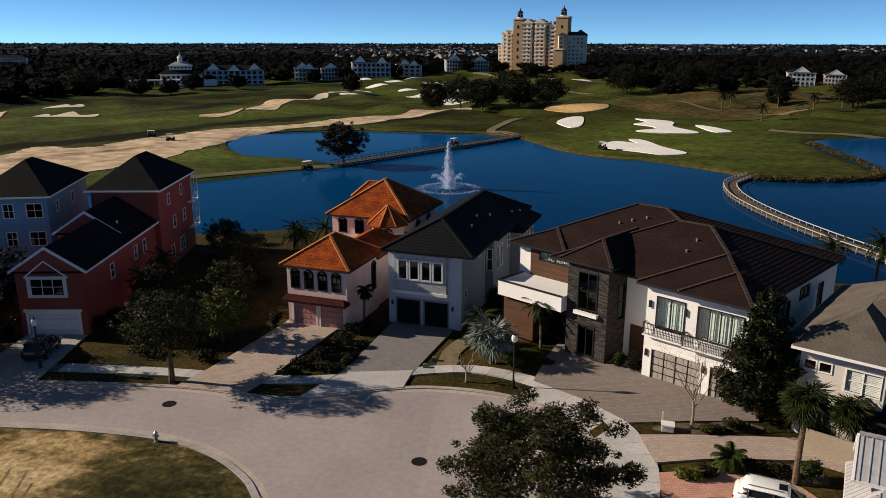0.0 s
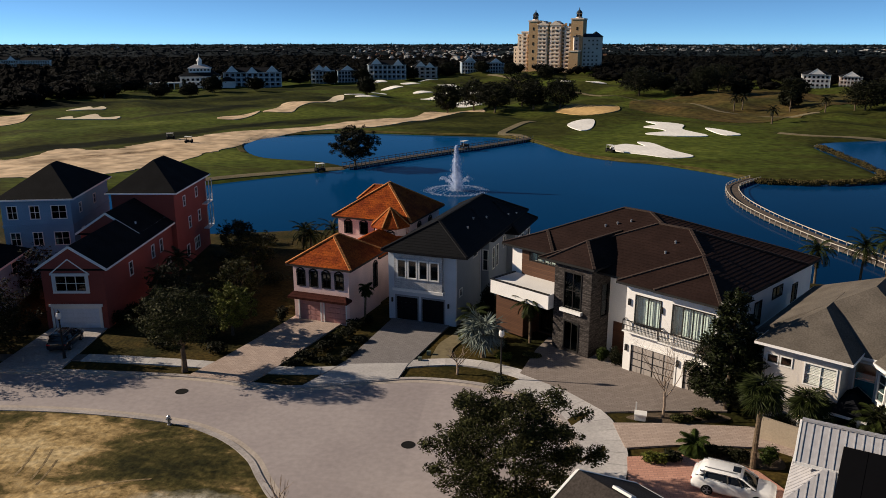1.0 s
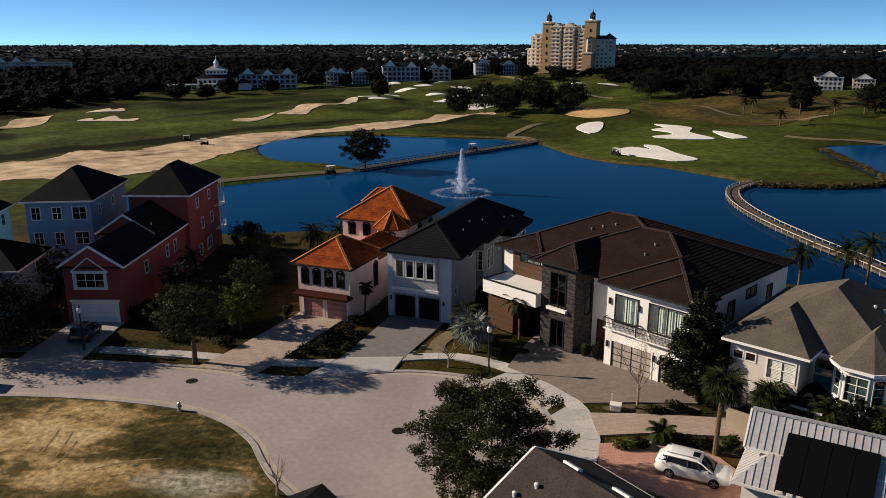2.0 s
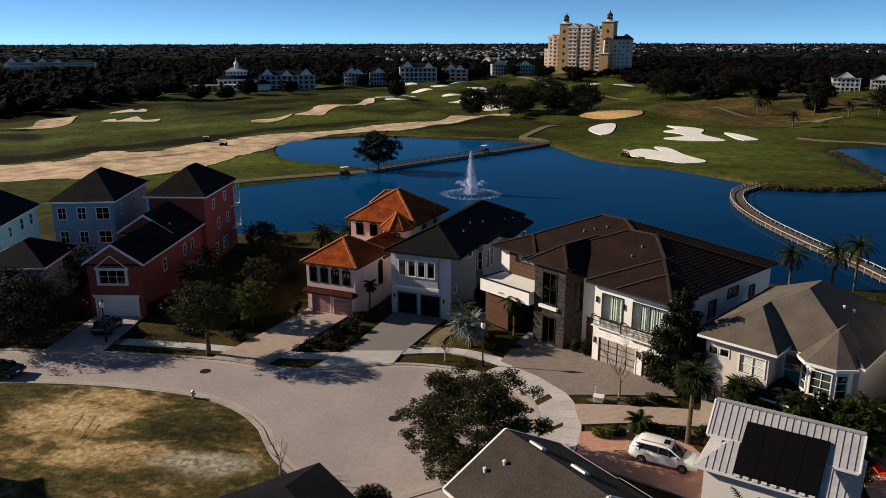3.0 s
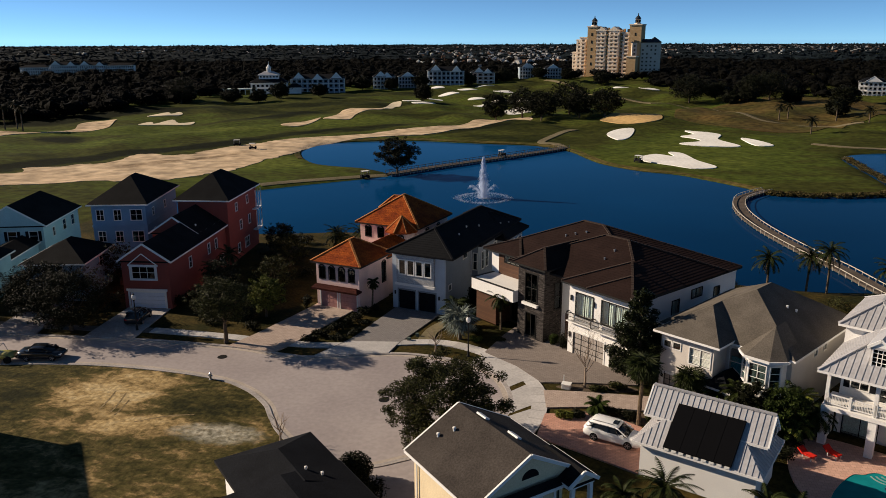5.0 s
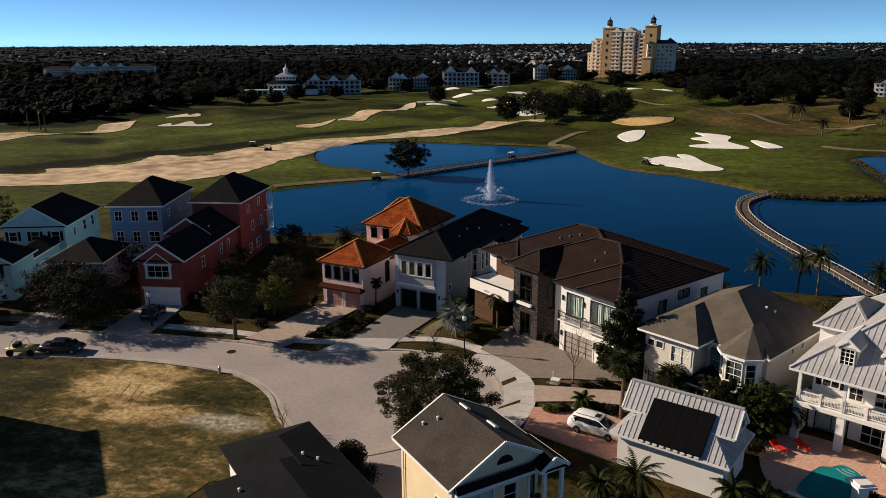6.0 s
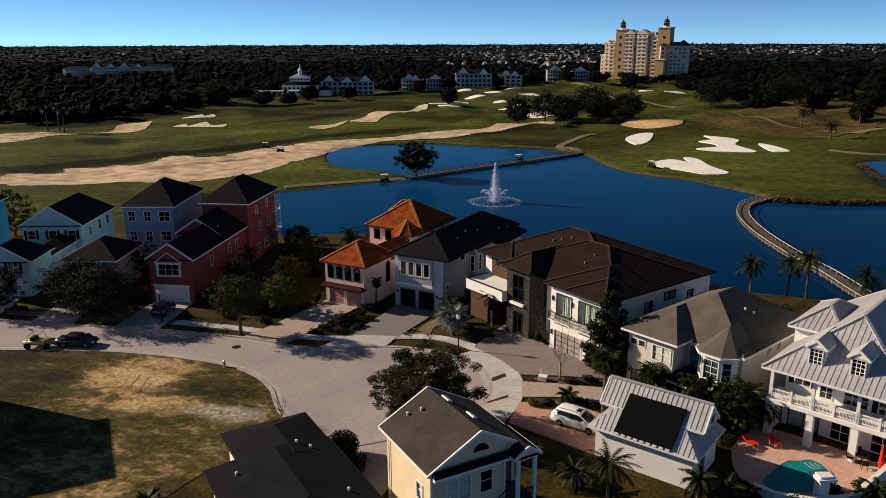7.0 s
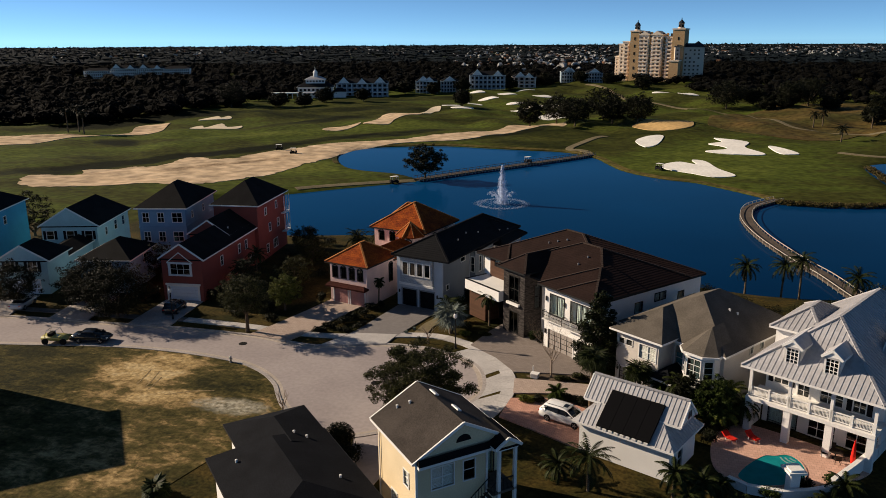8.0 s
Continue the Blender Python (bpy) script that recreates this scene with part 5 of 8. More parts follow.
# Added wall: blocks the sun that enters under the balcony from the left.
wall(h, (-0.05, 3.0), (-0.05, 0.5), 0, 3.2, M["stucco_white"], (), 0.2, "white side wall added to shade the covered terrace")
for x0_, x1_ in ((0.2, 1.75), (1.9, 3.45), (3.75, 5.3), (5.45, 7.05), (7.35, 8.85), (9.0, 10.55)):
    bm = bmesh.new()
    box(bm, x0_, 0.08, 4.42, x1_, 0.18, 4.52)
    box(bm, x0_, 0.09, 3.66, x1_, 0.17, 3.74)
    for i in range(int((x1_ - x0_) / 0.11)):
        box(bm, x0_ + 0.05 + 0.11 * i, 0.11, 3.74, x0_ + 0.08 + 0.11 * i, 0.15, 4.42)
    box(bm, x0_ - 0.18, 0.0, 3.55, x0_ + 0.02, 0.26, 4.62)
    part("railing", bm, M["white"], h, "white balustrade panel")
for dx in (2.6, 5.95):
    wall(h, (dx, 0.5), (dx + 1.36, 0.5), 7.0, 9.2, M["white"], [(0.19, 7.55, 0.98, 1.5, "win", 3, 4)], 0.2)
    bm = bmesh.new()
    for xs_ in (dx, dx + 1.28):
        vs = [bm.verts.new(c) for c in ((xs_, 0.5, 7.3), (xs_ + 0.08, 0.5, 7.3), (xs_ + 0.08, 0.5, 9.2), (xs_, 0.5, 9.2), (xs_, 4.2, 9.2), (xs_ + 0.08, 4.2, 9.2))]
        bm.faces.new((vs[0], vs[1], vs[2], vs[3]))
        bm.faces.new((vs[0], vs[3], vs[4]))
        bm.faces.new((vs[1], vs[5], vs[2]))
        bm.faces.new((vs[0], vs[4], vs[5], vs[1]))
        bm.faces.new((vs[3], vs[2], vs[5], vs[4]))
    part("dormer_side", bm, M["white"], h)
    roof(h, dx, 0.5, dx + 1.36, 4.6, 9.2, 0.72, "y", 0, 0, 0.22, "metal_roof", gable_mat="white", name="dormer_roof")

# white garage with metal roof and a black solar panel
h = house("metal_roof_garage", 13.3, 42.9, -23.5, "white garage with metal roof and black solar panel")
block(h, -0.5, -0.35, 7.9, 5.3, 0, 3.1, M["stucco_white"], right=[(1.5, 0.1, 1.0, 2.1, "win", 1, 2)])
b_, pl_ = roof(h, -0.55, -0.35, 7.95, 5.3, 3.05, 3.1, "x", 3.4, 3.4, 0.45, "metal_roof", "white", None, 0, 0.42)
up_r, up_pl = roof(h, -0.62, 0.85, 8.05, 4.3, 4.66, 1.75, "x", 0, 0, 0.0, "metal_roof", "white", "metal_roof", 0, 0.42, gable_mat="stucco_white", name="upper_roof")
for gx, sg in ((-0.74, -1), (8.17, 1)):
    bm = bmesh.new()
    x_a, x_b = sorted((gx + sg * 0.01, gx + sg * 0.06))
    box(bm, x_a, 2.15, 4.72, x_b, 3.15, 5.62)
    win_ = part("gable_window", bm, M["white"], h, "white framed gable window")
    for wy in (2.25, 2.69):
        bm = bmesh.new()
        x_a, x_b = sorted((gx + sg * 0.05, gx + sg * 0.075))
        box(bm, x_a, wy, 4.82, x_b, wy + 0.36, 5.52)
        part("pane", bm, M["glass"], win_)
n_, up_ = slope_axes(pl_[0])
pa, pb = Vector((1.35, -0.72, 3.13)), Vector((6.25, -0.72, 3.13))
top_ = up_ * 3.6 + Vector((0.15, 0, 0))
bm = bmesh.new()
vs = [bm.verts.new(v + n_ * k) for k in (0.10, 0.24) for v in (pa, pb, pb + top_, pa + top_)]
for f in ((0, 3, 2, 1), (4, 5, 6, 7), (0, 1, 5, 4), (1, 2, 6, 5), (2, 3, 7, 6), (3, 0, 4, 7)):
    bm.faces.new([vs[i] for i in f])
panel = part("solar_panel", bm, M["solar"], h, "large black matt solar panel")
for c in range(4):
    q0, q1 = pa + (pb - pa) * ((c + 0.012) / 4), pa + (pb - pa) * ((c + 0.988) / 4)
    bm = bmesh.new()
    vs = [bm.verts.new(v + n_ * k) for k in (0.242, 0.262) for v in (q0 + up_ * 0.03, q1 + up_ * 0.03, q1 + top_ * 0.99, q0 + top_ * 0.99)]
    for f in ((0, 3, 2, 1), (4, 5, 6, 7), (0, 1, 5, 4), (1, 2, 6, 5), (2, 3, 7, 6), (3, 0, 4, 7)):
        bm.faces.new([vs[i] for i in f])
    part("collector", bm, M["solar"], panel)
for i in range(9):
    bm = bmesh.new()
    q_ = pa + (pb - pa) * ((i + 0.5) / 9) + n_ * 0.1 - up_ * 0.06
    beam(bm, q_ - Vector((0.17, 0, 0)), q_ + Vector((0.17, 0, 0)), 0.12, 0.16)
    part("clamp", bm, M["white"], panel, "white mounting clamp")

# cream house with weathered brown roof
h = house("cream_house", 2.95, 27.05, 43.5, "cream sided house with weathered brown shingle roof")
block(h, -0.8, -0.4, 5.2, 6.4, 0, 7.0, M["siding_cream"], front=[(1.3, 4.3, 1.8, 1.7, "blind", 2, 2), (3.95, 4.3, 0.95, 1.6, "win", 1, 2), (1.3, 0.9, 1.8, 1.6, "blind", 2, 2)], left=[(2.3, 1.2, 1.0, 1.3, "blind", 1, 2), (4.6, 4.2, 0.8, 1.2, "blind", 1, 2)])
b_, pl_ = roof(h, -0.65, -0.55, 6.65, 6.9, 7.05, 2.25, "y", 0, 0, 0.5, "shingle_brown", gable_mat="siding_cream")
vents(b_, pl_, [(0, 0.947, 0.44), (0, 0.897, 0.64)])
roof(h, -0.7, -1.1, 5.2, -0.72, 6.95, 0.35, "x", 0.1, 0.1, 0.2, "shingle_black", "white", name="pent_roof")
bm = bmesh.new()
fan = [bm.verts.new((3.0 - 0.62 * math.cos(math.pi * i / 10), -0.7, 7.75 + 0.55 * math.sin(math.pi * i / 10))) for i in range(11)]
bm.faces.new(fan)
ex_ = bmesh.ops.extrude_face_region(bm, geom=bm.faces[:])
bmesh.ops.translate(bm, vec=(0, 0.06, 0), verts=[v for v in ex_["geom"] if isinstance(v, bmesh.types.BMVert)])
part("gable_vent", bm, M["dark"], h, "dark half round gable vent")
for cx_ in (-0.78, 5.1):
    bm = bmesh.new()
    box(bm, cx_ - 0.06, -0.46, 0.0, cx_ + 0.12, -0.4, 6.9)
    part("corner_board", bm, M["white"], h)
bm = bmesh.new()
tube(bm, [(-0.9, 5.9, 6.9), (-0.9, 5.9, 0.1)], [0.05, 0.05], 6)
part("downpipe", bm, M["white"], h)
block(h, 5.2, 0.9, 6.9, 6.4, 0, 6.8, M["siding_cream"], front=[(0.3, 3.4, 1.0, 2.1, "modern", 1, 1)], right=[(2.5, 4.2, 0.9, 1.4, "win", 1, 2)])
for px in (5.45, 6.85):
    bm = bmesh.new()
    box(bm, px - 0.12, -1.75, 0.0, px + 0.12, -1.51, 7.0)
    part("post", bm, M["white"], h)
bm = bmesh.new()
box(bm, 5.3, -1.8, 6.75, 7.0, -1.5, 7.05)
box(bm, 6.7, -1.5, 6.75, 7.0, 0.9, 7.05)
part("porch_beam", bm, M["white"], h)
roof(h, 5.3, -1.7, 7.0, 2.2, 7.05, 0.75, "y", 0, 0.8, 0.3, "shingle_black", gable_mat="siding_cream", name="porch_roof")
bm = bmesh.new()
box(bm, 5.2, -1.75, 3.2, 7.0, 0.9, 3.4)
part("landing", bm, M["boards"], h, "raised porch landing")
bm = bmesh.new()
for i in range(12):
    box(bm, 5.5 + 0.12 * i, -1.66, 3.4, 5.53 + 0.12 * i, -1.62, 4.3)
box(bm, 5.45, -1.68, 4.3, 6.9, -1.6, 4.38)
part("railing", bm, M["darkmetal"], h, "dark metal porch railing")
for i in range(14):
    bm = bmesh.new()
    box(bm, 5.2 - 0.28 * (i + 1), -1.7, 3.2 - 0.22 * i - 0.06, 5.2 - 0.28 * i, -0.75, 3.2 - 0.22 * i)
    part("stair_tread", bm, M["boards"], h)
for ry in (-1.66, -0.78):
    bm = bmesh.new()
    beam(bm, (5.2, ry, 4.2), (1.3, ry, 1.1), 0.06, 0.06)
    for i in range(14):
        box(bm, 5.05 - 0.28 * i, ry - 0.02, 3.2 - 0.22 * i, 5.08 - 0.28 * i, ry + 0.02, 4.08 - 0.2225 * i)
    part("stair_railing", bm, M["darkmetal"], h, "dark metal stair railing")
for s_, u_ in ((2.4, 3.45), (5.0, 4.1)):
    bm = bmesh.new()
    n_, up_ = slope_axes(pl_[1])
    e_ = pl_[1][0] + Vector((0, s_, 0)) + up_ * u_
    vs = [bm.verts.new(e_ + Vector((0, dy, 0)) + up_ * du + n_ * dn) for dn in (0.02, 0.14) for dy, du in ((0, 0), (1.0, 0), (1.0, 0.36), (0, 0.36))]
    for f in ((0, 3, 2, 1), (4, 5, 6, 7), (0, 1, 5, 4), (1, 2, 6, 5), (2, 3, 7, 6), (3, 0, 4, 7)):
        bm.faces.new([vs[i] for i in f])
    part("skylight", bm, M["white"], h, "narrow white skylight")

# dark roofed house beside the vacant lot
h = house("charcoal_roof_house", -15.71, 28.16, 45, "white walled house with charcoal shingle roofs")
block(h, 0.4, -13, 9.6, -0.6, 0, 3.72, M["stucco_white"], left=[(3, 1.2, 1.2, 1.4, "win", 2, 2)])
b_, pl_ = roof(h, 0.2, -13, 9.6, -0.6, 3.85, 1.4, "y", 4, 1.6, 0.35, "shingle_gray", "darkmetal")
vents(b_, pl_, [(0, 0.82, 0.36), (1, 1.02, 0.6), (1, 0.9, 0.44), (1, 0.235, 0.4)])
block(h, 3.0, -0.6, 9.4, 4.4, 0, 3.55, M["stucco_white"])
roof(h, 3.0, -3, 9.4, 4.4, 3.75, 1.2, "y", 0.6, 3.0, 0.5, "shingle_gray", "darkmetal", name="wing_roof")
# house whose shadow lies on the vacant lot
h = house("corner_house", -53.3, 40.7, -50, "cream two storey house beside the vacant lot")
block(h, 0, -10, 10.4, 0, 0, 9.0, M["siding_cream"], front=[(2, 4, 1.2, 1.4, "win", 2, 2)])
roof(h, 0, -10, 10.4, 0, 9.0, 2.0, "y", 4, 4, 0.5, "shingle_gray")


# ---- sidewalk slabs ----
def slabs(line, width, parent, top, gap=0.03, size=1.55):
    """Separate slabs laid along a line."""
    L_, R_ = offset_line(line, width / 2), offset_line(line, -width / 2)
    run = [0.0]
    for p, q in zip(line, line[1:]):
        run.append(run[-1] + math.dist(p, q))

    def at(side, d):
        for i in range(len(line) - 1):
            if run[i + 1] >= d:
                t = (d - run[i]) / (run[i + 1] - run[i])
                return (side[i][0] + (side[i + 1][0] - side[i][0]) * t, side[i][1] + (side[i + 1][1] - side[i][1]) * t)
        return side[-1]
    n = int(run[-1] / size)
    for k in range(n):
        d0, d1 = run[-1] * k / n + gap / 2, run[-1] * (k + 1) / n - gap / 2
        bm = bmesh.new()
        c = [at(L_, d0), at(R_, d0), at(R_, d1), at(L_, d1)]
        hi = [bm.verts.new((x, y, ground_z(x, y) + top)) for x, y in c]
        lo = [bm.verts.new((x, y, ground_z(x, y) - 0.05)) for x, y in c]
        bm.faces.new(hi)
        for i in range(4):
            bm.faces.new((hi[i], lo[i], lo[(i + 1) % 4], hi[(i + 1) % 4]))
        part("slab", bm, M["slab"], parent)


slabs(WALK[20:], 1.45, PAVE, 0.125)

# ---- plants ----
def leaf_material(name, c, amount=0.55, rough=0.6):
    return per_island(mat(name, c, rough, 0.25, 0.5, 3.0, 0.0, spec=0.08), amount)


M["leaf_oak"] = leaf_material("dark oak leaves", (0.011, 0.0125, 0.0045), 0.4)
M["leaf_olive"] = leaf_material("olive leaves", (0.040, 0.042, 0.012), 0.8)
M["leaf_green"] = leaf_material("green leaves", (0.030, 0.045, 0.008))
M["leaf_lime"] = leaf_material("yellow green leaves", (0.10, 0.11, 0.02))
M["leaf_magnolia"] = leaf_material("glossy magnolia leaves", (0.016, 0.020, 0.007), 0.8, 0.35)
M["leaf_silver"] = leaf_material("silver palm fronds", (0.15, 0.175, 0.15), 0.5)
M["leaf_palm"] = leaf_material("palm fronds", (0.020, 0.027, 0.006))
M["leaf_dry"] = leaf_material("dry palm fronds", (0.12, 0.08, 0.032))
M["leaf_reed"] = leaf_material("dry shore grass", (0.09, 0.07, 0.026))
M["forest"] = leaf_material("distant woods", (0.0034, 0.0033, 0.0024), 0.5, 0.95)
# Blue tint stands for distance haze, put into the leaf colour.
M["forest_far"] = leaf_material("hazed far woods", (0.0085, 0.0140, 0.0170), 0.2, 0.95)
M["bark"] = mat("grey brown bark", (0.14, 0.105, 0.075), 0.9, 0.35, 1.5, 9.0, 0.6)
M["bark_palm"] = mat("ringed palm trunk", (0.17, 0.125, 0.085), 0.9, 0.35, 2.0, 9.0, 0.6)
M["bark_pale"] = mat("pale bare twigs", (0.34, 0.26, 0.20), 0.9, 0.25, 1.5, 9.0, 0.3)


def leaves_mesh(name, clumps, count, size, material, seed, flat=0.5):
    """Many small bent leaves scattered through round clumps (centre, radii)."""
    rng = np.random.default_rng(seed)
    vol = np.array([c[1][0] * c[1][1] * c[1][2] for c in clumps]) ** 0.8
    pick = rng.choice(len(clumps), count, p=vol / vol.sum())
    cen = np.array([c[0] for c in clumps], float)[pick]
    rad = np.array([c[1] for c in clumps], float)[pick]
    d = rng.normal(size=(count, 3))
    d /= np.linalg.norm(d, axis=1)[:, None]
    r = rng.random(count)[:, None] ** 0.4
    p = cen + d * rad * r
    a = rng.normal(size=(count, 3))
    a[:, 2] *= flat
    a /= np.linalg.norm(a, axis=1)[:, None]
    b = np.cross(a, d + 0.35 * rng.normal(size=(count, 3)))
    b /= np.linalg.norm(b, axis=1)[:, None] + 1e-9
    s = size * (0.55 + 0.9 * rng.random(count))[:, None]
    n = np.cross(a, b) * s * 0.18
    v = np.stack([p - a * s, p - b * s * 0.42 + n, p + a * s, p + b * s * 0.42 + n], 1).reshape(-1, 3)
    i = np.arange(count)[:, None] * 4
    f = np.concatenate([np.concatenate([i, i + 1, i + 2], 1), np.concatenate([i, i + 2, i + 3], 1)])
    me = bpy.data.meshes.new(name)
    me.from_pydata(v.tolist(), [], f.tolist())
    me.materials.append(material)
    return me


def limb(bm, p, d, length, r, depth, rng, ends, split=3, up=0.25, taper=0.55):
    """A branch that bends and forks."""
    pts, rad = [Vector(p)], [r]
    v = Vector(d).normalized()
    n = 4
    for i in range(n):
        v = (v + Vector((rng.uniform(-0.2, 0.2), rng.uniform(-0.2, 0.2), rng.uniform(-0.1, 0.1) + up * 0.25))).normalized()
        pts.append(pts[-1] + v * length / n)
        rad.append(r * (1 - (1 - taper) * (i + 1) / n))
    tube(bm, pts, rad, 6 if r > 0.04 else 4)
    if depth == 0:
        ends.append(pts[-1])
        return
    for k in range(split):
        at = pts[rng.choice((2, 3, 4))] if k else pts[-1]
        nd = (v + Vector((rng.uniform(-1, 1), rng.uniform(-1, 1), rng.uniform(-0.25, 0.7)))).normalized()
        limb(bm, at, nd, length * rng.uniform(0.6, 0.8), rad[-1] * 0.75, depth - 1, rng, ends, split, up, taper)


def broad_tree(name, label, x, y, height, spread, material, seed, leaves=3000, size=0.28, trunk_h=None, lean=(0, 0), low=0.25, dense=1.0, lumps=44):
    """A broad leafed tree: tapered trunk, forked limbs, uneven crown of separate clumps of leaves."""
    rng = random.Random(seed)
    ob = thing(name, pose(x, y, ground_z(x, y) - 0.05), label, "tree")
    bm = bmesh.new()
    th = trunk_h or height * 0.28
    ends = []
    r0 = 0.035 * height * 0.8
    top = Vector((lean[0] * 0.3, lean[1] * 0.3, th))
    tube(bm, [(0, 0, 0), (0.03, 0.02, th * 0.5), top], [r0 * 1.25, r0, r0 * 0.85], 9)
    for k in range(5):
        a = 2 * math.pi * k / 5 + rng.uniform(-0.4, 0.4)
        limb(bm, top, (math.cos(a), math.sin(a), rng.uniform(0.5, 1.3)), spread * rng.uniform(0.4, 0.55), r0 * 0.5, 2, rng, ends, 2)
    part("trunk", bm, M["bark"], ob)
    clumps = []
    cz = height * (1 + low) / 2
    hz = height * (1 - low) / 2
    k = lumps
    for i in range(k):
        a = i * 2.399963
        q = 1 - 2 * (i + 0.5) / k
        rr = math.sqrt(1 - q * q) * rng.uniform(0.62, 0.92)
        rr *= 0.9
        c = (lean[0] + spread * rr * math.cos(a), lean[1] + spread * rr * math.sin(a), cz + hz * q * rng.uniform(0.6, 0.86))
        s = spread * rng.uniform(0.16, 0.30) * dense
        clumps.append((c, (s, s, s * 0.62)))
    for i in range(lumps):
        a, q = rng.uniform(0, 6.283), rng.uniform(-0.75, 1)
        rr = math.sqrt(max(0, 1 - q * q)) * rng.uniform(0.85, 1.16)
        s = spread * rng.uniform(0.05, 0.12)
        clumps.append(((lean[0] + spread * rr * math.cos(a), lean[1] + spread * rr * math.sin(a), cz + hz * q * rng.uniform(0.8, 1.08)), (s * 1.3, s * 1.3, s)))
    for e in ends:
        s = spread * rng.uniform(0.10, 0.2) * dense
        clumps.append((tuple(e), (s, s, s * 0.6)))
    cr = new("crown", leaves_mesh("crown", clumps, leaves, size, M[material], seed))
    cr.parent = ob
    return ob


def frond(bm, base, az, elev, length, width, droop, leaflets=16, fan=False, rng=random):
    """One palm frond: a bent rib with narrow leaflets, or a folded fan."""
    pts = []
    e = elev
    p = Vector(base)
    n = 7
    for i in range(n + 1):
        pts.append(p.copy())
        p += Vector((math.cos(az) * math.cos(e), math.sin(az) * math.cos(e), math.sin(e))) * length / n
        e -= droop / n
    side = Vector((-math.sin(az), math.cos(az), 0))
    if fan:
        stem = pts[3]
        beam(bm, base, stem, 0.05, 0.05)
        out = (pts[5] - pts[2]).normalized()
        upv = side.cross(out)
        k = 17
        for j in range(k):
            a = -1.9 + 3.8 * j / (k - 1) + rng.uniform(-0.06, 0.06)
            d = (out * math.cos(a) + side * math.sin(a)).normalized()
            tip = stem + d * length * rng.uniform(0.48, 0.6) - Vector((0, 0, 0.18 * length * abs(math.sin(a)) + rng.uniform(0.04, 0.16) * length))
            w = d.cross(upv).normalized() * width * 0.3
            mid = stem + (tip - stem) * 0.5 + upv * 0.05
            v = [bm.verts.new(c) for c in (stem, mid + w, tip, mid - w)]
            bm.faces.new(v[:3])
            bm.faces.new((v[0], v[2], v[3]))
        return
    for i in range(n):
        beam(bm, pts[i], pts[i + 1], 0.045 * (1 - i / n) + 0.012, 0.03)
    for j in range(leaflets):
        t = (j + 1.5) / (leaflets + 1.5) * n
        i = min(int(t), n - 1)
        q = pts[i] + (pts[i + 1] - pts[i]) * (t - i)
        d = (pts[i + 1] - pts[i]).normalized()
        ll = width * math.sin(math.pi * min(0.97, 0.12 + 0.85 * t / n)) ** 0.7
        for s in (-1, 1):
            tip = q + (side * s * 0.8 + d * 0.75).normalized() * ll - Vector((0, 0, 0.32 * ll))
            w = d * 0.05 * (1 + width)
            v = [bm.verts.new(c) for c in (q - w, q + w, tip)]
            bm.faces.new(v)


def palm(name, label, x, y, trunk, reach, seed, fronds=22, material="leaf_palm", fan=False, skirt=0, width=0.55, thick=0.16, droop=1.9):
    rng = random.Random(seed)
    ob = thing(name, pose(x, y, ground_z(x, y) - 0.05, 0, 0, rng.uniform(0, 360)), label, "palm tree")
    bm = bmesh.new()
    lx, ly = rng.uniform(-0.2, 0.2), rng.uniform(-0.2, 0.2)
    n = max(4, int(trunk / 0.22))
    pts, rad = [], []
    for i in range(n + 1):
        t = i / n
        pts.append((lx * t * t, ly * t * t, trunk * t))
        rad.append(thick * (1.25 - 0.35 * t) * (1.0 if i % 2 else 1.12))
    tube(bm, pts, rad, 9)
    part("trunk", bm, M["bark_palm"], ob)
    top = Vector(pts[-1])
    bm = bmesh.new()
    for i in range(fronds):
        az = i * 2.399963 + rng.uniform(-0.2, 0.2)
        el = 1.35 - 1.75 * (i / fronds) + rng.uniform(-0.12, 0.12)
        frond(bm, top, az, el, reach * rng.uniform(0.85, 1.1), width, droop * rng.uniform(0.7, 1.1), 15, fan, rng)
    part("crown", bm, M[material], ob)
    if skirt:
        bm = bmesh.new()
        for i in range(skirt):
            frond(bm, top - Vector((0, 0, 0.15)), i * 2.4, rng.uniform(-1.1, -0.6), reach * 0.7, width * 0.7, 0.6, 10, fan, rng)
        part("dead_fronds", bm, M["leaf_dry"], ob, "dry brown hanging fronds")
    return ob


def shrub(name, label, x, y, rx, ry, h, material, seed, leaves=500, size=0.12, lumps=7, stuff=False, z=None):
    rng = random.Random(seed)
    ob = new(name)
    clumps = []
    for i in range(lumps):
        a = rng.uniform(0, 6.283)
        q = rng.uniform(0, 0.65)
        s = rng.uniform(0.4, 0.6)
        clumps.append(((rx * q * math.cos(a), ry * q * math.sin(a), h * rng.uniform(0.4, 0.62)), (rx * s, ry * s, h * 0.42)))
    bpy.data.objects.remove(ob)
    ob = new(name, leaves_mesh(name, clumps, leaves, size, M[material], seed))
    ob.matrix_world = pose(x, y, ground_z(x, y) if z is None else z)
    return tagged(ob, label, "shrub", kind="stuff" if stuff else "")


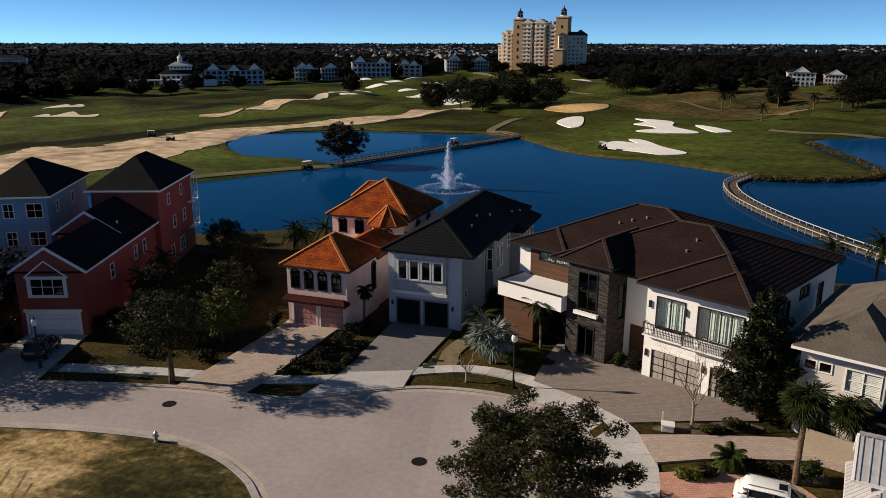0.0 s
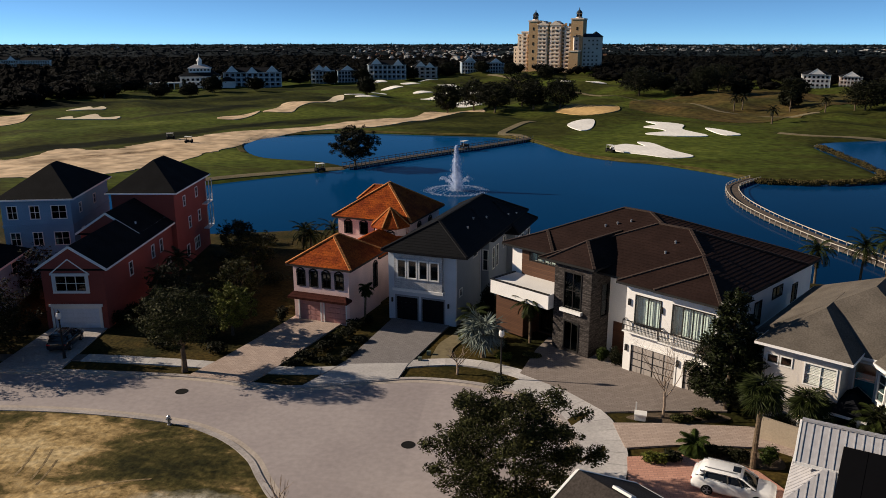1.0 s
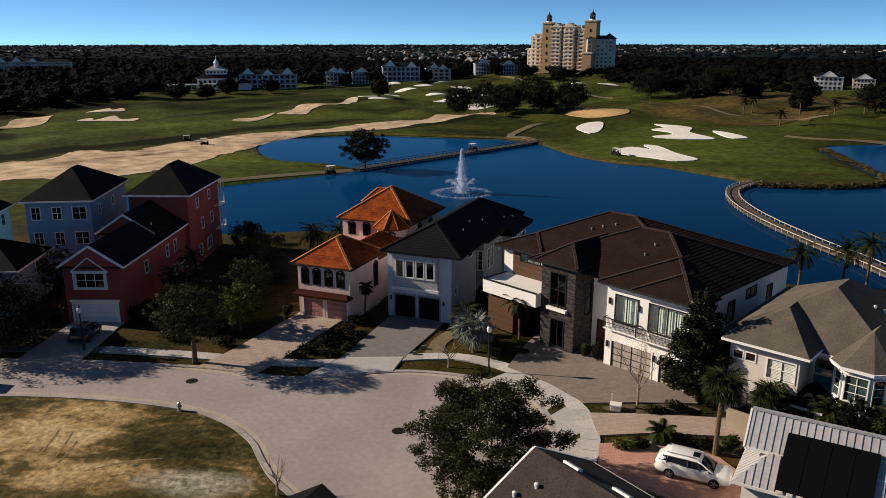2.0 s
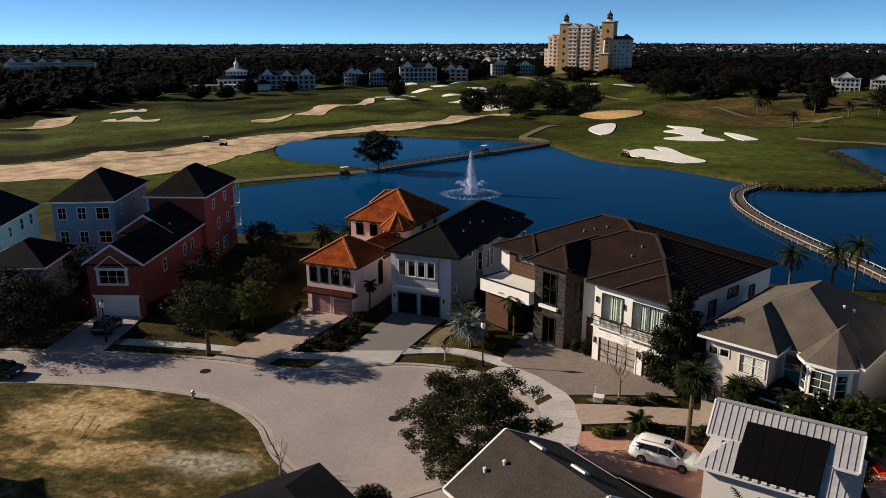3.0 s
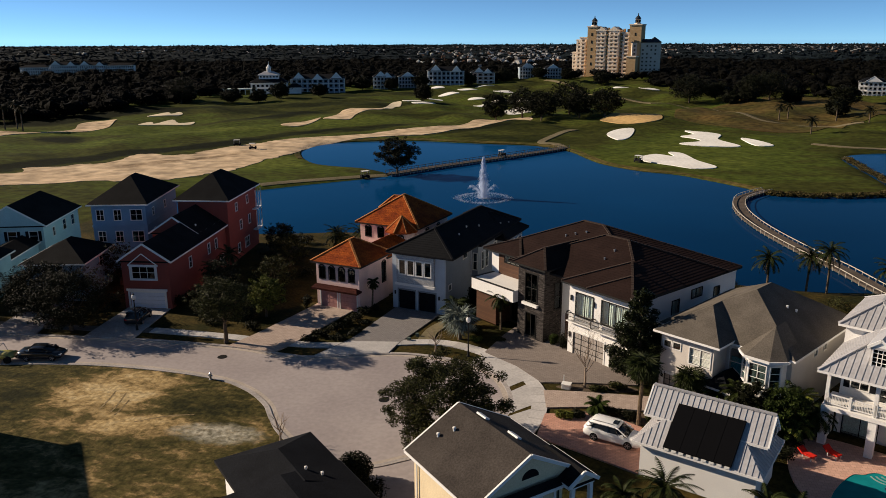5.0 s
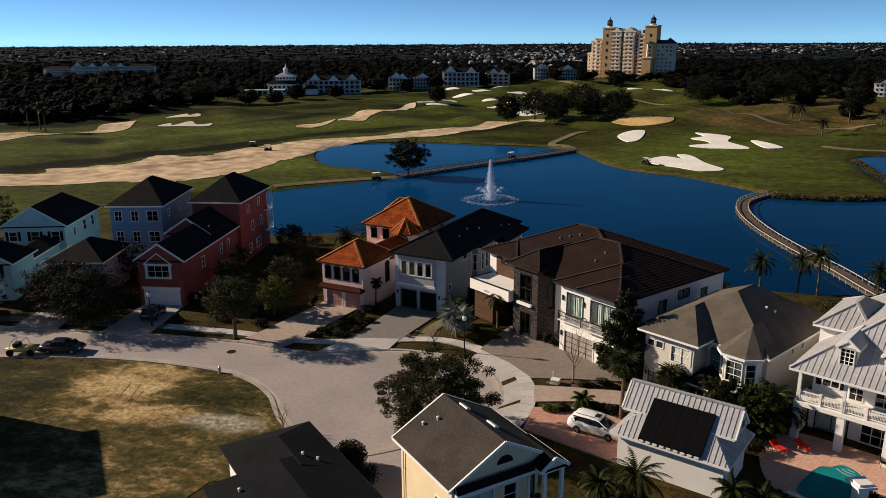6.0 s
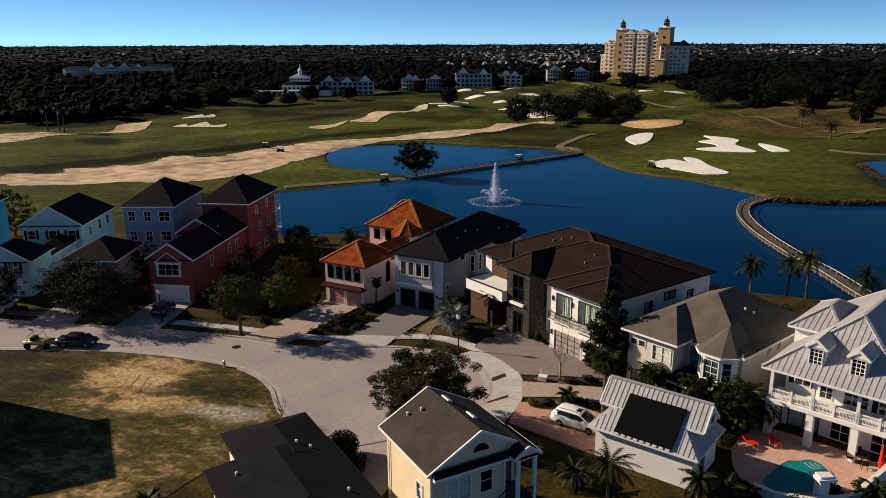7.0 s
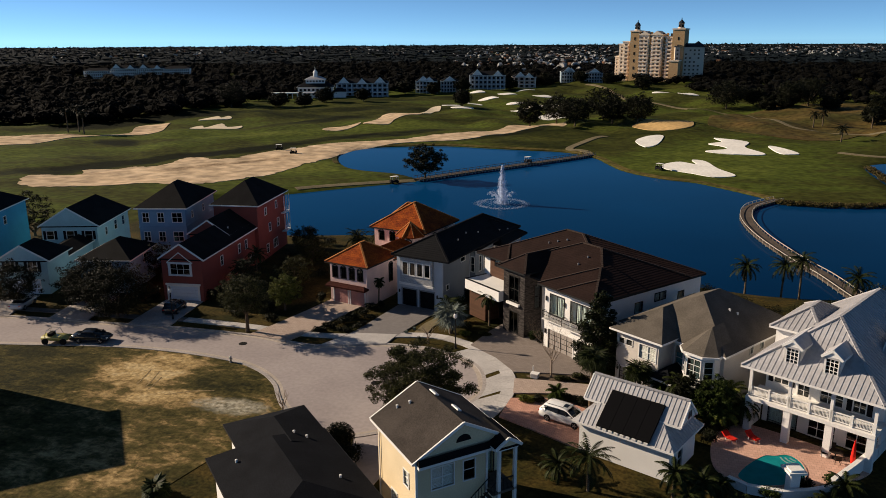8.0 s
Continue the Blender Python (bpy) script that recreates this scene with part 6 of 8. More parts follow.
# street trees and garden trees
broad_tree("oak_tree", "dark spreading evergreen oak beside the cul-de-sac", -2.4, 43.4, 7.9, 4.9, "leaf_olive", 11, 46000, 0.10, 1.6, (-0.6, 1.5), 0.02, 0.8, 70)
bpy.context.view_layer.update()
broad_tree("street_tree", "dark leafy street tree on the grass verge", -31.7, 62.3, 8.0, 3.5, "leaf_olive", 12, 12000, 0.11, 2.4, low=0.3, lumps=70)
broad_tree("street_tree", "dark leafy street tree on the grass verge", -51.4, 62.2, 7.6, 5.0, "leaf_oak", 13, 18000, 0.125, 1.6, low=0.06, lumps=80)
broad_tree("street_tree", "dark leafy tree on the lawn between drives", -58.5, 65.5, 7.0, 4.2, "leaf_oak", 24, 16000, 0.125, 1.4, low=0.05, lumps=70)
broad_tree("street_tree", "dark leafy street tree before the teal house", -68, 62.0, 7.0, 3.6, "leaf_oak", 14, 12000, 0.12, 1.6, low=0.1, lumps=60)
broad_tree("street_tree", "dark leafy street tree beside the street", -84, 62.0, 8, 4, "leaf_oak", 15, 4000, 0.14, 2.0, low=0.2)
broad_tree("garden_tree", "yellow green garden tree between houses", -30.8, 71.0, 5.4, 2.4, "leaf_lime", 16, 6500, 0.13, 1.6, low=0.15)
broad_tree("garden_tree", "dark garden tree beside the salmon house", -38.5, 74.5, 6.2, 2.6, "leaf_oak", 17, 4500, 0.13, 1.8, low=0.1)
broad_tree("garden_tree", "dark garden tree between houses", -33.8, 80.5, 5.0, 2.8, "leaf_olive", 18, 4500, 0.13, 1.5, low=0.05)
broad_tree("garden_tree", "dark garden tree beside the tower", -41.2, 99.5, 5.0, 2.9, "leaf_oak", 19, 4000, 0.14, 1.0, low=0.02)
broad_tree("garden_tree", "dark garden tree near the lake", -36.5, 92.0, 5.5, 3.0, "leaf_olive", 20, 4000, 0.14, 1.0, low=0.05)
broad_tree("conifer", "dark conical evergreen tree behind the houses", -97.5, 97.0, 9.5, 3.6, "leaf_oak", 21, 5000, 0.16, 0.8, low=0.02)
broad_tree("garden_tree", "dark tree between the blue and salmon houses", -56.2, 79, 6.5, 2.8, "leaf_oak", 22, 3000, 0.14, 1.2, low=0.05)
broad_tree("garden_tree", "dark tree between the blue and salmon houses", -54.4, 100, 8.5, 3.0, "leaf_olive", 23, 3000, 0.14, 1.2, low=0.05)


def cone_tree(name, label, x, y, height, radius, material, seed, leaves):
    """An upright evergreen with a tapering uneven crown."""
    rng = random.Random(seed)
    ob = thing(name, pose(x, y, ground_z(x, y) - 0.05), label, "tree")
    bm = bmesh.new()
    tube(bm, [(0, 0, 0), (0.05, 0, height * 0.5), (0, 0.05, height * 0.92)], [0.2, 0.13, 0.03], 8)
    part("trunk", bm, M["bark"], ob)
    clumps = []
    for i in range(46):
        t = i / 45
        rr = radius * (1 - 0.8 * t) * rng.uniform(0.5, 0.95)
        a = i * 2.399963
        s = radius * rng.uniform(0.22, 0.4) * (1 - 0.5 * t)
        clumps.append(((rr * math.cos(a), rr * math.sin(a), height * (0.14 + 0.82 * t)), (s, s, s * 0.8)))
    cr = new("crown", leaves_mesh("crown", clumps, leaves, 0.15, M[material], seed))
    cr.parent = ob
    return ob


cone_tree("magnolia_tree", "tall dark glossy magnolia tree beside the white house", 13.15, 59.2, 10.0, 3.3, "leaf_magnolia", 31, 15000)


def bare_tree(x, y, height, seed, label):
    rng = random.Random(seed)
    ob = thing("bare_tree", pose(x, y, ground_z(x, y) - 0.05), label, "tree")
    bm = bmesh.new()
    ends = []
    tube(bm, [(0, 0, 0), (0.05, 0, height * 0.15), (0, 0.05, height * 0.3)], [0.12, 0.1, 0.085], 8)
    for k in range(7):
        a = 2 * math.pi * k / 7 + rng.uniform(-0.3, 0.3)
        limb(bm, (0, 0.05, height * (0.22 + 0.03 * k)), (math.cos(a), math.sin(a), 1.1), height * 0.3, 0.045, 4 if height > 5 else 1, rng, ends, 3, 0.4, 0.5)
    part("branching", bm, M["bark_pale"], ob)
    return ob


bare_tree(8.2, 57.4, 7.2, 41, "pale leafless young tree in a mulch bed")
bare_tree(-8.0, 64.4, 3.4, 43, "slender leafless sapling on the verge")
bare_tree(-16.6, 42.6, 3.6, 45, "slender leafless sapling at the kerb")

palm("cabbage_palm", "cabbage palm with ringed trunk beside the red drive", 13.0, 51.0, 5.7, 1.9, 51, 40, fan=True, skirt=8, thick=0.15, width=0.2)
palm("cabbage_palm", "round headed cabbage palm before the beige house", 17.6, 54.5, 3.3, 1.9, 52, 38, fan=True, thick=0.2, width=0.2)
palm("silver_palm", "tall silver blue spiky palm in a garden bed", -6.0, 68.2, 2.6, 2.7, 53, 26, "leaf_silver", fan=True, thick=0.2, width=0.3, droop=0.9)
palm("garden_palm", "dark feathery palm beside the grey wall", -7.2, 70.6, 3.2, 2.0, 58, 24, "leaf_palm", thick=0.12)
palm("garden_palm", "small feathery palm beside the entry", -1.8, 71.8, 3.9, 2.0, 54, 20, thick=0.11)
palm("garden_palm", "slim palm beside the pink stucco wall", -18.5, 75.4, 3.9, 0.9, 55, 16, thick=0.1, skirt=4)
for i, (px, py, th_) in enumerate(((21.2, 53.2, 2.8), (23.7, 54.6, 1.6), (26.1, 52.6, 2.8), (27.2, 51.2, 2.4), (19.6, 54.4, 1.8), (25.2, 50.4, 1.6), (24.4, 52.0, 2.0))):
    palm("garden_palm", "green feathery palm clump before the houses", px, py, th_, 2.0, 60 + i, 26, ("leaf_palm", "leaf_green", "leaf_lime")[i % 3], thick=0.1)
for i, (px, py, th_) in enumerate(((31.6, 94.6, 4.2), (36.5, 94.2, 4.8), (38.6, 92.6, 5.6), (45.5, 91.0, 4.0))):
    palm("queen_palm", "tall palm with drooping fronds at the lake shore", px, py, th_, 2.8, 70 + i, 26, "leaf_palm", skirt=5, thick=0.12, width=0.6)
for i, (px, py, th_) in enumerate(((14.1, 36.5, 3.0), (20.8, 37.4, 2.2), (23.0, 38.0, 1.4), (24.6, 38.8, 0.8), (26.0, 37.2, 0.5), (31.4, 38.2, 0.5), (32.6, 39.0, 0.5), (11.6, 38.0, 1.2), (21.8, 36.0, 1.2), (34.2, 41.0, 1.0))):
    palm("garden_palm", "dark feathery palm beside the pool wall", px, py, th_, (2.7 if i == 0 else 1.9) if th_ > 0.9 else 1.35, 80 + i, 34 if i == 0 else 26, "leaf_palm", thick=0.1, width=0.45)
broad_tree("garden_tree", "dense dark green tree between garage and mansion", 24.4, 50.4, 5.2, 2.0, "leaf_green", 181, 10000, 0.12, 1.0, low=0.05, lumps=50)
broad_tree("garden_tree", "dense dark green tree between garage and mansion", 22.2, 51.6, 5.0, 1.8, "leaf_oak", 182, 7500, 0.12, 0.8, low=0.05, lumps=40)
palm("fan_palm", "low fan palm on dry grass", -20.0, 27.1, 0.9, 1.5, 91, 22, "leaf_palm", fan=True, thick=0.2)
palm("garden_palm", "spiky low palm in a planting bed", 9.5, 52.4, 0.7, 1.35, 92, 30, "leaf_green", thick=0.12)
for i, (px, py) in enumerate(((-33.6, 104), (-31.5, 101), (-29.6, 105))):
    palm("garden_palm", "bushy palm behind the pink stucco house", px, py, 2.4, 2.8, 95 + i, 22, "leaf_palm", thick=0.13)
palm("garden_palm", "palm against the salmon side wall", -42.6, 84.5, 3.6, 2.4, 99, 22, "leaf_palm", thick=0.13)
palm("garden_palm", "palm against the salmon side wall", -42.0, 79.5, 3.0, 2.2, 100, 22, "leaf_palm", thick=0.13)
palm("garden_palm", "small palm behind the white house", 4.6, 93.0, 4.0, 1.6, 102, 18, "leaf_palm", thick=0.12)

# hedges and shrubs
k = 200
for hx, hy, rx_, ry_, hh in ((-22.4, 64.6, 1.4, 1.0, 0.8), (-21.6, 66.5, 1.5, 1.1, 0.9), (-20.9, 68.4, 1.5, 1.1, 1.0), (-20.2, 70.2, 1.5, 1.1, 1.1), (-19.5, 72.0, 1.3, 1.1, 1.0), (-19.2, 74.2, 1.2, 1.0, 1.1), (-19.4, 65.6, 1.3, 1.0, 0.7),
                         (-18.2, 67.5, 1.2, 1.2, 0.7), (-17.8, 70.6, 1.1, 1.0, 0.8), (-27.2, 75.2, 0.9, 0.9, 1.6), (-17.9, 75.6, 0.7, 0.7, 1.1), (-30.5, 66.4, 1.6, 1.3, 1.2), (-32.5, 69.6, 1.8, 1.5, 1.6), (-35.5, 71.6, 1.9, 1.6, 1.8),
                         (-36.4, 67.2, 1.8, 1.2, 1.1), (-43.0, 72.4, 1.2, 1.2, 1.6), (-43.0, 75.2, 1.2, 1.2, 1.5), (-50.9, 69.8, 0.9, 0.9, 1.3), (-57.5, 66.4, 2.0, 1.0, 1.2), (-62, 66.5, 2.0, 1.0, 1.4), (-37.5, 85, 2, 2, 1.8), (-32, 87, 2, 2, 1.6),
                         (-36, 96.5, 2, 2, 1.8), (-39, 105, 2.2, 1.6, 1.6), (-45.0, 109.5, 2, 1.5, 2.4), (-40.5, 93, 1.8, 1.8, 2.2), (-33, 76, 1.8, 1.6, 1.6)):
    k += 1
    shrub("hedge", "dark clipped hedge in a garden bed", hx, hy, rx_, ry_, hh, "leaf_oak", k, 650, 0.13)
for hx, hy, rx_, ry_, hh, mt in ((6.6, 50.9, 0.8, 0.7, 0.9, "leaf_lime"), (7.8, 51.3, 0.9, 0.7, 0.8, "leaf_oak"), (10.6, 52.3, 1.0, 0.8, 0.9, "leaf_oak"), (12.0, 51.9, 1.0, 0.8, 0.9, "leaf_oak"), (14.2, 51.6, 1.1, 0.9, 1.3, "leaf_green"),
                             (9.4, 57.0, 1.2, 0.8, 0.7, "leaf_olive"), (11.4, 57.6, 1.2, 0.8, 0.7, "leaf_olive"), (5.6, 66.8, 0.8, 0.8, 1.8, "leaf_oak"), (4.6, 68.0, 0.8, 0.8, 1.5, "leaf_green"), (3.6, 69.2, 0.8, 0.8, 1.2, "leaf_oak"),
                             (-4.8, 70.2, 1.2, 0.9, 1.0, "leaf_olive"), (-7.6, 71.4, 1.0, 0.8, 1.1, "leaf_lime"), (-5.6, 72.6, 1.1, 1.0, 1.8, "leaf_green"), (-7.0, 76.2, 1.0, 1.0, 2.6, "leaf_green"), (-6.2, 79.0, 1.0, 1.2, 3.4, "leaf_oak"),
                             (-4.2, 67.6, 1.0, 0.8, 0.7, "leaf_lime"), (-1.6, 68.2, 0.9, 0.7, 0.6, "leaf_olive"), (-6.6, 36.2, 1.3, 1.3, 2.0, "leaf_oak"), (16.6, 56.6, 1.2, 0.9, 1.4, "leaf_oak"),
                             (23.0, 52.0, 1.2, 0.9, 1.6, "leaf_green"), (24.8, 49.4, 1.4, 1.2, 1.5, "leaf_oak"), (24.0, 47.0, 1.2, 1.2, 1.3, "leaf_oak"), (28.5, 39.2, 1.2, 0.9, 1.0, "leaf_green"), (31.0, 41.4, 1.2, 0.9, 1.0, "leaf_oak"),
                             (33.6, 43.0, 1.0, 0.8, 1.0, "leaf_green"), (38, 84, 3, 2, 2.4, "leaf_olive"), (42.5, 85.5, 3, 2, 2.6, "leaf_green"), (46, 88, 3, 2.4, 3.0, "leaf_oak"), (34.0, 83.5, 2.4, 2, 2.0, "leaf_oak"),
                             (48.5, 93.5, 3, 2, 3.2, "leaf_olive"), (52, 90, 3, 3, 4.2, "leaf_olive"), (29.5, 86.0, 2.4, 2, 2.0, "leaf_oak"), (26, 90, 2.4, 2, 1.8, "leaf_oak"), (55, 96, 3, 3, 4.0, "leaf_reed")):
    k += 1
    shrub("bush", "leafy garden bush in a planting bed" if mt != "leaf_lime" else "yellow green bush in a planting bed", hx, hy, rx_, ry_, hh, mt, k, 3800 if hh > 2.9 and hx < 0 else 1000, 0.11, 14 if hh > 2.9 and hx < 0 else 7)
for cx_, cy_, rx_, ry_ in ((8.3, 57.3, 2.8, 0.9), (11.3, 57.9, 2.0, 0.9)):
    drape("mulch_bed", spline([(cx_ - rx_, cy_), (cx_, cy_ - ry_), (cx_ + rx_, cy_), (cx_, cy_ + ry_)], 6), 0.05, M["bark"], label="dark brown mulch bed under a tree", category="planting bed")
drape("planting_bed", spline([(5.6, 50.4), (8.5, 51.0), (12, 51.0), (15.0, 51.0), (14.8, 52.8), (11.4, 53.3), (8.4, 52.6), (5.8, 51.6)], 4), 0.06, M["bark"], label="dark mulched planting bed beside the drive", category="planting bed")

ball = new("round_bush", leaves_mesh("round_bush", [((0, 0, 1.3), (1.45, 1.45, 1.3))], 7000, 0.09, M["leaf_oak"], 77))
ball.matrix_world = pose(-8.6, 38.3, 0.0)
tagged(ball, "dense round clipped dark bush beside the charcoal roof", "shrub")

# reeds along the far shore
rng_ = np.random.default_rng(5)
cl = []
for x_, y_ in spline([(47, 174), (54, 172.6), (64, 174), (73, 177.5), (77.5, 186), (79, 206), (79.4, 222), (80, 234)], 8, False):
    cl.append(((x_ + rng_.uniform(-0.5, 0.5), y_ + rng_.uniform(-0.6, 0.6), WATER + 0.55), (1.3, 1.1, 0.75)))
tagged(new("reeds", leaves_mesh("reeds", cl, 15000, 0.2, M["leaf_reed"], 7)), "dry brown reeds along the lake shore", "reeds", kind="stuff")

# trees on the golf course
broad_tree("lake_oak", "large dark oak on the lake bank", -44.6, 183.5, 11.0, 5.6, "leaf_oak", 121, 14000, 0.20, 2.4, low=0.2)
k = 130
for tx, ty, hh, sp in ((-37, 318, 12, 6.5), (-28, 340, 14, 8.5), (-18, 326, 13, 8), (-7, 346, 15, 9), (9, 328, 13, 8), (-2, 332, 12, 7), (52, 413, 15, 10), (92, 416, 15, 11), (82, 404, 12, 8), (-86, 390, 10, 5), (108, 352, 9, 5),
                       (118, 380, 10, 7), (66, 420, 9, 7), (-214, 366, 15, 9), (-170, 395, 8, 6), (-150, 405, 7, 5), (70, 398, 6, 5), (78, 396, 6, 5), (100, 402, 6, 5), (-188, 372, 7, 6), (-176, 380, 6, 5), (130, 330, 12, 9), (150, 345, 14, 10), (-143, 462, 8, 6), (-126, 470, 7, 5), (-110, 484, 8, 6), (-84, 512, 9, 7), (-62, 540, 9, 7), (-39, 556, 8, 6), (-18, 560, 8, 6), (6, 548, 9, 7)):
    k += 1
    broad_tree("golf_tree", "dark round topped tree on the golf course", tx, ty, hh, sp, "leaf_oak", k, 5200, 0.40, 2.5, low=0.08, dense=1.25)
for i, (tx, ty, th_) in enumerate(((84, 294, 5), (106, 345, 7), (83, 345, 6), (87, 347, 6), (112, 322, 5), (126, 330, 6), (-226, 253, 9), (-222, 255, 10), (-217, 252, 9))):
    palm("golf_palm", "distant palm on the golf course", tx, ty, th_, 3.2, 160 + i, 18, "leaf_oak", thick=0.22, width=1.0)


# ---- far woods, one joined mass each ----
def woods(name, label, spots, seed, material="forest", leaves=80, leaf=0.15):
    """Many uneven crowns with ragged leaves, joined into one mass: (x, y, ground, radius, height)."""
    rng = np.random.default_rng(seed)
    bm = bmesh.new()
    bmesh.ops.create_icosphere(bm, subdivisions=2 if leaves > 20 else 1, radius=1)
    bv = np.array([v.co[:] for v in bm.verts])
    bf = [[v.index for v in f.verts] for f in bm.faces]
    bm.free()
    V, F, n = [], [], 0
    for x, y, z, r, hh in spots:
        sc = np.array([r * rng.uniform(0.8, 1.2), r * rng.uniform(0.8, 1.2), hh * 0.5])
        at = np.array([x, y, z + hh * 0.5])
        w = bv * (0.74 + 0.36 * rng.random(len(bv)))[:, None]
        w[w[:, 2] < -0.3, :2] *= 0.6
        V.append(w * sc * 0.8 + at)
        F += [[a + n for a in f] for f in bf]
        n += len(bv)
        if leaves:
            d = rng.normal(size=(leaves, 3))
            d[:, 2] = np.abs(d[:, 2]) - 0.35
            d /= np.linalg.norm(d, axis=1)[:, None]
            p = d * (0.75 + 0.4 * rng.random(leaves))[:, None] * sc + at
            a = rng.normal(size=(leaves, 3))
            a /= np.linalg.norm(a, axis=1)[:, None]
            b = np.cross(a, d)
            s = r * leaf * (0.5 + rng.random(leaves))[:, None]
            V.append(np.stack([p - a * s, p - b * s * 0.6, p + a * s, p + b * s * 0.6], 1).reshape(-1, 3))
            F += [[n + 4 * q, n + 4 * q + 1, n + 4 * q + 2, n + 4 * q + 3] for q in range(leaves)]
            n += 4 * leaves
    me = bpy.data.meshes.new(name)
    me.from_pydata(np.concatenate(V).tolist(), [], F)
    me.materials.append(M[material])
    return tagged(new(name, me), label, "woods", kind="stuff")


def wood_edge(x):
    """How far off the woods begin, by the place across the view."""
    pts = [(-3000, 240), (-700, 250), (-400, 255), (-265, 262), (-245, 275), (-222, 294), (-217, 335), (-213, 385), (-160, 470), (-110, 510), (-60, 575), (-20, 585), (30, 560), (55, 455), (110, 440), (160, 400), (240, 350), (500, 350), (3000, 350)]
    for (a, b), (c, d) in zip(pts, pts[1:]):
        if a <= x <= c:
            return b + (d - b) * (x - a) / (c - a)
    return 300


def far_ground(y):
    return ground_z(2000, y)


rng_ = np.random.default_rng(9)
CLEAR = [(-168, 452, 26), (-191, 432, 24), (-132, 476, 14), (-120, 487, 14), (-107, 497, 12), (-94, 506, 20), (-76, 532, 16), (-48, 566, 12), (-31, 568, 12), (152, 455, 16), (176, 470, 12), (-445, 600, 60)]
spots = []
while len(spots) < 5600:
    d_ = rng_.uniform(250, 980)
    a_ = rng_.uniform(-0.87, 0.72)
    x_, y_ = d_ * math.sin(a_), d_ * math.cos(a_)
    if y_ < wood_edge(x_) or any((x_ - cx) ** 2 + (y_ - cy) ** 2 < r * r for cx, cy, r in CLEAR):
        continue
    near_gap = [(cx, cy, r) for cx, cy, r in CLEAR if abs(x_ - cx) < r and cy - 45 < y_ < cy]
    if near_gap:
        continue
    r_ = rng_.uniform(3.5, 7.0)
    hh = rng_.uniform(5, 9.5) if abs(x_) > 60 or y_ > 600 else rng_.uniform(4, 8)
    spots.append((x_, y_, ground_z(x_, y_) - 0.5, r_, hh))
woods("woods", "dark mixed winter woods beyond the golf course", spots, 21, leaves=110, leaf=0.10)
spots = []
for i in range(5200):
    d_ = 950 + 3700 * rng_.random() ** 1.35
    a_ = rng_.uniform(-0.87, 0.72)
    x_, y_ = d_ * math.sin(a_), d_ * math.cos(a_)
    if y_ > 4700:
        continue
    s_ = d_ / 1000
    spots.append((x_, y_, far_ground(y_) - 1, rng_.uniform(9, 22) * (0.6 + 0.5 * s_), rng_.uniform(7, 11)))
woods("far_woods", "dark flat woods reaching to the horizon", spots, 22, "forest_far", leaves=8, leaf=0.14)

# ---- far buildings ----
M["hotel"] = mat("ochre hotel stucco", (0.52, 0.34, 0.18), 0.8, 0.08, 0.05, 0.5, 0.0)
M["slate"] = mat("blue grey slate", (0.035, 0.045, 0.06), 0.7, 0.2, 0.2, 1.0, 0.1)
M["hotel_pale"] = mat("pale hotel stucco", (0.90, 0.76, 0.60), 0.8, 0.08, 0.05, 0.5, 0.0)
# Hotel_pale scaled down: the right wing's shade is put into the colour.
M["hotel_shade"] = mat("shade-greyed beige hotel stucco", (0.66, 0.56, 0.46), 0.8, 0.08, 0.05, 0.5, 0.0)
M["hotel_glass"] = mat("brown shaded hotel windows", (0.10, 0.075, 0.055), 0.5, 0.2, 0.2, 1.0, 0.0)
M["condo"] = mat("pale blue grey siding", (0.27, 0.33, 0.38), 0.8, 0.1, 0.05, 0.5, 0.0)
M["condo_pink"] = mat("pale peach siding", (0.60, 0.45, 0.38), 0.8, 0.1, 0.05, 0.5, 0.0)


M["town_white"] = mat("weathered pale walls", (0.42, 0.41, 0.40), 0.9, 0.3, 0.02, 0.2, 0.0)
M["town_tan"] = mat("tan tile roofs", (0.20, 0.11, 0.07), 0.9, 0.3, 0.02, 0.2, 0.0)


def grid_windows(parent, x0, x1, z0, z1, y, cols, rows, w=0.55, h=0.5, mt="dark", proud=0.12):
    bm = bmesh.new()
    for i in range(cols):
        for j in range(rows):
            cx = x0 + (x1 - x0) * (i + 0.5) / cols
            cz = z0 + (z1 - z0) * (j + 0.5) / rows
            dx, dz = (x1 - x0) / cols * w / 2, (z1 - z0) / rows * h / 2
            box(bm, cx - dx, y - proud, cz - dz, cx + dx, y + 0.1, cz + dz)
    return tagged(part("window_grid", bm, M[mt], parent), "rows of dark windows and balconies", kind="stuff")


hz = 2.0
h = thing("hotel_tower", pose(13.5, 606, hz, 0, 0, -17), "tall cream resort hotel with twin domed towers", "hotel")


def hotel_block(x0, x1, y0, y1, top, mt="hotel", cols=3, rows=11, name="wing", base=0.0):
    bm = bmesh.new()
    box(bm, x0, y0, base, x1, y1, top)
    b = part(name, bm, M[mt], h)
    bm = bmesh.new()
    box(bm, x0 - 0.5, y0 - 0.5, top - 0.9, x1 + 0.5, y1 + 0.5, top - 0.1)
    part("cornice", bm, M["hotel_pale"], b)
    if cols:
        grid_windows(b, x0 + 0.6, x1 - 0.6, base + 3, top - 1.5, y0, cols, rows, 0.5, 0.5, "hotel_glass")
        for j in range(rows):
            zz = base + 3 + (top - 4.5 - base) * j / rows
            bm = bmesh.new()
            box(bm, x0 + 0.5, y0 - 1.0, zz, x1 - 0.5, y0, zz + 0.9)
            part("balcony", bm, M["hotel_pale"], b)
    return b


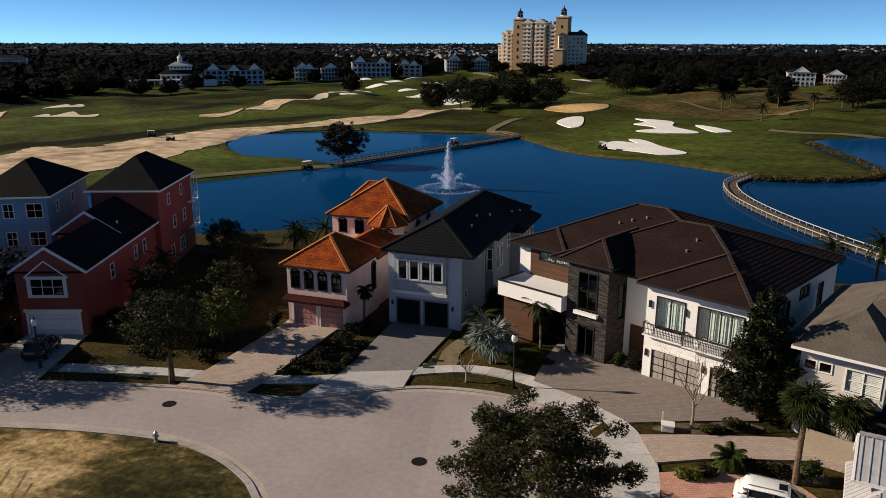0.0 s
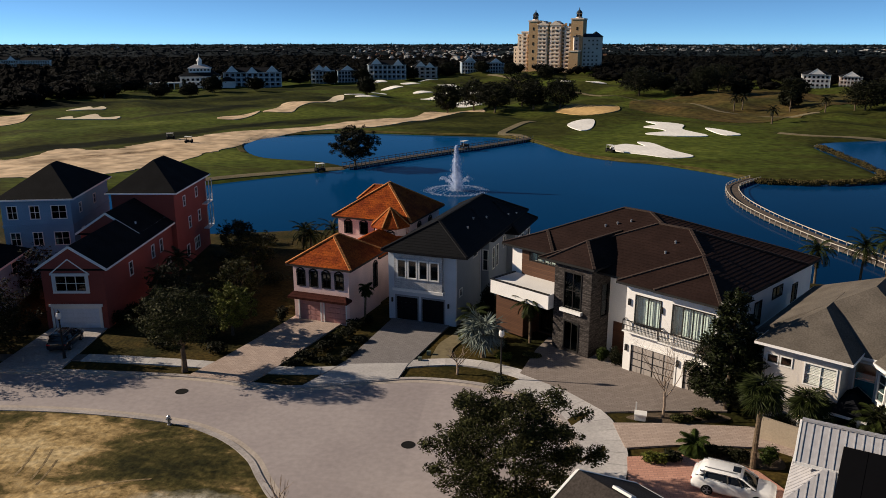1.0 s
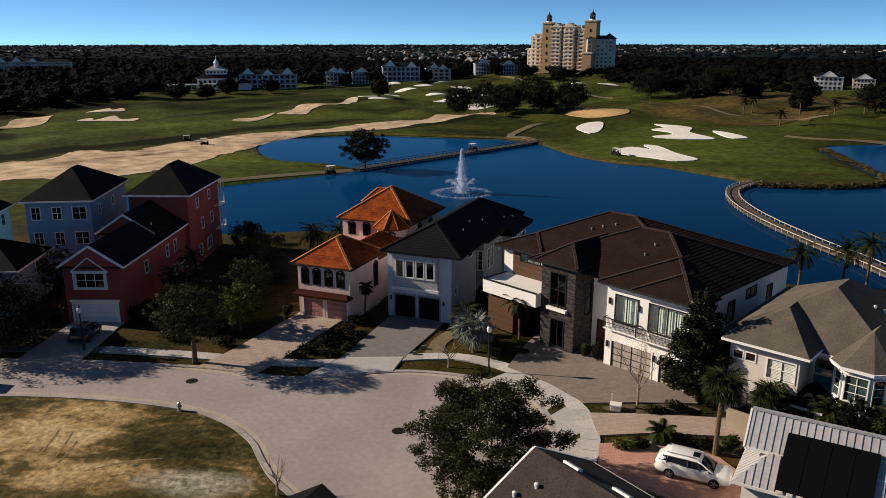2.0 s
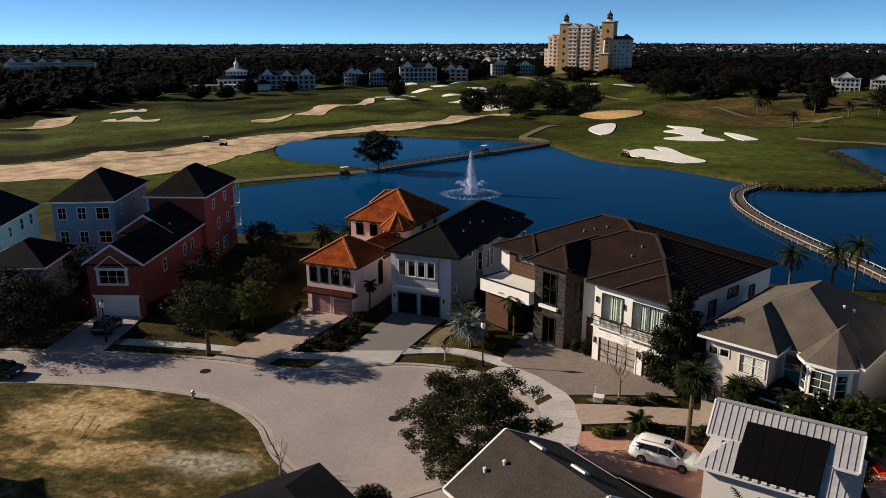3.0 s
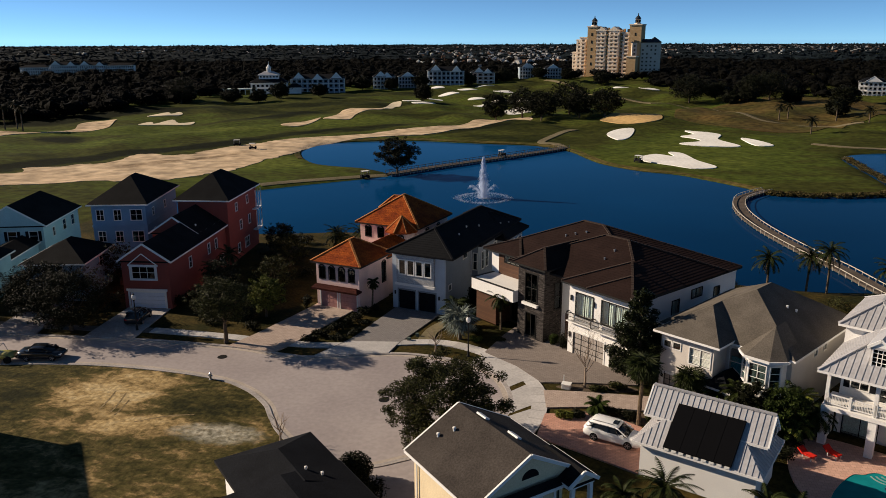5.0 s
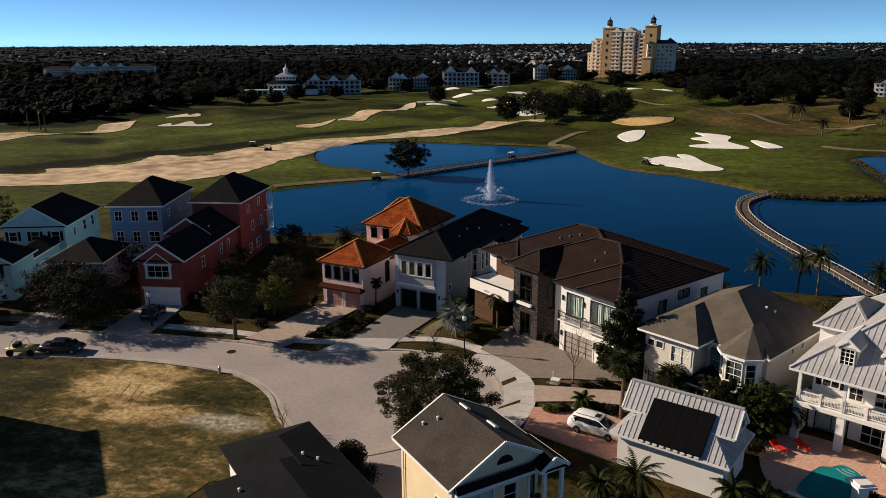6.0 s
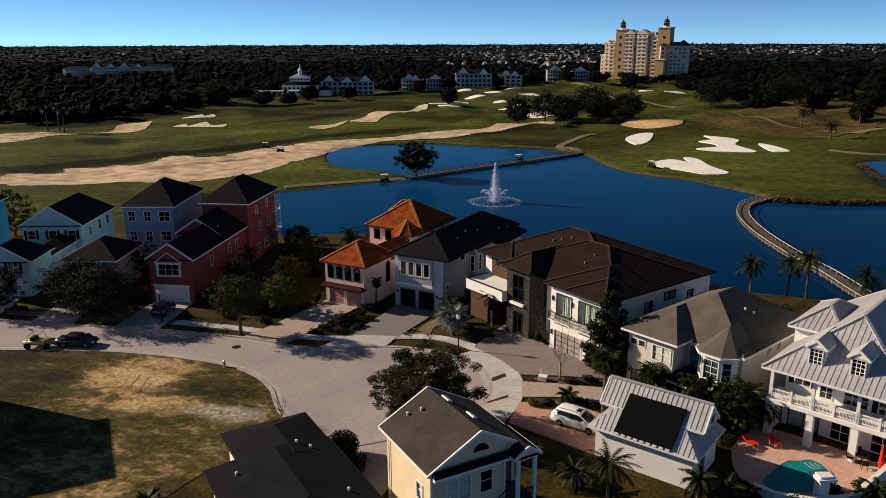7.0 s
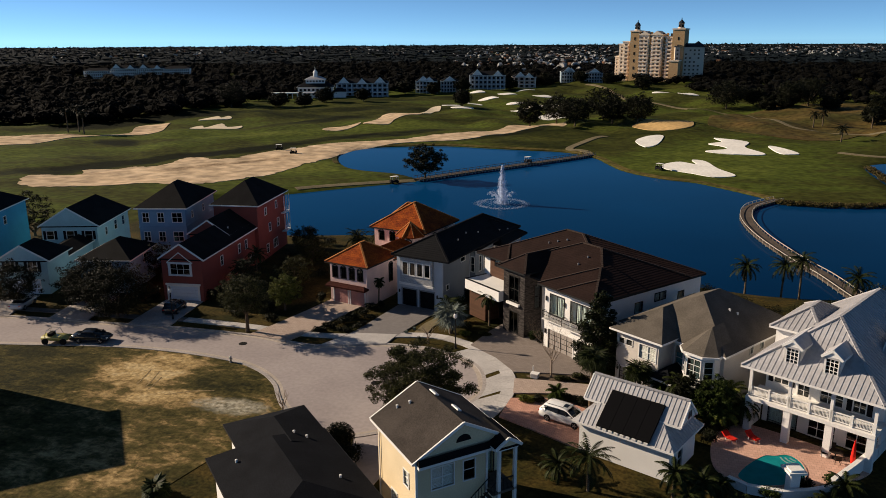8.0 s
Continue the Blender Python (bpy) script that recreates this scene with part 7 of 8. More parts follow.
hotel_block(-35, -30, 5, 18, 21.5, "hotel_pale", 2, 6)
hotel_block(-31, -20.6, 2, 18, 31.0, "hotel_pale", 3, 9)
hotel_block(-27.5, -22.5, 0.6, 2, 32.8, "hotel_pale", 1, 10, "bay")
hotel_block(-13.8, -6.4, -2, 14, 38.0, "hotel_pale", 2, 12, "main_block")
hotel_block(-6.4, -4.2, 1.5, 14, 35.5, "hotel", 1, 12, "recess")
hotel_block(-4.2, 4.0, -2, 14, 38.0, "hotel_pale", 2, 12, "main_block")
hotel_block(4.0, 6.6, 2.0, 14, 36.5, "hotel", 1, 12, "recess")
hotel_block(6.6, 12.0, -1, 14, 36.0, "hotel_pale", 1, 11, "main_block")
hotel_block(13.6, 20.5, -13, -6, 19.0, "hotel", 0, 1, "annex")
for cx, wd, base_top in ((-17.3, 3.5, 40.8), (16.4, 4.5, 42.0)):
    b = hotel_block(cx - wd, cx + wd, -2.4, 9, base_top, "hotel", 0, 8, "tower")
    bm = bmesh.new()
    for j in range(6):
        box(bm, cx - 0.5, -2.55, 6 + 5.5 * j, cx + 0.5, -2.38, 8.2 + 5.5 * j)
    tagged(part("window_slit", bm, M["dark"], b), kind="stuff")
    bm = bmesh.new()
    lathe(bm, [(2.6, base_top - 0.1), (2.6, base_top + 0.7), (1.7, base_top + 0.8), (1.7, base_top + 3.2), (2.2, base_top + 3.4)], 8, (cx, 3, 0))
    part("lantern", bm, M["hotel_pale"], b, "pale open lantern under the dome")
    bm = bmesh.new()
    for k in range(8):
        a = 2 * math.pi * k / 8
        box(bm, cx + 1.6 * math.cos(a) - 0.4, 3 + 1.6 * math.sin(a) - 0.4, base_top + 1.0, cx + 1.6 * math.cos(a) + 0.4, 3 + 1.6 * math.sin(a) + 0.4, base_top + 3.0)
    tagged(part("lantern_opening", bm, M["dark"], b), kind="stuff")
    bm = bmesh.new()
    lathe(bm, [(2.4, base_top + 3.4), (2.2, base_top + 4.3), (1.4, base_top + 5.4), (0.45, base_top + 6.1), (0.2, base_top + 7.8)], 10, (cx, 3, 0))
    part("dome", bm, M["slate"], b, "dark slate domed cupola")
for cx, w_, zz in ((-0.2, 7.4, 38), (-10.0, 6.4, 38)):
    bm = bmesh.new()
    v_ = [bm.verts.new(c) for c in ((cx - w_ / 2, -2.4, zz), (cx + w_ / 2, -2.4, zz), (cx, -2.4, zz + 2.4), (cx - w_ / 2, 10, zz), (cx + w_ / 2, 10, zz), (cx, 10, zz + 2.4))]
    for f in ((0, 1, 2), (5, 4, 3), (0, 2, 5, 3), (1, 4, 5, 2), (0, 3, 4, 1)):
        bm.faces.new([v_[i] for i in f])
    part("gable", bm, M["hotel_pale"], h)
for i in range(8):
    bm = bmesh.new()
    box(bm, -13 + 3.1 * i, 3, 36, -11.6 + 3.1 * i, 5, 40.2 - 0.25 * i)
    part("roof_turret", bm, M["slate"] if i % 2 else M["hotel"], h)
# right wing, turned out of the sun
bm = bmesh.new()
box(bm, 0, -1, 0, 22, 14, 28.5)
wing = part("wing", bm, M["hotel_shade"], h)
wing.matrix_local = pose(14.6, -3.4, 0, 0, 0, 31)
for j in range(9):
    for i in range(6):
        if (i + j) % 7 == 3:
            continue
        bm = bmesh.new()
        box(bm, 1.2 + 3.2 * i, -1.12, 2.6 + 2.85 * j, 2.5 + 3.2 * i, -0.98, 3.8 + 2.85 * j)
        part("window", bm, M["hotel_glass"], wing)
for x0_, x1_, z_, r_ in ((-0.8, 22.8, 28.5, 2.6), (2, 11, 29.6, 3.4), (16, 22, 29, 3.6)):
    bm = bmesh.new()
    v_ = [bm.verts.new(c) for c in ((x0_, -1.8, z_), (x1_, -1.8, z_), (x1_, 14.8, z_), (x0_, 14.8, z_), (x0_ + 3.3, 6.5, z_ + r_), (x1_ - 3.3, 6.5, z_ + r_))]
    for f in ((0, 1, 5, 4), (1, 2, 5), (2, 3, 4, 5), (3, 0, 4), (3, 2, 1, 0)):
        bm.faces.new([v_[k] for k in f])
    part("wing_roof", bm, M["slate"], wing, "blue grey slate hip roof")


def lakeside_villa(x, y, angle, w, hgt, label, mt="condo", bays=3, gables=1):
    v = thing("villa", pose(x, y, ground_z(x, y) - 0.2, 0, 0, angle), label, "house", "villas along the golf course")
    bm = bmesh.new()
    box(bm, -w / 2, 0, 0, w / 2, 12, hgt * 0.68)
    b = part("wall", bm, M[mt], v)
    grid_windows(b, -w / 2 + 0.4, w / 2 - 0.4, 0.6, hgt * 0.66, 0, bays * 2, 3, 0.5, 0.5)
    for j in (1, 2):
        bm = bmesh.new()
        box(bm, -w / 2, -1.6, hgt * 0.68 * j / 3 - 0.15, w / 2, 0, hgt * 0.68 * j / 3 + 0.15)
        part("balcony", bm, M["white"], v)
    for i in range(bays * 2 + 1):
        bm = bmesh.new()
        px = -w / 2 + w * i / (bays * 2)
        box(bm, px - 0.18, -1.6, 0, px + 0.18, -1.3, hgt * 0.68)
        part("post", bm, M["white"], v)
    roof(v, -w / 2, -1.6, w / 2, 12, hgt * 0.68, hgt * 0.2, "x", 4, 4, 0.4, "shingle_gray")
    for g in range(gables):
        gx = 0 if gables == 1 else (-w / 2 + 5 + (w - 10) * g / (gables - 1))
        gw = 8 if gables == 1 else 6.5
        roof(v, gx - gw / 2, -2.0, gx + gw / 2, 6, hgt * (0.7 if g % 2 == 0 else 0.64), hgt * 0.28, "y", 0, 3, 0.3, "shingle_gray", gable_mat="white", name="gable_roof")
    return v


lakeside_villa(-167, 447, 18, 33, 13, "wide pale blue villa with balconies", bays=5, gables=3)
lakeside_villa(-132, 474, 16, 14, 12, "pale blue gabled villa with balconies", gables=2)
lakeside_villa(-119, 485, 16, 12, 11, "pale blue gabled villa with balconies")
lakeside_villa(-97, 503, 15, 24, 14, "wide pale blue villa with balconies", bays=4, gables=2)
lakeside_villa(-76, 530, 14, 16, 12, "pale peach gabled villa", "condo_pink", 2, 2)
lakeside_villa(-48, 564, 12, 12, 12, "pale blue gabled villa with balconies", gables=2)
lakeside_villa(-30, 566, 12, 12, 11, "pale blue gabled villa with balconies")
lakeside_villa(152, 453, -16, 14, 11, "white columned villa behind trees", "stucco_white")
lakeside_villa(176, 468, -18, 11, 10, "peach villa with red roof behind trees", "condo_pink")
for i in range(4):
    lakeside_villa(-472 + 20.4 * i, 573 + 10.7 * i, 27.7, 22, (11.5, 13.5, 12.5, 11)[i], "long pale terrace building behind woods", "stucco_white", 6, (0, 2, 2, 0)[i])
# clubhouse
h = thing("clubhouse", pose(-191, 428, ground_z(-191, 428) - 0.2, 0, 0, 22), "white clubhouse with cupola and colonnade", "building")
bm = bmesh.new()
box(bm, -11, 0, 0, 11, 14, 6.5)
b = part("wall", bm, M["stucco_white"], h)
grid_windows(b, -10.5, 10.5, 0.8, 6, 0, 8, 2)
roof(h, -11, -1, 11, 14, 6.5, 3.6, "x", 6, 6, 0.6, "shingle_gray")
bm = bmesh.new()
box(bm, -6, 3, 8.5, 6, 11, 11)
b = part("upper_wall", bm, M["stucco_white"], h)
grid_windows(b, -5.8, 5.8, 9, 10.8, 3, 6, 1)
roof(h, -6, 3, 6, 11, 11, 2.0, "x", 4, 4, 0.6, "metal_roof")
bm = bmesh.new()
lathe(bm, [(1.3, 12), (1.3, 15), (1.7, 15.1), (0.2, 17), (0.06, 19)], 8, (0, 7, 0))
part("cupola", bm, M["stucco_white"], h)
for i in range(10):
    bm = bmesh.new()
    box(bm, -26 + 3 * i, -9, 0, -25.5 + 3 * i, -8.5, 3.2)
    part("column", bm, M["white"], h)
bm = bmesh.new()
box(bm, -26.5, -9.2, 3.2, 2, -5, 3.8)
part("colonnade_roof", bm, M["white"], h, "white flat colonnade roof")
roof(h, 11, -3, 19, 9, 3.6, 2.2, "x", 3, 3, 0.4, "shingle_gray")
bm = bmesh.new()
box(bm, 11, -3, 0, 19, 9, 3.6)
part("wing", bm, M["stucco_white"], h)

# far town: countless pale houses and roofs among the woods
rng_ = np.random.default_rng(33)
for nm, lab, mt, cnt in (("far_town", "scattered pale distant houses among woods", "town_white", 1500), ("far_roofs", "scattered tan distant roofs among woods", "town_tan", 420)):
    bm = bmesh.new()
    for i in range(cnt):
        if i % 6 == 0:
            d_, a_ = rng_.uniform(720, 1500), rng_.normal(-0.11, 0.075)
        elif i % 6 < 3:
            d_, a_ = rng_.uniform(1500, 3600), rng_.uniform(-0.75, 0.7)
        else:
            d_, a_ = rng_.uniform(1350, 3900), rng_.choice([rng_.normal(0.0, 0.16), rng_.normal(0.36, 0.2)])
        x_, y_ = d_ * math.sin(a_), d_ * math.cos(a_)
        if y_ > 4300 or y_ < 600:
            continue
        w_, dd, hh = rng_.uniform(2.4, 6.2) * (0.55 + d_ / 2600), 6, rng_.uniform(5.4, 8.2)
        z_ = far_ground(y_)
        m_ = Matrix.Translation((x_, y_, z_)) @ Matrix.Rotation(rng_.uniform(-0.7, 0.7), 4, "Z")
        flat = rng_.random() < 0.3
        top = hh if flat else hh - 2.2
        vs = [(-w_ / 2, 0, 0), (w_ / 2, 0, 0), (w_ / 2, dd, 0), (-w_ / 2, dd, 0), (-w_ / 2, 0, top), (w_ / 2, 0, top), (w_ / 2, dd, top), (-w_ / 2, dd, top)]
        v_ = [bm.verts.new(m_ @ Vector(c)) for c in vs]
        for f in ((0, 1, 5, 4), (1, 2, 6, 5), (2, 3, 7, 6), (3, 0, 4, 7)):
            bm.faces.new([v_[k] for k in f])
        if flat:
            bm.faces.new(v_[4:])
        else:
            r_ = [bm.verts.new(m_ @ Vector(c)) for c in ((-w_ / 2 + 1, dd / 2, hh), (w_ / 2 - 1, dd / 2, hh))]
            for f in ((v_[4], v_[5], r_[1], r_[0]), (v_[5], v_[6], r_[1]), (v_[6], v_[7], r_[0], r_[1]), (v_[7], v_[4], r_[0])):
                bm.faces.new(f)
    tagged(part(nm, bm, M[mt]), lab, "town", kind="stuff")

# ---- lake things ----
M["spray"] = bpy.data.materials.new("water spray")
M["spray"].use_nodes = True
t_ = M["spray"].node_tree
mx_ = t_.nodes.new("ShaderNodeMixShader")
tr_ = t_.nodes.new("ShaderNodeBsdfTransparent")
mx_.inputs[0].default_value = 0.42
t_.nodes["Principled BSDF"].inputs["Base Color"].default_value = (0.72, 0.80, 0.95, 1)
t_.nodes["Principled BSDF"].inputs["Roughness"].default_value = 0.6
t_.links.new(tr_.outputs[0], mx_.inputs[1])
t_.links.new(t_.nodes["Principled BSDF"].outputs[0], mx_.inputs[2])
t_.links.new(mx_.outputs[0], t_.nodes["Material Output"].inputs[0])
ft = thing("fountain", pose(-17.4, 158.0, WATER), "tall white lake fountain with a ring of low jets", "fountain")


def drops(name, pts, size, seed):
    rng = np.random.default_rng(seed)
    n = len(pts)
    p = np.array(pts)
    a = rng.normal(size=(n, 3)) * np.array([0.35, 0.35, 1.0])
    a /= np.linalg.norm(a, axis=1)[:, None]
    b = np.cross(a, rng.normal(size=(n, 3)))
    b /= np.linalg.norm(b, axis=1)[:, None]
    s = size * (0.5 + rng.random(n))[:, None]
    v = np.stack([p - a * s * 2, p - b * s * 0.5, p + a * s * 2, p + b * s * 0.5], 1).reshape(-1, 3)
    i = np.arange(n)[:, None] * 4
    me = bpy.data.meshes.new(name)
    me.from_pydata(v.tolist(), [], np.concatenate([i, i + 1, i + 2, i + 3], 1).tolist())
    me.materials.append(M["spray"])
    ob = new(name, me)
    ob.parent = ft
    return tagged(ob, kind="stuff")


rng_ = np.random.default_rng(3)
pts = []
for i in range(11000):
    z_ = 9.3 * rng_.random() ** 0.9
    r_ = (0.20 + 1.35 * (1 - z_ / 9.3) ** 1.2) * abs(rng_.normal(0, 0.6))
    a_ = rng_.uniform(0, 6.283)
    pts.append((r_ * math.cos(a_), r_ * math.sin(a_), z_))
drops("plume", pts, 0.10, 4)
pts = []
for i in range(2600):
    a_ = rng_.integers(0, 9) / 9 * 6.283 + rng_.normal(0, 0.05)
    t = rng_.random()
    pts.append(((0.3 + 3.4 * t) * math.cos(a_), (0.3 + 3.4 * t) * math.sin(a_), 0.1 + 2.5 * (1 - (1.25 * t - 0.95) ** 2 / 0.9) * (0.92 + 0.16 * rng_.random())))
drops("side_jets", pts, 0.06, 8)
pts = []
for i in range(1800):
    a_ = rng_.integers(0, 22) / 22 * 6.283 + rng_.normal(0, 0.03)
    t = rng_.random()
    pts.append(((0.5 + 5.6 * t) * math.cos(a_), (0.5 + 5.6 * t) * math.sin(a_), 0.05 + 0.8 * t * (1 - t) * 2.2 * (0.9 + 0.2 * rng_.random())))
drops("ring_jets", pts, 0.045, 5)
pts = [((5.8 + rng_.normal(0, 0.6)) * math.cos(a_), (5.8 + rng_.normal(0, 0.6)) * math.sin(a_), 0.06) for a_ in rng_.uniform(0, 6.283, 2000)]
drops("foam", pts, 0.055, 6)


def footbridge(name, label, line, width, deck_z, rail, gap, mt_rail):
    b = thing(name, pose(0, 0, 0), label, "bridge")
    L, R = offset_line(line, width / 2), offset_line(line, -width / 2)
    bm = bmesh.new()
    rows_ = []
    for (ax, ay), (bx, by) in zip(L, R):
        rows_.append([bm.verts.new(c) for c in ((ax, ay, deck_z), (bx, by, deck_z), (bx, by, deck_z - 0.35), (ax, ay, deck_z - 0.35))])
    for u, v in zip(rows_, rows_[1:]):
        for i in range(4):
            bm.faces.new((u[i], u[(i + 1) % 4], v[(i + 1) % 4], v[i]))
    part("deck", bm, M["boards"], b, "weathered board deck")
    for side in (L, R):
        acc = 0
        for p, q in zip(side, side[1:]):
            acc += math.dist(p, q)
        n = int(acc / gap)
        pts, seg, run = [], 0, 0.0
        for i in range(n + 1):
            target = acc * i / n
            while seg < len(side) - 2 and run + math.dist(side[seg], side[seg + 1]) < target:
                run += math.dist(side[seg], side[seg + 1])
                seg += 1
            t = (target - run) / math.dist(side[seg], side[seg + 1])
            pts.append((side[seg][0] + (side[seg + 1][0] - side[seg][0]) * t, side[seg][1] + (side[seg + 1][1] - side[seg][1]) * t))
        for p in pts:
            bm = bmesh.new()
            box(bm, p[0] - 0.06, p[1] - 0.06, WATER - 0.8, p[0] + 0.06, p[1] + 0.06, deck_z + rail)
            part("post", bm, M["rail_white"], b)
        for hh in ((rail,) if rail < 0.8 else (rail, rail * 0.55)):
            bm = bmesh.new()
            for p, q in zip(pts, pts[1:]):
                beam(bm, (*p, deck_z + hh), (*q, deck_z + hh), 0.09, 0.11)
            part("rail", bm, M[mt_rail], b)
    return b


M["rail_white"] = mat("weathered white rail", (0.50, 0.45, 0.38), 0.8, 0.15, 0.5, 4.0, 0.1)
M["rail_dark"] = mat("dark timber rail", (0.10, 0.085, 0.07), 0.85, 0.25, 0.5, 4.0, 0.2)
footbridge("footbridge", "long dark timber cart bridge across the lake", spline([(-46.5, 181.8), (-36, 197), (-24, 213), (-12, 229), (-3, 242.5)], 4, False), 2.6, -1.3, 0.75, 1.3, "rail_dark")
footbridge("boardwalk", "curving boardwalk with pale rails over the lake", spline([(51, 93), (49.6, 98), (48.2, 103), (45.8, 113), (42.8, 122), (39.0, 138), (37.6, 153), (39.4, 165.5), (43.2, 172.5), (47.2, 177.5)], 5, False), 2.5, -1.5, 0.45, 1.8, "rail_white")


# ---- street furniture ----
def street_lamp(x, y, label):
    o = thing("street_lamp", pose(x, y, ground_z(x, y) + 0.02), label, "street lamp", "street lamps")
    bm = bmesh.new()
    lathe(bm, [(0.2, 0), (0.2, 0.1), (0.14, 0.16), (0.13, 0.6), (0.075, 0.7), (0.06, 3.7), (0.1, 3.76), (0.1, 3.86)], 10)
    part("post", bm, M["darkmetal"], o)
    bm = bmesh.new()
    lathe(bm, [(0.1, 3.86), (0.21, 3.98), (0.24, 4.2), (0.2, 4.4), (0.1, 4.48)], 12)
    part("globe", bm, M["white"], o, "frosted white globe")
    bm = bmesh.new()
    lathe(bm, [(0.13, 4.46), (0.15, 4.52), (0.05, 4.6), (0.02, 4.75)], 10)
    part("finial", bm, M["darkmetal"], o)
    return o


street_lamp(-4.2, 63.5, "black post street lamp with white globe")
street_lamp(-43.7, 63.6, "black post street lamp with white globe")
M["green_box"] = mat("grey green enamel", (0.12, 0.15, 0.12), 0.6, 0.1, 0.5, 8.0, 0.0)
o = thing("fire_hydrant", pose(-28.6, 53.0, 0.05), "pale fire hydrant at the kerb of the lot", "hydrant")
bm = bmesh.new()
lathe(bm, [(0.17, 0), (0.17, 0.06), (0.12, 0.08), (0.12, 0.55), (0.15, 0.58), (0.13, 0.7), (0.05, 0.78)], 10)
part("barrel", bm, M["steel"], o)
for s in (-1, 1):
    bm = bmesh.new()
    tube(bm, [(0.1 * s, 0, 0.45), (0.22 * s, 0, 0.45)], [0.07, 0.07], 8)
    part("outlet", bm, M["steel"], o)
for mx, my in ((-10.3, 52.2), (-30.2, 58.5)):
    bm = bmesh.new()
    lathe(bm, [(0.52, 0.0), (0.52, 0.02), (0.42, 0.02), (0.42, 0.012), (0.1, 0.012)], 20, (0, 0, 0))
    ob = part("manhole_cover", bm, M["rubber"])
    ob.location = (mx, my, ground_z(mx, my) + 0.03)
    tagged(ob, "dark round iron manhole cover in the road", "manhole cover")
o = thing("utility_box", pose(6.5, 57.0, 0.55, 0, 0, -10), "pale utility box on the lawn edge", "utility box")
bm = bmesh.new()
box(bm, -0.42, -0.34, 0, 0.42, 0.34, 0.5)
bmesh.ops.bevel(bm, geom=bm.edges[:], offset=0.05, segments=2, affect="EDGES")
part("cabinet", bm, M["stucco_white"], o)
bm = bmesh.new()
box(bm, -0.46, -0.38, 0.46, 0.46, 0.38, 0.55)
part("lid", bm, M["white"], o)
bm = bmesh.new()
box(bm, -0.42, 0.40, 0, -0.31, 0.51, 1.15)
part("marker_post", bm, M["white"], o)
for mx, my, rot in ((-11.6, 66.9, 10), (-11.0, 68.4, 0)):
    o = thing("utility_pedestal", pose(mx, my, ground_z(mx, my), 0, 0, rot), "small grey green utility pedestal on grass", "utility box")
    bm = bmesh.new()
    box(bm, -0.2, -0.16, 0, 0.2, 0.16, 0.42)
    bmesh.ops.bevel(bm, geom=bm.edges[:], offset=0.04, segments=2, affect="EDGES")
    part("cabinet", bm, M["green_box"], o)


# ---- vehicles ----
def paint(name, c, rough=0.25):
    m = mat(name, c, rough, 0.04, 0.5, 8.0, 0.0, spec=0.5)
    m.node_tree.nodes["Principled BSDF"].inputs["Coat Weight"].default_value = 0.6
    return m


M["car_white"] = paint("white car paint", (0.80, 0.80, 0.80))
M["car_silver"] = paint("silver car paint", (0.45, 0.46, 0.48))
M["car_black"] = paint("black car paint", (0.012, 0.014, 0.018))
M["car_yellow"] = paint("dull yellow paint", (0.30, 0.27, 0.06), 0.5)
M["car_glass"] = mat("dark car glass", (0.01, 0.012, 0.014), 0.08, 0.1, 0.5, 4, 0.0, spec=0.5)
M["lamp_red"] = mat("red lamp", (0.4, 0.02, 0.02), 0.2, 0.1, 1, 4, 0.0)
M["lamp_clear"] = mat("clear lamp", (0.6, 0.6, 0.6), 0.15, 0.1, 1, 4, 0.0)


def loft(sections, mid):
    """A closed skin through cross sections along x: (x, half width low, half width high, z low, z shoulder, z top)."""
    bm = bmesh.new()
    rings = []
    for x, wl, wh, z0, zs, z1 in sections:
        prof = [(-wl * 0.92, z0), (-wl, z0 + 0.15), (-wl, zs * 0.7 + z0 * 0.3), (-wl * 0.97, zs), (-wh, z1 - 0.06), (-wh * 0.85, z1), (wh * 0.85, z1), (wh, z1 - 0.06), (wl * 0.97, zs), (wl, zs * 0.7 + z0 * 0.3), (wl, z0 + 0.15), (wl * 0.92, z0)]
        rings.append([bm.verts.new((x, a, b)) for a, b in prof])
    for u, v in zip(rings, rings[1:]):
        for i in range(len(u)):
            bm.faces.new((u[i], u[(i + 1) % len(u)], v[(i + 1) % len(u)], v[i]))
    bm.faces.new(rings[0])
    bm.faces.new(rings[-1][::-1])
    for f in bm.faces:
        f.smooth = True
    return bm


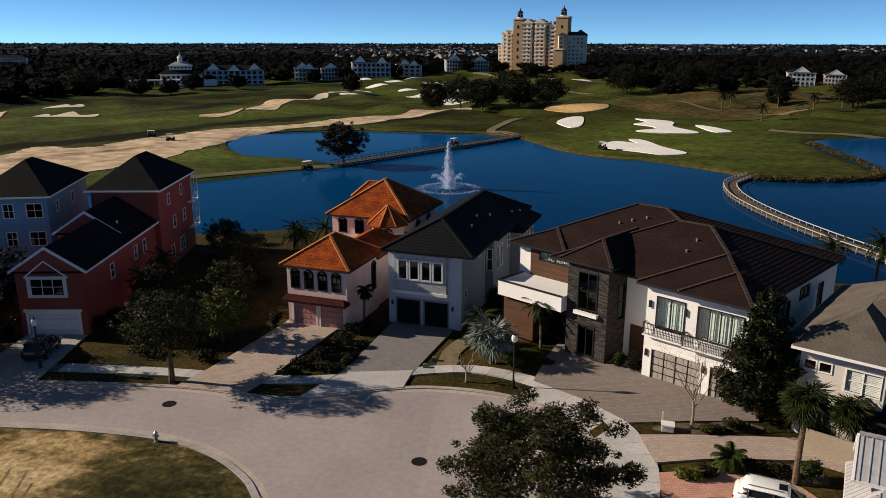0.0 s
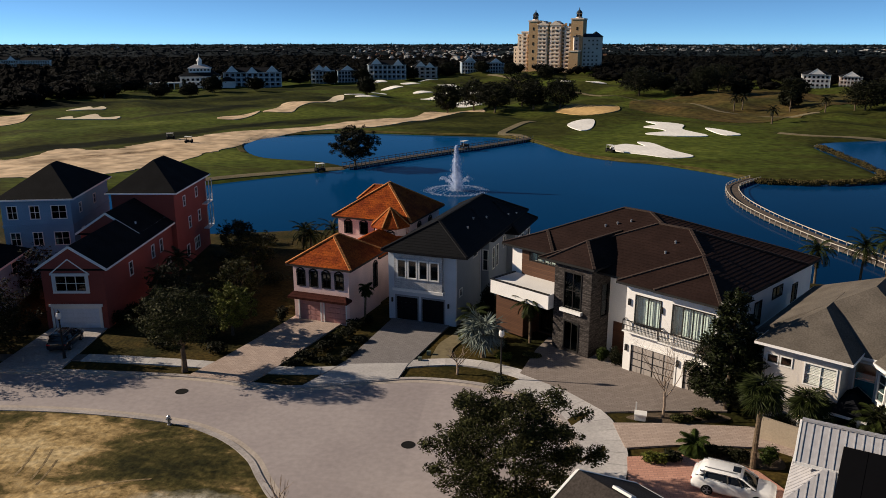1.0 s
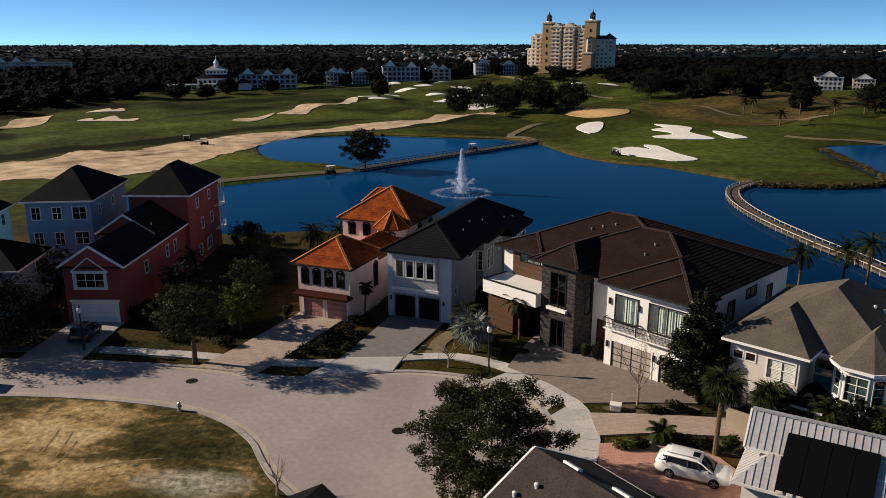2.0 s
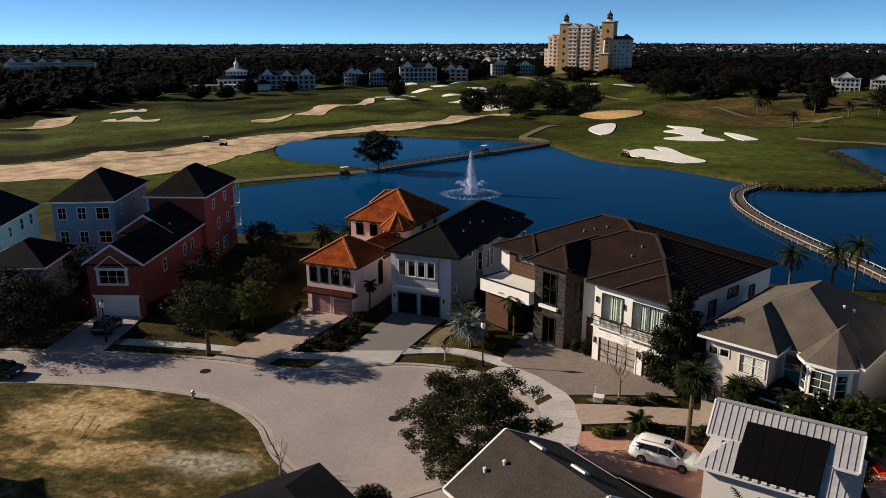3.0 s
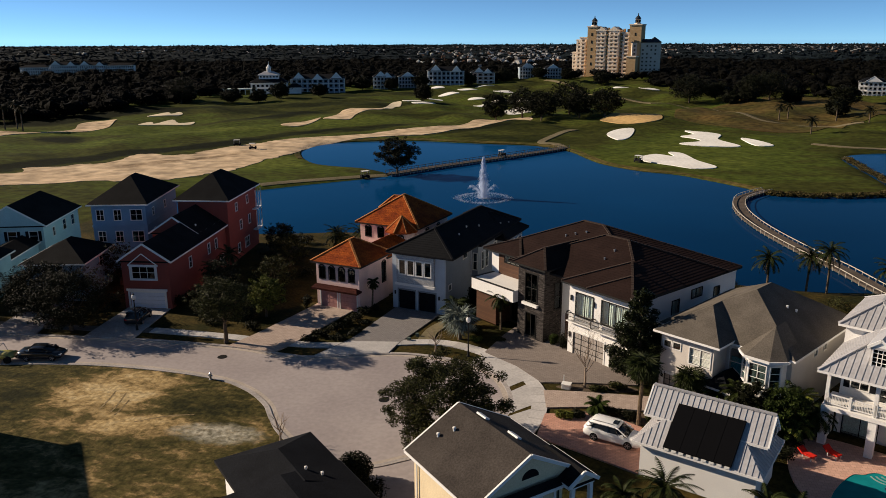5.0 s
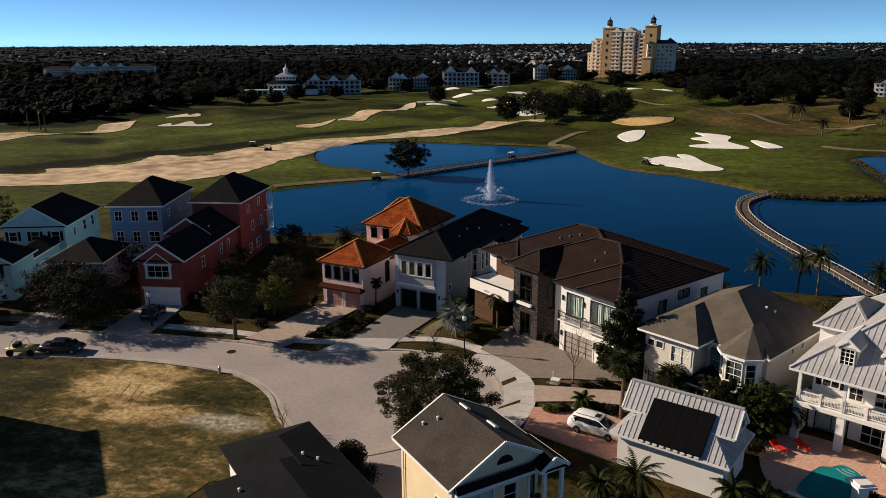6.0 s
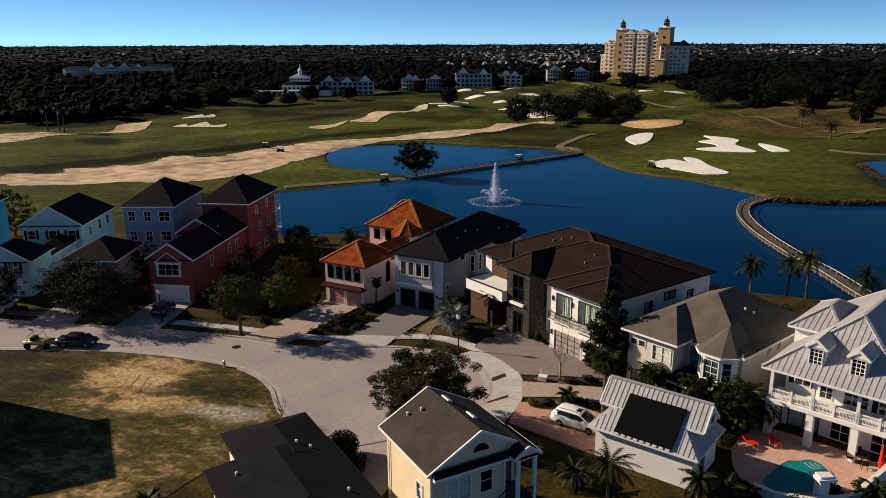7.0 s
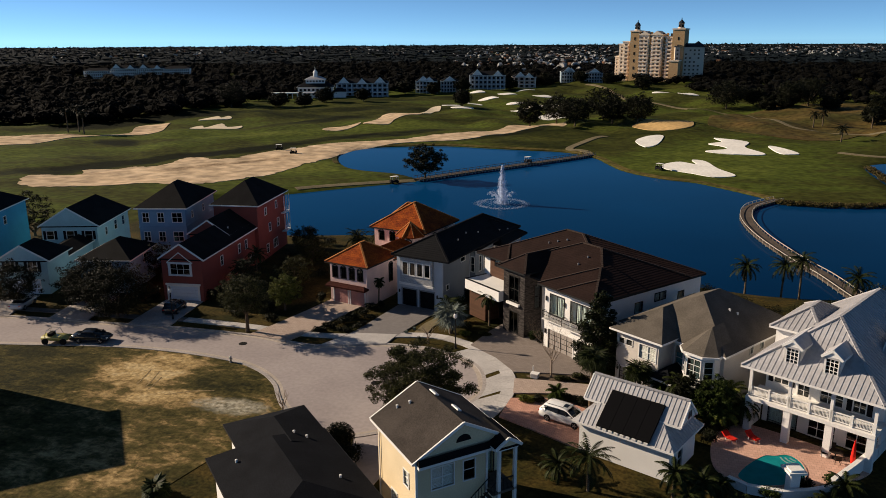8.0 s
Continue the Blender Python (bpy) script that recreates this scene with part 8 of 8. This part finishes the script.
def car(name, x, y, angle, label, material, suv=True, length=4.9):
    o = thing(name, pose(x, y, ground_z(x, y) + (0.16 if x > 0 else 0.05), 0, 0, angle), label, "car")
    L = length / 2
    hz = 1.66 if suv else 1.42
    up = 0.14 if suv else 0.0
    bm = loft([(-L, 0.82, 0.76, 0.42, 0.75, 0.98), (-L + 0.1, 0.93, 0.8, 0.34, 0.92, 1.06 + up * 0.6), (-L + 0.55, 0.96, 0.86, 0.28, 0.98, 1.06 + up * 0.7), (-0.6, 0.97, 0.88, 0.26, 0.98, 1.03 + up * 0.6), (0.75, 0.97, 0.88, 0.26, 0.96, 1.03 + up * 0.4),
               (1.25, 0.96, 0.84, 0.28, 0.9, 1.02), (L - 0.4, 0.94, 0.8, 0.3, 0.78, 0.88 + up), (L - 0.08, 0.87, 0.72, 0.36, 0.66, 0.76 + up), (L, 0.74, 0.62, 0.42, 0.58, 0.66 + up)], 0)
    body = part("body", bm, M[material], o)
    back = -L + 0.2 if suv else -L + 0.75
    bm = loft([(back, 0.80, 0.66, 0.95, 1.0, 1.12), (back + 0.62, 0.86, 0.70, 0.95, 1.0, hz - 0.08), (-0.5, 0.88, 0.70, 0.95, 1.0, hz - 0.02), (0.25, 0.87, 0.68, 0.95, 1.0, hz - 0.06), (1.35, 0.84, 0.76, 0.9, 0.96, 1.04)], 0)
    part("glasshouse", bm, M["car_glass"], o, "dark tinted windows")
    if suv:
        bm = loft([(back + 0.05, 0.80, 0.70, 1.05, 1.16, 1.28), (back + 0.3, 0.80, 0.72, 1.05, 1.3, hz - 0.16), (back + 0.62, 0.795, 0.73, 1.3, 1.36, hz - 0.05)], 0)
        part("tailgate", bm, M[material], o)
    bm = loft([(back + 0.3, 0.79, 0.70, hz - 0.27, hz - 0.2, hz - 0.09), (back + 0.8, 0.81, 0.72, hz - 0.2, hz - 0.1, hz + 0.01), (-0.4, 0.81, 0.72, hz - 0.19, hz - 0.08, hz + 0.03), (0.3, 0.79, 0.70, hz - 0.22, hz - 0.12, hz - 0.02), (0.52, 0.76, 0.66, hz - 0.26, hz - 0.18, hz - 0.09)] if suv else
              [(back + 0.42, 0.72, 0.62, hz - 0.16, hz - 0.12, hz - 0.08), (back + 0.7, 0.745, 0.66, hz - 0.12, hz - 0.06, hz + 0.0), (-0.4, 0.75, 0.66, hz - 0.1, hz - 0.03, hz + 0.03), (0.3, 0.73, 0.64, hz - 0.14, hz - 0.07, hz - 0.02), (0.48, 0.70, 0.6, hz - 0.18, hz - 0.14, hz - 0.08)], 0)
    part("roof", bm, M[material], o)
    for s in (-1, 1):
        for px in (back + 0.62, -0.28, 0.55):
            bm = bmesh.new()
            beam(bm, (px, s * 0.885, 1.0), (px - 0.1 if px < 0.5 else px - 0.35, s * 0.735, hz - 0.1), 0.09, 0.05)
            part("pillar", bm, M["car_glass"], o)
        bm = bmesh.new()
        beam(bm, (1.32, s * 0.84, 1.02), (0.42, s * 0.72, hz - 0.1), 0.08, 0.07)
        part("pillar", bm, M[material], o)
        bm = bmesh.new()
        box(bm, 0.85, s * 1.0 - 0.09, 1.0, 1.03, s * 1.0 + 0.09, 1.16)
        part("mirror", bm, M[material], o)
        bm = bmesh.new()
        box(bm, L - 0.3, s * 0.68 - 0.16, 0.66, L - 0.05, s * 0.68 + 0.16, 0.76)
        part("headlight", bm, M["lamp_clear"], o)
        bm = bmesh.new()
        box(bm, -L - 0.015, s * 0.7 - 0.14, 0.8, -L + 0.12, s * 0.7 + 0.16, 0.95)
        part("tail_light", bm, M["lamp_red"], o)
        for wx in (-length * 0.295, length * 0.295):
            bm = bmesh.new()
            n = 20
            rot = Matrix.Translation((wx, s * 0.86, 0.36)) @ Matrix.Rotation(math.pi / 2, 4, "X")
            lathe(bm, [(0.2, -0.12), (0.34, -0.12), (0.365, -0.08), (0.365, 0.08), (0.34, 0.12), (0.2, 0.12)], n)
            bmesh.ops.transform(bm, matrix=rot, verts=bm.verts)
            w = part("wheel", bm, M["rubber"], o)
            bm = bmesh.new()
            for q in range(5):
                a = 2 * math.pi * q / 5
                beam(bm, (0, 0, -s * 0.125), (0.22 * math.cos(a), 0.22 * math.sin(a), -s * 0.125), 0.07, 0.03)
            lathe(bm, [(0.225, -0.1 * 1), (0.25, -0.13), (0.25, 0.13), (0.225, 0.1)], n)
            bmesh.ops.transform(bm, matrix=rot, verts=bm.verts)
            part("rim", bm, M["steel"], w)
    if suv:
        bm = bmesh.new()
        box(bm, -0.1, -0.32, hz + 0.005, 0.35, 0.32, hz + 0.035)
        part("sunroof", bm, M["car_glass"], o, "dark glass sunroof")
        for s in (-1, 1):
            bm = bmesh.new()
            beam(bm, (-1.7, s * 0.6, hz + 0.07), (0.2, s * 0.6, hz + 0.07), 0.04, 0.04)
            part("roof_rail", bm, M["steel"], o)
    return o


car("suv", 10.9, 47.6, -20, "white sport utility car parked on red paving", "car_white")
car("sedan", -48.9, 54.4, 13, "black sedan parked along the kerb", "car_black", False, 4.6)
car("dark_car", -45.4, 66.6, 100, "black car parked on the salmon house driveway", "car_black", True, 4.2)
car("parked_car", -67.4, 62.6, 105, "silver car parked before the teal house", "car_silver", False, 4.4)
# open yellow off road vehicle
o = thing("off_road_vehicle", pose(-52.9, 52.9, 0.05, 0, 0, 13), "open dull yellow off road vehicle behind the sedan", "car")
bm = loft([(-1.7, 0.75, 0.7, 0.5, 0.8, 0.95), (-0.4, 0.78, 0.72, 0.45, 0.8, 0.95), (0.6, 0.78, 0.7, 0.45, 0.8, 0.98), (1.6, 0.7, 0.6, 0.5, 0.75, 0.9)], 0)
part("body", bm, M["car_yellow"], o)
bm = bmesh.new()
for s in (-0.65, 0.65):
    tube(bm, [(0.5, s, 0.9), (0.2, s * 0.9, 1.75), (-0.9, s * 0.9, 1.75), (-1.3, s, 0.9)], [0.035] * 4, 6)
for px in (0.2, -0.9):
    tube(bm, [(px, -0.58, 1.75), (px, 0.58, 1.75)], [0.035] * 2, 6)
part("roll_cage", bm, M["steel"], o, "bare tube roll cage")
bm = bmesh.new()
box(bm, -0.9, -0.55, 0.9, -0.4, 0.55, 1.35)
part("seat", bm, M["rubber"], o)
for wx in (-1.15, 1.15):
    for s in (-1, 1):
        bm = bmesh.new()
        lathe(bm, [(0.2, -0.14), (0.36, -0.14), (0.4, -0.08), (0.4, 0.08), (0.36, 0.14), (0.2, 0.14)], 18)
        bmesh.ops.transform(bm, matrix=Matrix.Translation((wx, s * 0.85, 0.4)) @ Matrix.Rotation(math.pi / 2, 4, "X"), verts=bm.verts)
        part("wheel", bm, M["rubber"], o)


def golf_cart(x, y, angle, z=None):
    o = thing("golf_cart", pose(x, y, ground_z(x, y) + 0.1 if z is None else z, 0, 0, angle), "small white roofed golf cart", "golf cart", "golf carts")
    bm = bmesh.new()
    box(bm, -1.2, -0.6, 0.3, 1.2, 0.6, 0.75)
    box(bm, 0.7, -0.6, 0.75, 1.2, 0.6, 1.05)
    bmesh.ops.bevel(bm, geom=bm.edges[:], offset=0.06, segments=1, affect="EDGES")
    part("body", bm, M["rubber"], o)
    bm = bmesh.new()
    box(bm, -0.6, -0.55, 0.76, 0.1, 0.55, 0.95)
    box(bm, -0.7, -0.55, 0.95, -0.55, 0.55, 1.35)
    part("seat", bm, M["rubber"], o)
    bm = bmesh.new()
    box(bm, -1.1, -0.65, 1.9, 0.9, 0.65, 1.97)
    part("canopy", bm, M["white"], o)
    for px in (-1.0, 0.8):
        for s in (-0.56, 0.56):
            bm = bmesh.new()
            box(bm, px - 0.03, s - 0.03, 0.7, px + 0.03, s + 0.03, 1.92)
            part("post", bm, M["steel"], o)
    for px in (-0.85, 0.85):
        for s in (-0.6, 0.6):
            bm = bmesh.new()
            lathe(bm, [(0.1, -0.1), (0.25, -0.1), (0.25, 0.1), (0.1, 0.1)], 12)
            bmesh.ops.transform(bm, matrix=Matrix.Translation((px, s, 0.25)) @ Matrix.Rotation(math.pi / 2, 4, "X"), verts=bm.verts)
            part("wheel", bm, M["rubber"], o)
    return o


golf_cart(-51.5, 176.8, 225)
golf_cart(-21, 217.3, 53, -1.2)
golf_cart(19, 214, 140)
golf_cart(-112, 226, 20)
golf_cart(-103, 219, 20)

# ---- pool terrace ----
drape("pool_deck", spline([(24.2, 46.4), (25.2, 49.6), (27.6, 51.6), (31, 50.4), (35, 48.2), (37.4, 46.6), (36.0, 44.2), (33, 42.6), (29.6, 40.8), (26.4, 40.6), (24.4, 42.6)], 4), 0.1, M["deck"], label="terracotta paved pool terrace", category="terrace")
M["step_tile"] = mat("pale wet step tile", (0.22, 0.36, 0.33), 0.5, 0.1, 0.5, 6.0, 0.05)
POOL = spline([(26.1, 41.7), (26.5, 43.0), (27.5, 44.6), (28.7, 46.0), (29.5, 46.15), (30.4, 46.6), (31.1, 46.4), (31.6, 45.6), (31.8, 44.6), (31.7, 43.4), (31.0, 42.4), (30.2, 41.7), (29.3, 41.2), (28.2, 40.85), (27.0, 40.8)], 4)
pool = tagged(drape("swimming_pool", POOL, 0.13, M["pool"], thick=0.08), "curved turquoise swimming pool", "swimming pool")
bm = bmesh.new()
for a, b in zip(POOL, POOL[1:] + POOL[:1]):
    beam(bm, (*a, ground_z(*a) + 0.13), (*b, ground_z(*b) + 0.13), 0.13, 0.06)
part("coping", bm, M["deck"], pool, "terracotta paver coping")
for r_ in (0.55, 0.95, 1.35):
    arc = [(31.35 + r_ * math.cos(a), 46.2 + r_ * math.sin(a)) for a in [radians(188 + 9 * k) for k in range(9)]]
    bm = bmesh.new()
    for a, b in zip(arc, arc[1:]):
        beam(bm, (*a, ground_z(*a) + 0.115), (*b, ground_z(*b) + 0.115), 0.16, 0.05)
    part("pool_step", bm, M["step_tile"], pool, "pale rounded step under the water")


def lounger(x, y, angle):
    o = thing("sun_lounger", pose(x, y, ground_z(x, y) + 0.1, 0, 0, angle), "red cushioned sun lounger on the terrace", "sun lounger", "loungers by the pool")
    bm = bmesh.new()
    box(bm, -0.33, -0.1, 0.28, 0.33, 0.8, 0.4)
    bmesh.ops.bevel(bm, geom=bm.edges[:], offset=0.03, segments=1, affect="EDGES")
    part("seat_cushion", bm, M["cushion"], o)
    bm = bmesh.new()
    beam(bm, (0, 0.8, 0.34), (0, 1.25, 0.66), 0.66, 0.12)
    part("back_cushion", bm, M["cushion"], o)
    for px in (-0.3, 0.3):
        for py in (0.0, 0.75):
            bm = bmesh.new()
            box(bm, px - 0.03, py - 0.03, 0, px + 0.03, py + 0.03, 0.28)
            part("leg", bm, M["white"], o)
    return o


M["cushion"] = mat("red cushion", (0.70, 0.03, 0.02), 0.8, 0.12, 0.8, 8.0, 0.1)
lounger(26.3, 47.6, 42)
lounger(28.3, 48.2, 38)
o = thing("folded_umbrella", pose(35.5, 45.3, 0.65), "folded red umbrella on the terrace", "umbrella")
bm = bmesh.new()
lathe(bm, [(0.04, 0.05), (0.04, 0.7), (0.17, 0.75), (0.21, 1.4), (0.14, 2.2), (0.05, 2.9)], 10)
part("canopy", bm, M["cushion"], o)
bm = bmesh.new()
lathe(bm, [(0.3, 0), (0.3, 0.08), (0.05, 0.12)], 12)
part("base", bm, M["steel"], o)


def garden_wall(name, line, hgt, label):
    o = thing(name, pose(0, 0, 0), label, "wall")
    for p, q in zip(line, line[1:]):
        bm = bmesh.new()
        z = lot_z(p[0])
        beam(bm, (*p, z + hgt / 2), (*q, z + hgt / 2), 0.25, hgt)
        part("wall_panel", bm, M["stucco_white"], o)
        bm = bmesh.new()
        beam(bm, (*p, z + hgt + 0.06), (*q, z + hgt + 0.06), 0.4, 0.12)
        part("coping", bm, M["white"], o)
    return o


garden_wall("pool_wall", [(25.2, 40.5), (26.6, 39.6), (29.2, 39.4), (31.4, 40.2), (33.2, 41.2)], 0.7, "low white wall round the pool terrace")
garden_wall("pool_wall", [(33.2, 41.2), (35.4, 44.2), (37.6, 47.4), (39.6, 50.8), (41.2, 54)], 1.3, "low white wall beside the mansion")
o = thing("gate_pillar", pose(30.1, 40.55, 0.6, 0, 0, 20), "square white pillar with a broad cap", "pillar")
bm = bmesh.new()
box(bm, -0.4, -0.4, 0, 0.4, 0.4, 2.0)
part("shaft", bm, M["stucco_white"], o)
bm = bmesh.new()
box(bm, -0.75, -0.75, 2.0, 0.75, 0.75, 2.2)
box(bm, -0.55, -0.55, 2.2, 0.55, 0.55, 2.35)
part("cap", bm, M["white"], o)


# patio table and chairs under the balcony
M["wicker"] = mat("dark woven wicker", (0.035, 0.026, 0.02), 0.8, 0.3, 2.0, 20.0, 0.3)
o = thing("patio_table", pose(34.6, 47.1, 0.66), "round dark patio table on the pool terrace", "table")
bm = bmesh.new()
lathe(bm, [(0.55, 0.70), (0.6, 0.72), (0.6, 0.75), (0.55, 0.77)], 20)
part("tabletop", bm, M["wicker"], o)
bm = bmesh.new()
lathe(bm, [(0.28, 0.0), (0.28, 0.05), (0.06, 0.1), (0.06, 0.7)], 12)
part("pedestal", bm, M["darkmetal"], o)
chair = thing("patio_chair", pose(0, 0, 0), "dark woven patio chair beside a round table", "chair", "chairs round the patio table")
bm = bmesh.new()
box(bm, -0.25, -0.25, 0.38, 0.25, 0.25, 0.46)
part("seat", bm, M["wicker"], chair)
bm = bmesh.new()
beam(bm, (0, 0.24, 0.44), (0, 0.34, 0.9), 0.5, 0.05)
part("backrest", bm, M["wicker"], chair)
for px in (-0.22, 0.22):
    for py in (-0.22, 0.22):
        bm = bmesh.new()
        box(bm, px - 0.02, py - 0.02, 0, px + 0.02, py + 0.02, 0.38)
        part("leg", bm, M["darkmetal"], chair)
chair.matrix_world = pose(34.6, 48.0, 0.66, 0, 0, 0)
for a in (85, 180, 268):
    copy_thing(chair, pose(34.6 - 0.9 * math.sin(radians(a)), 47.1 + 0.9 * math.cos(radians(a)), 0.66, 0, 0, a))
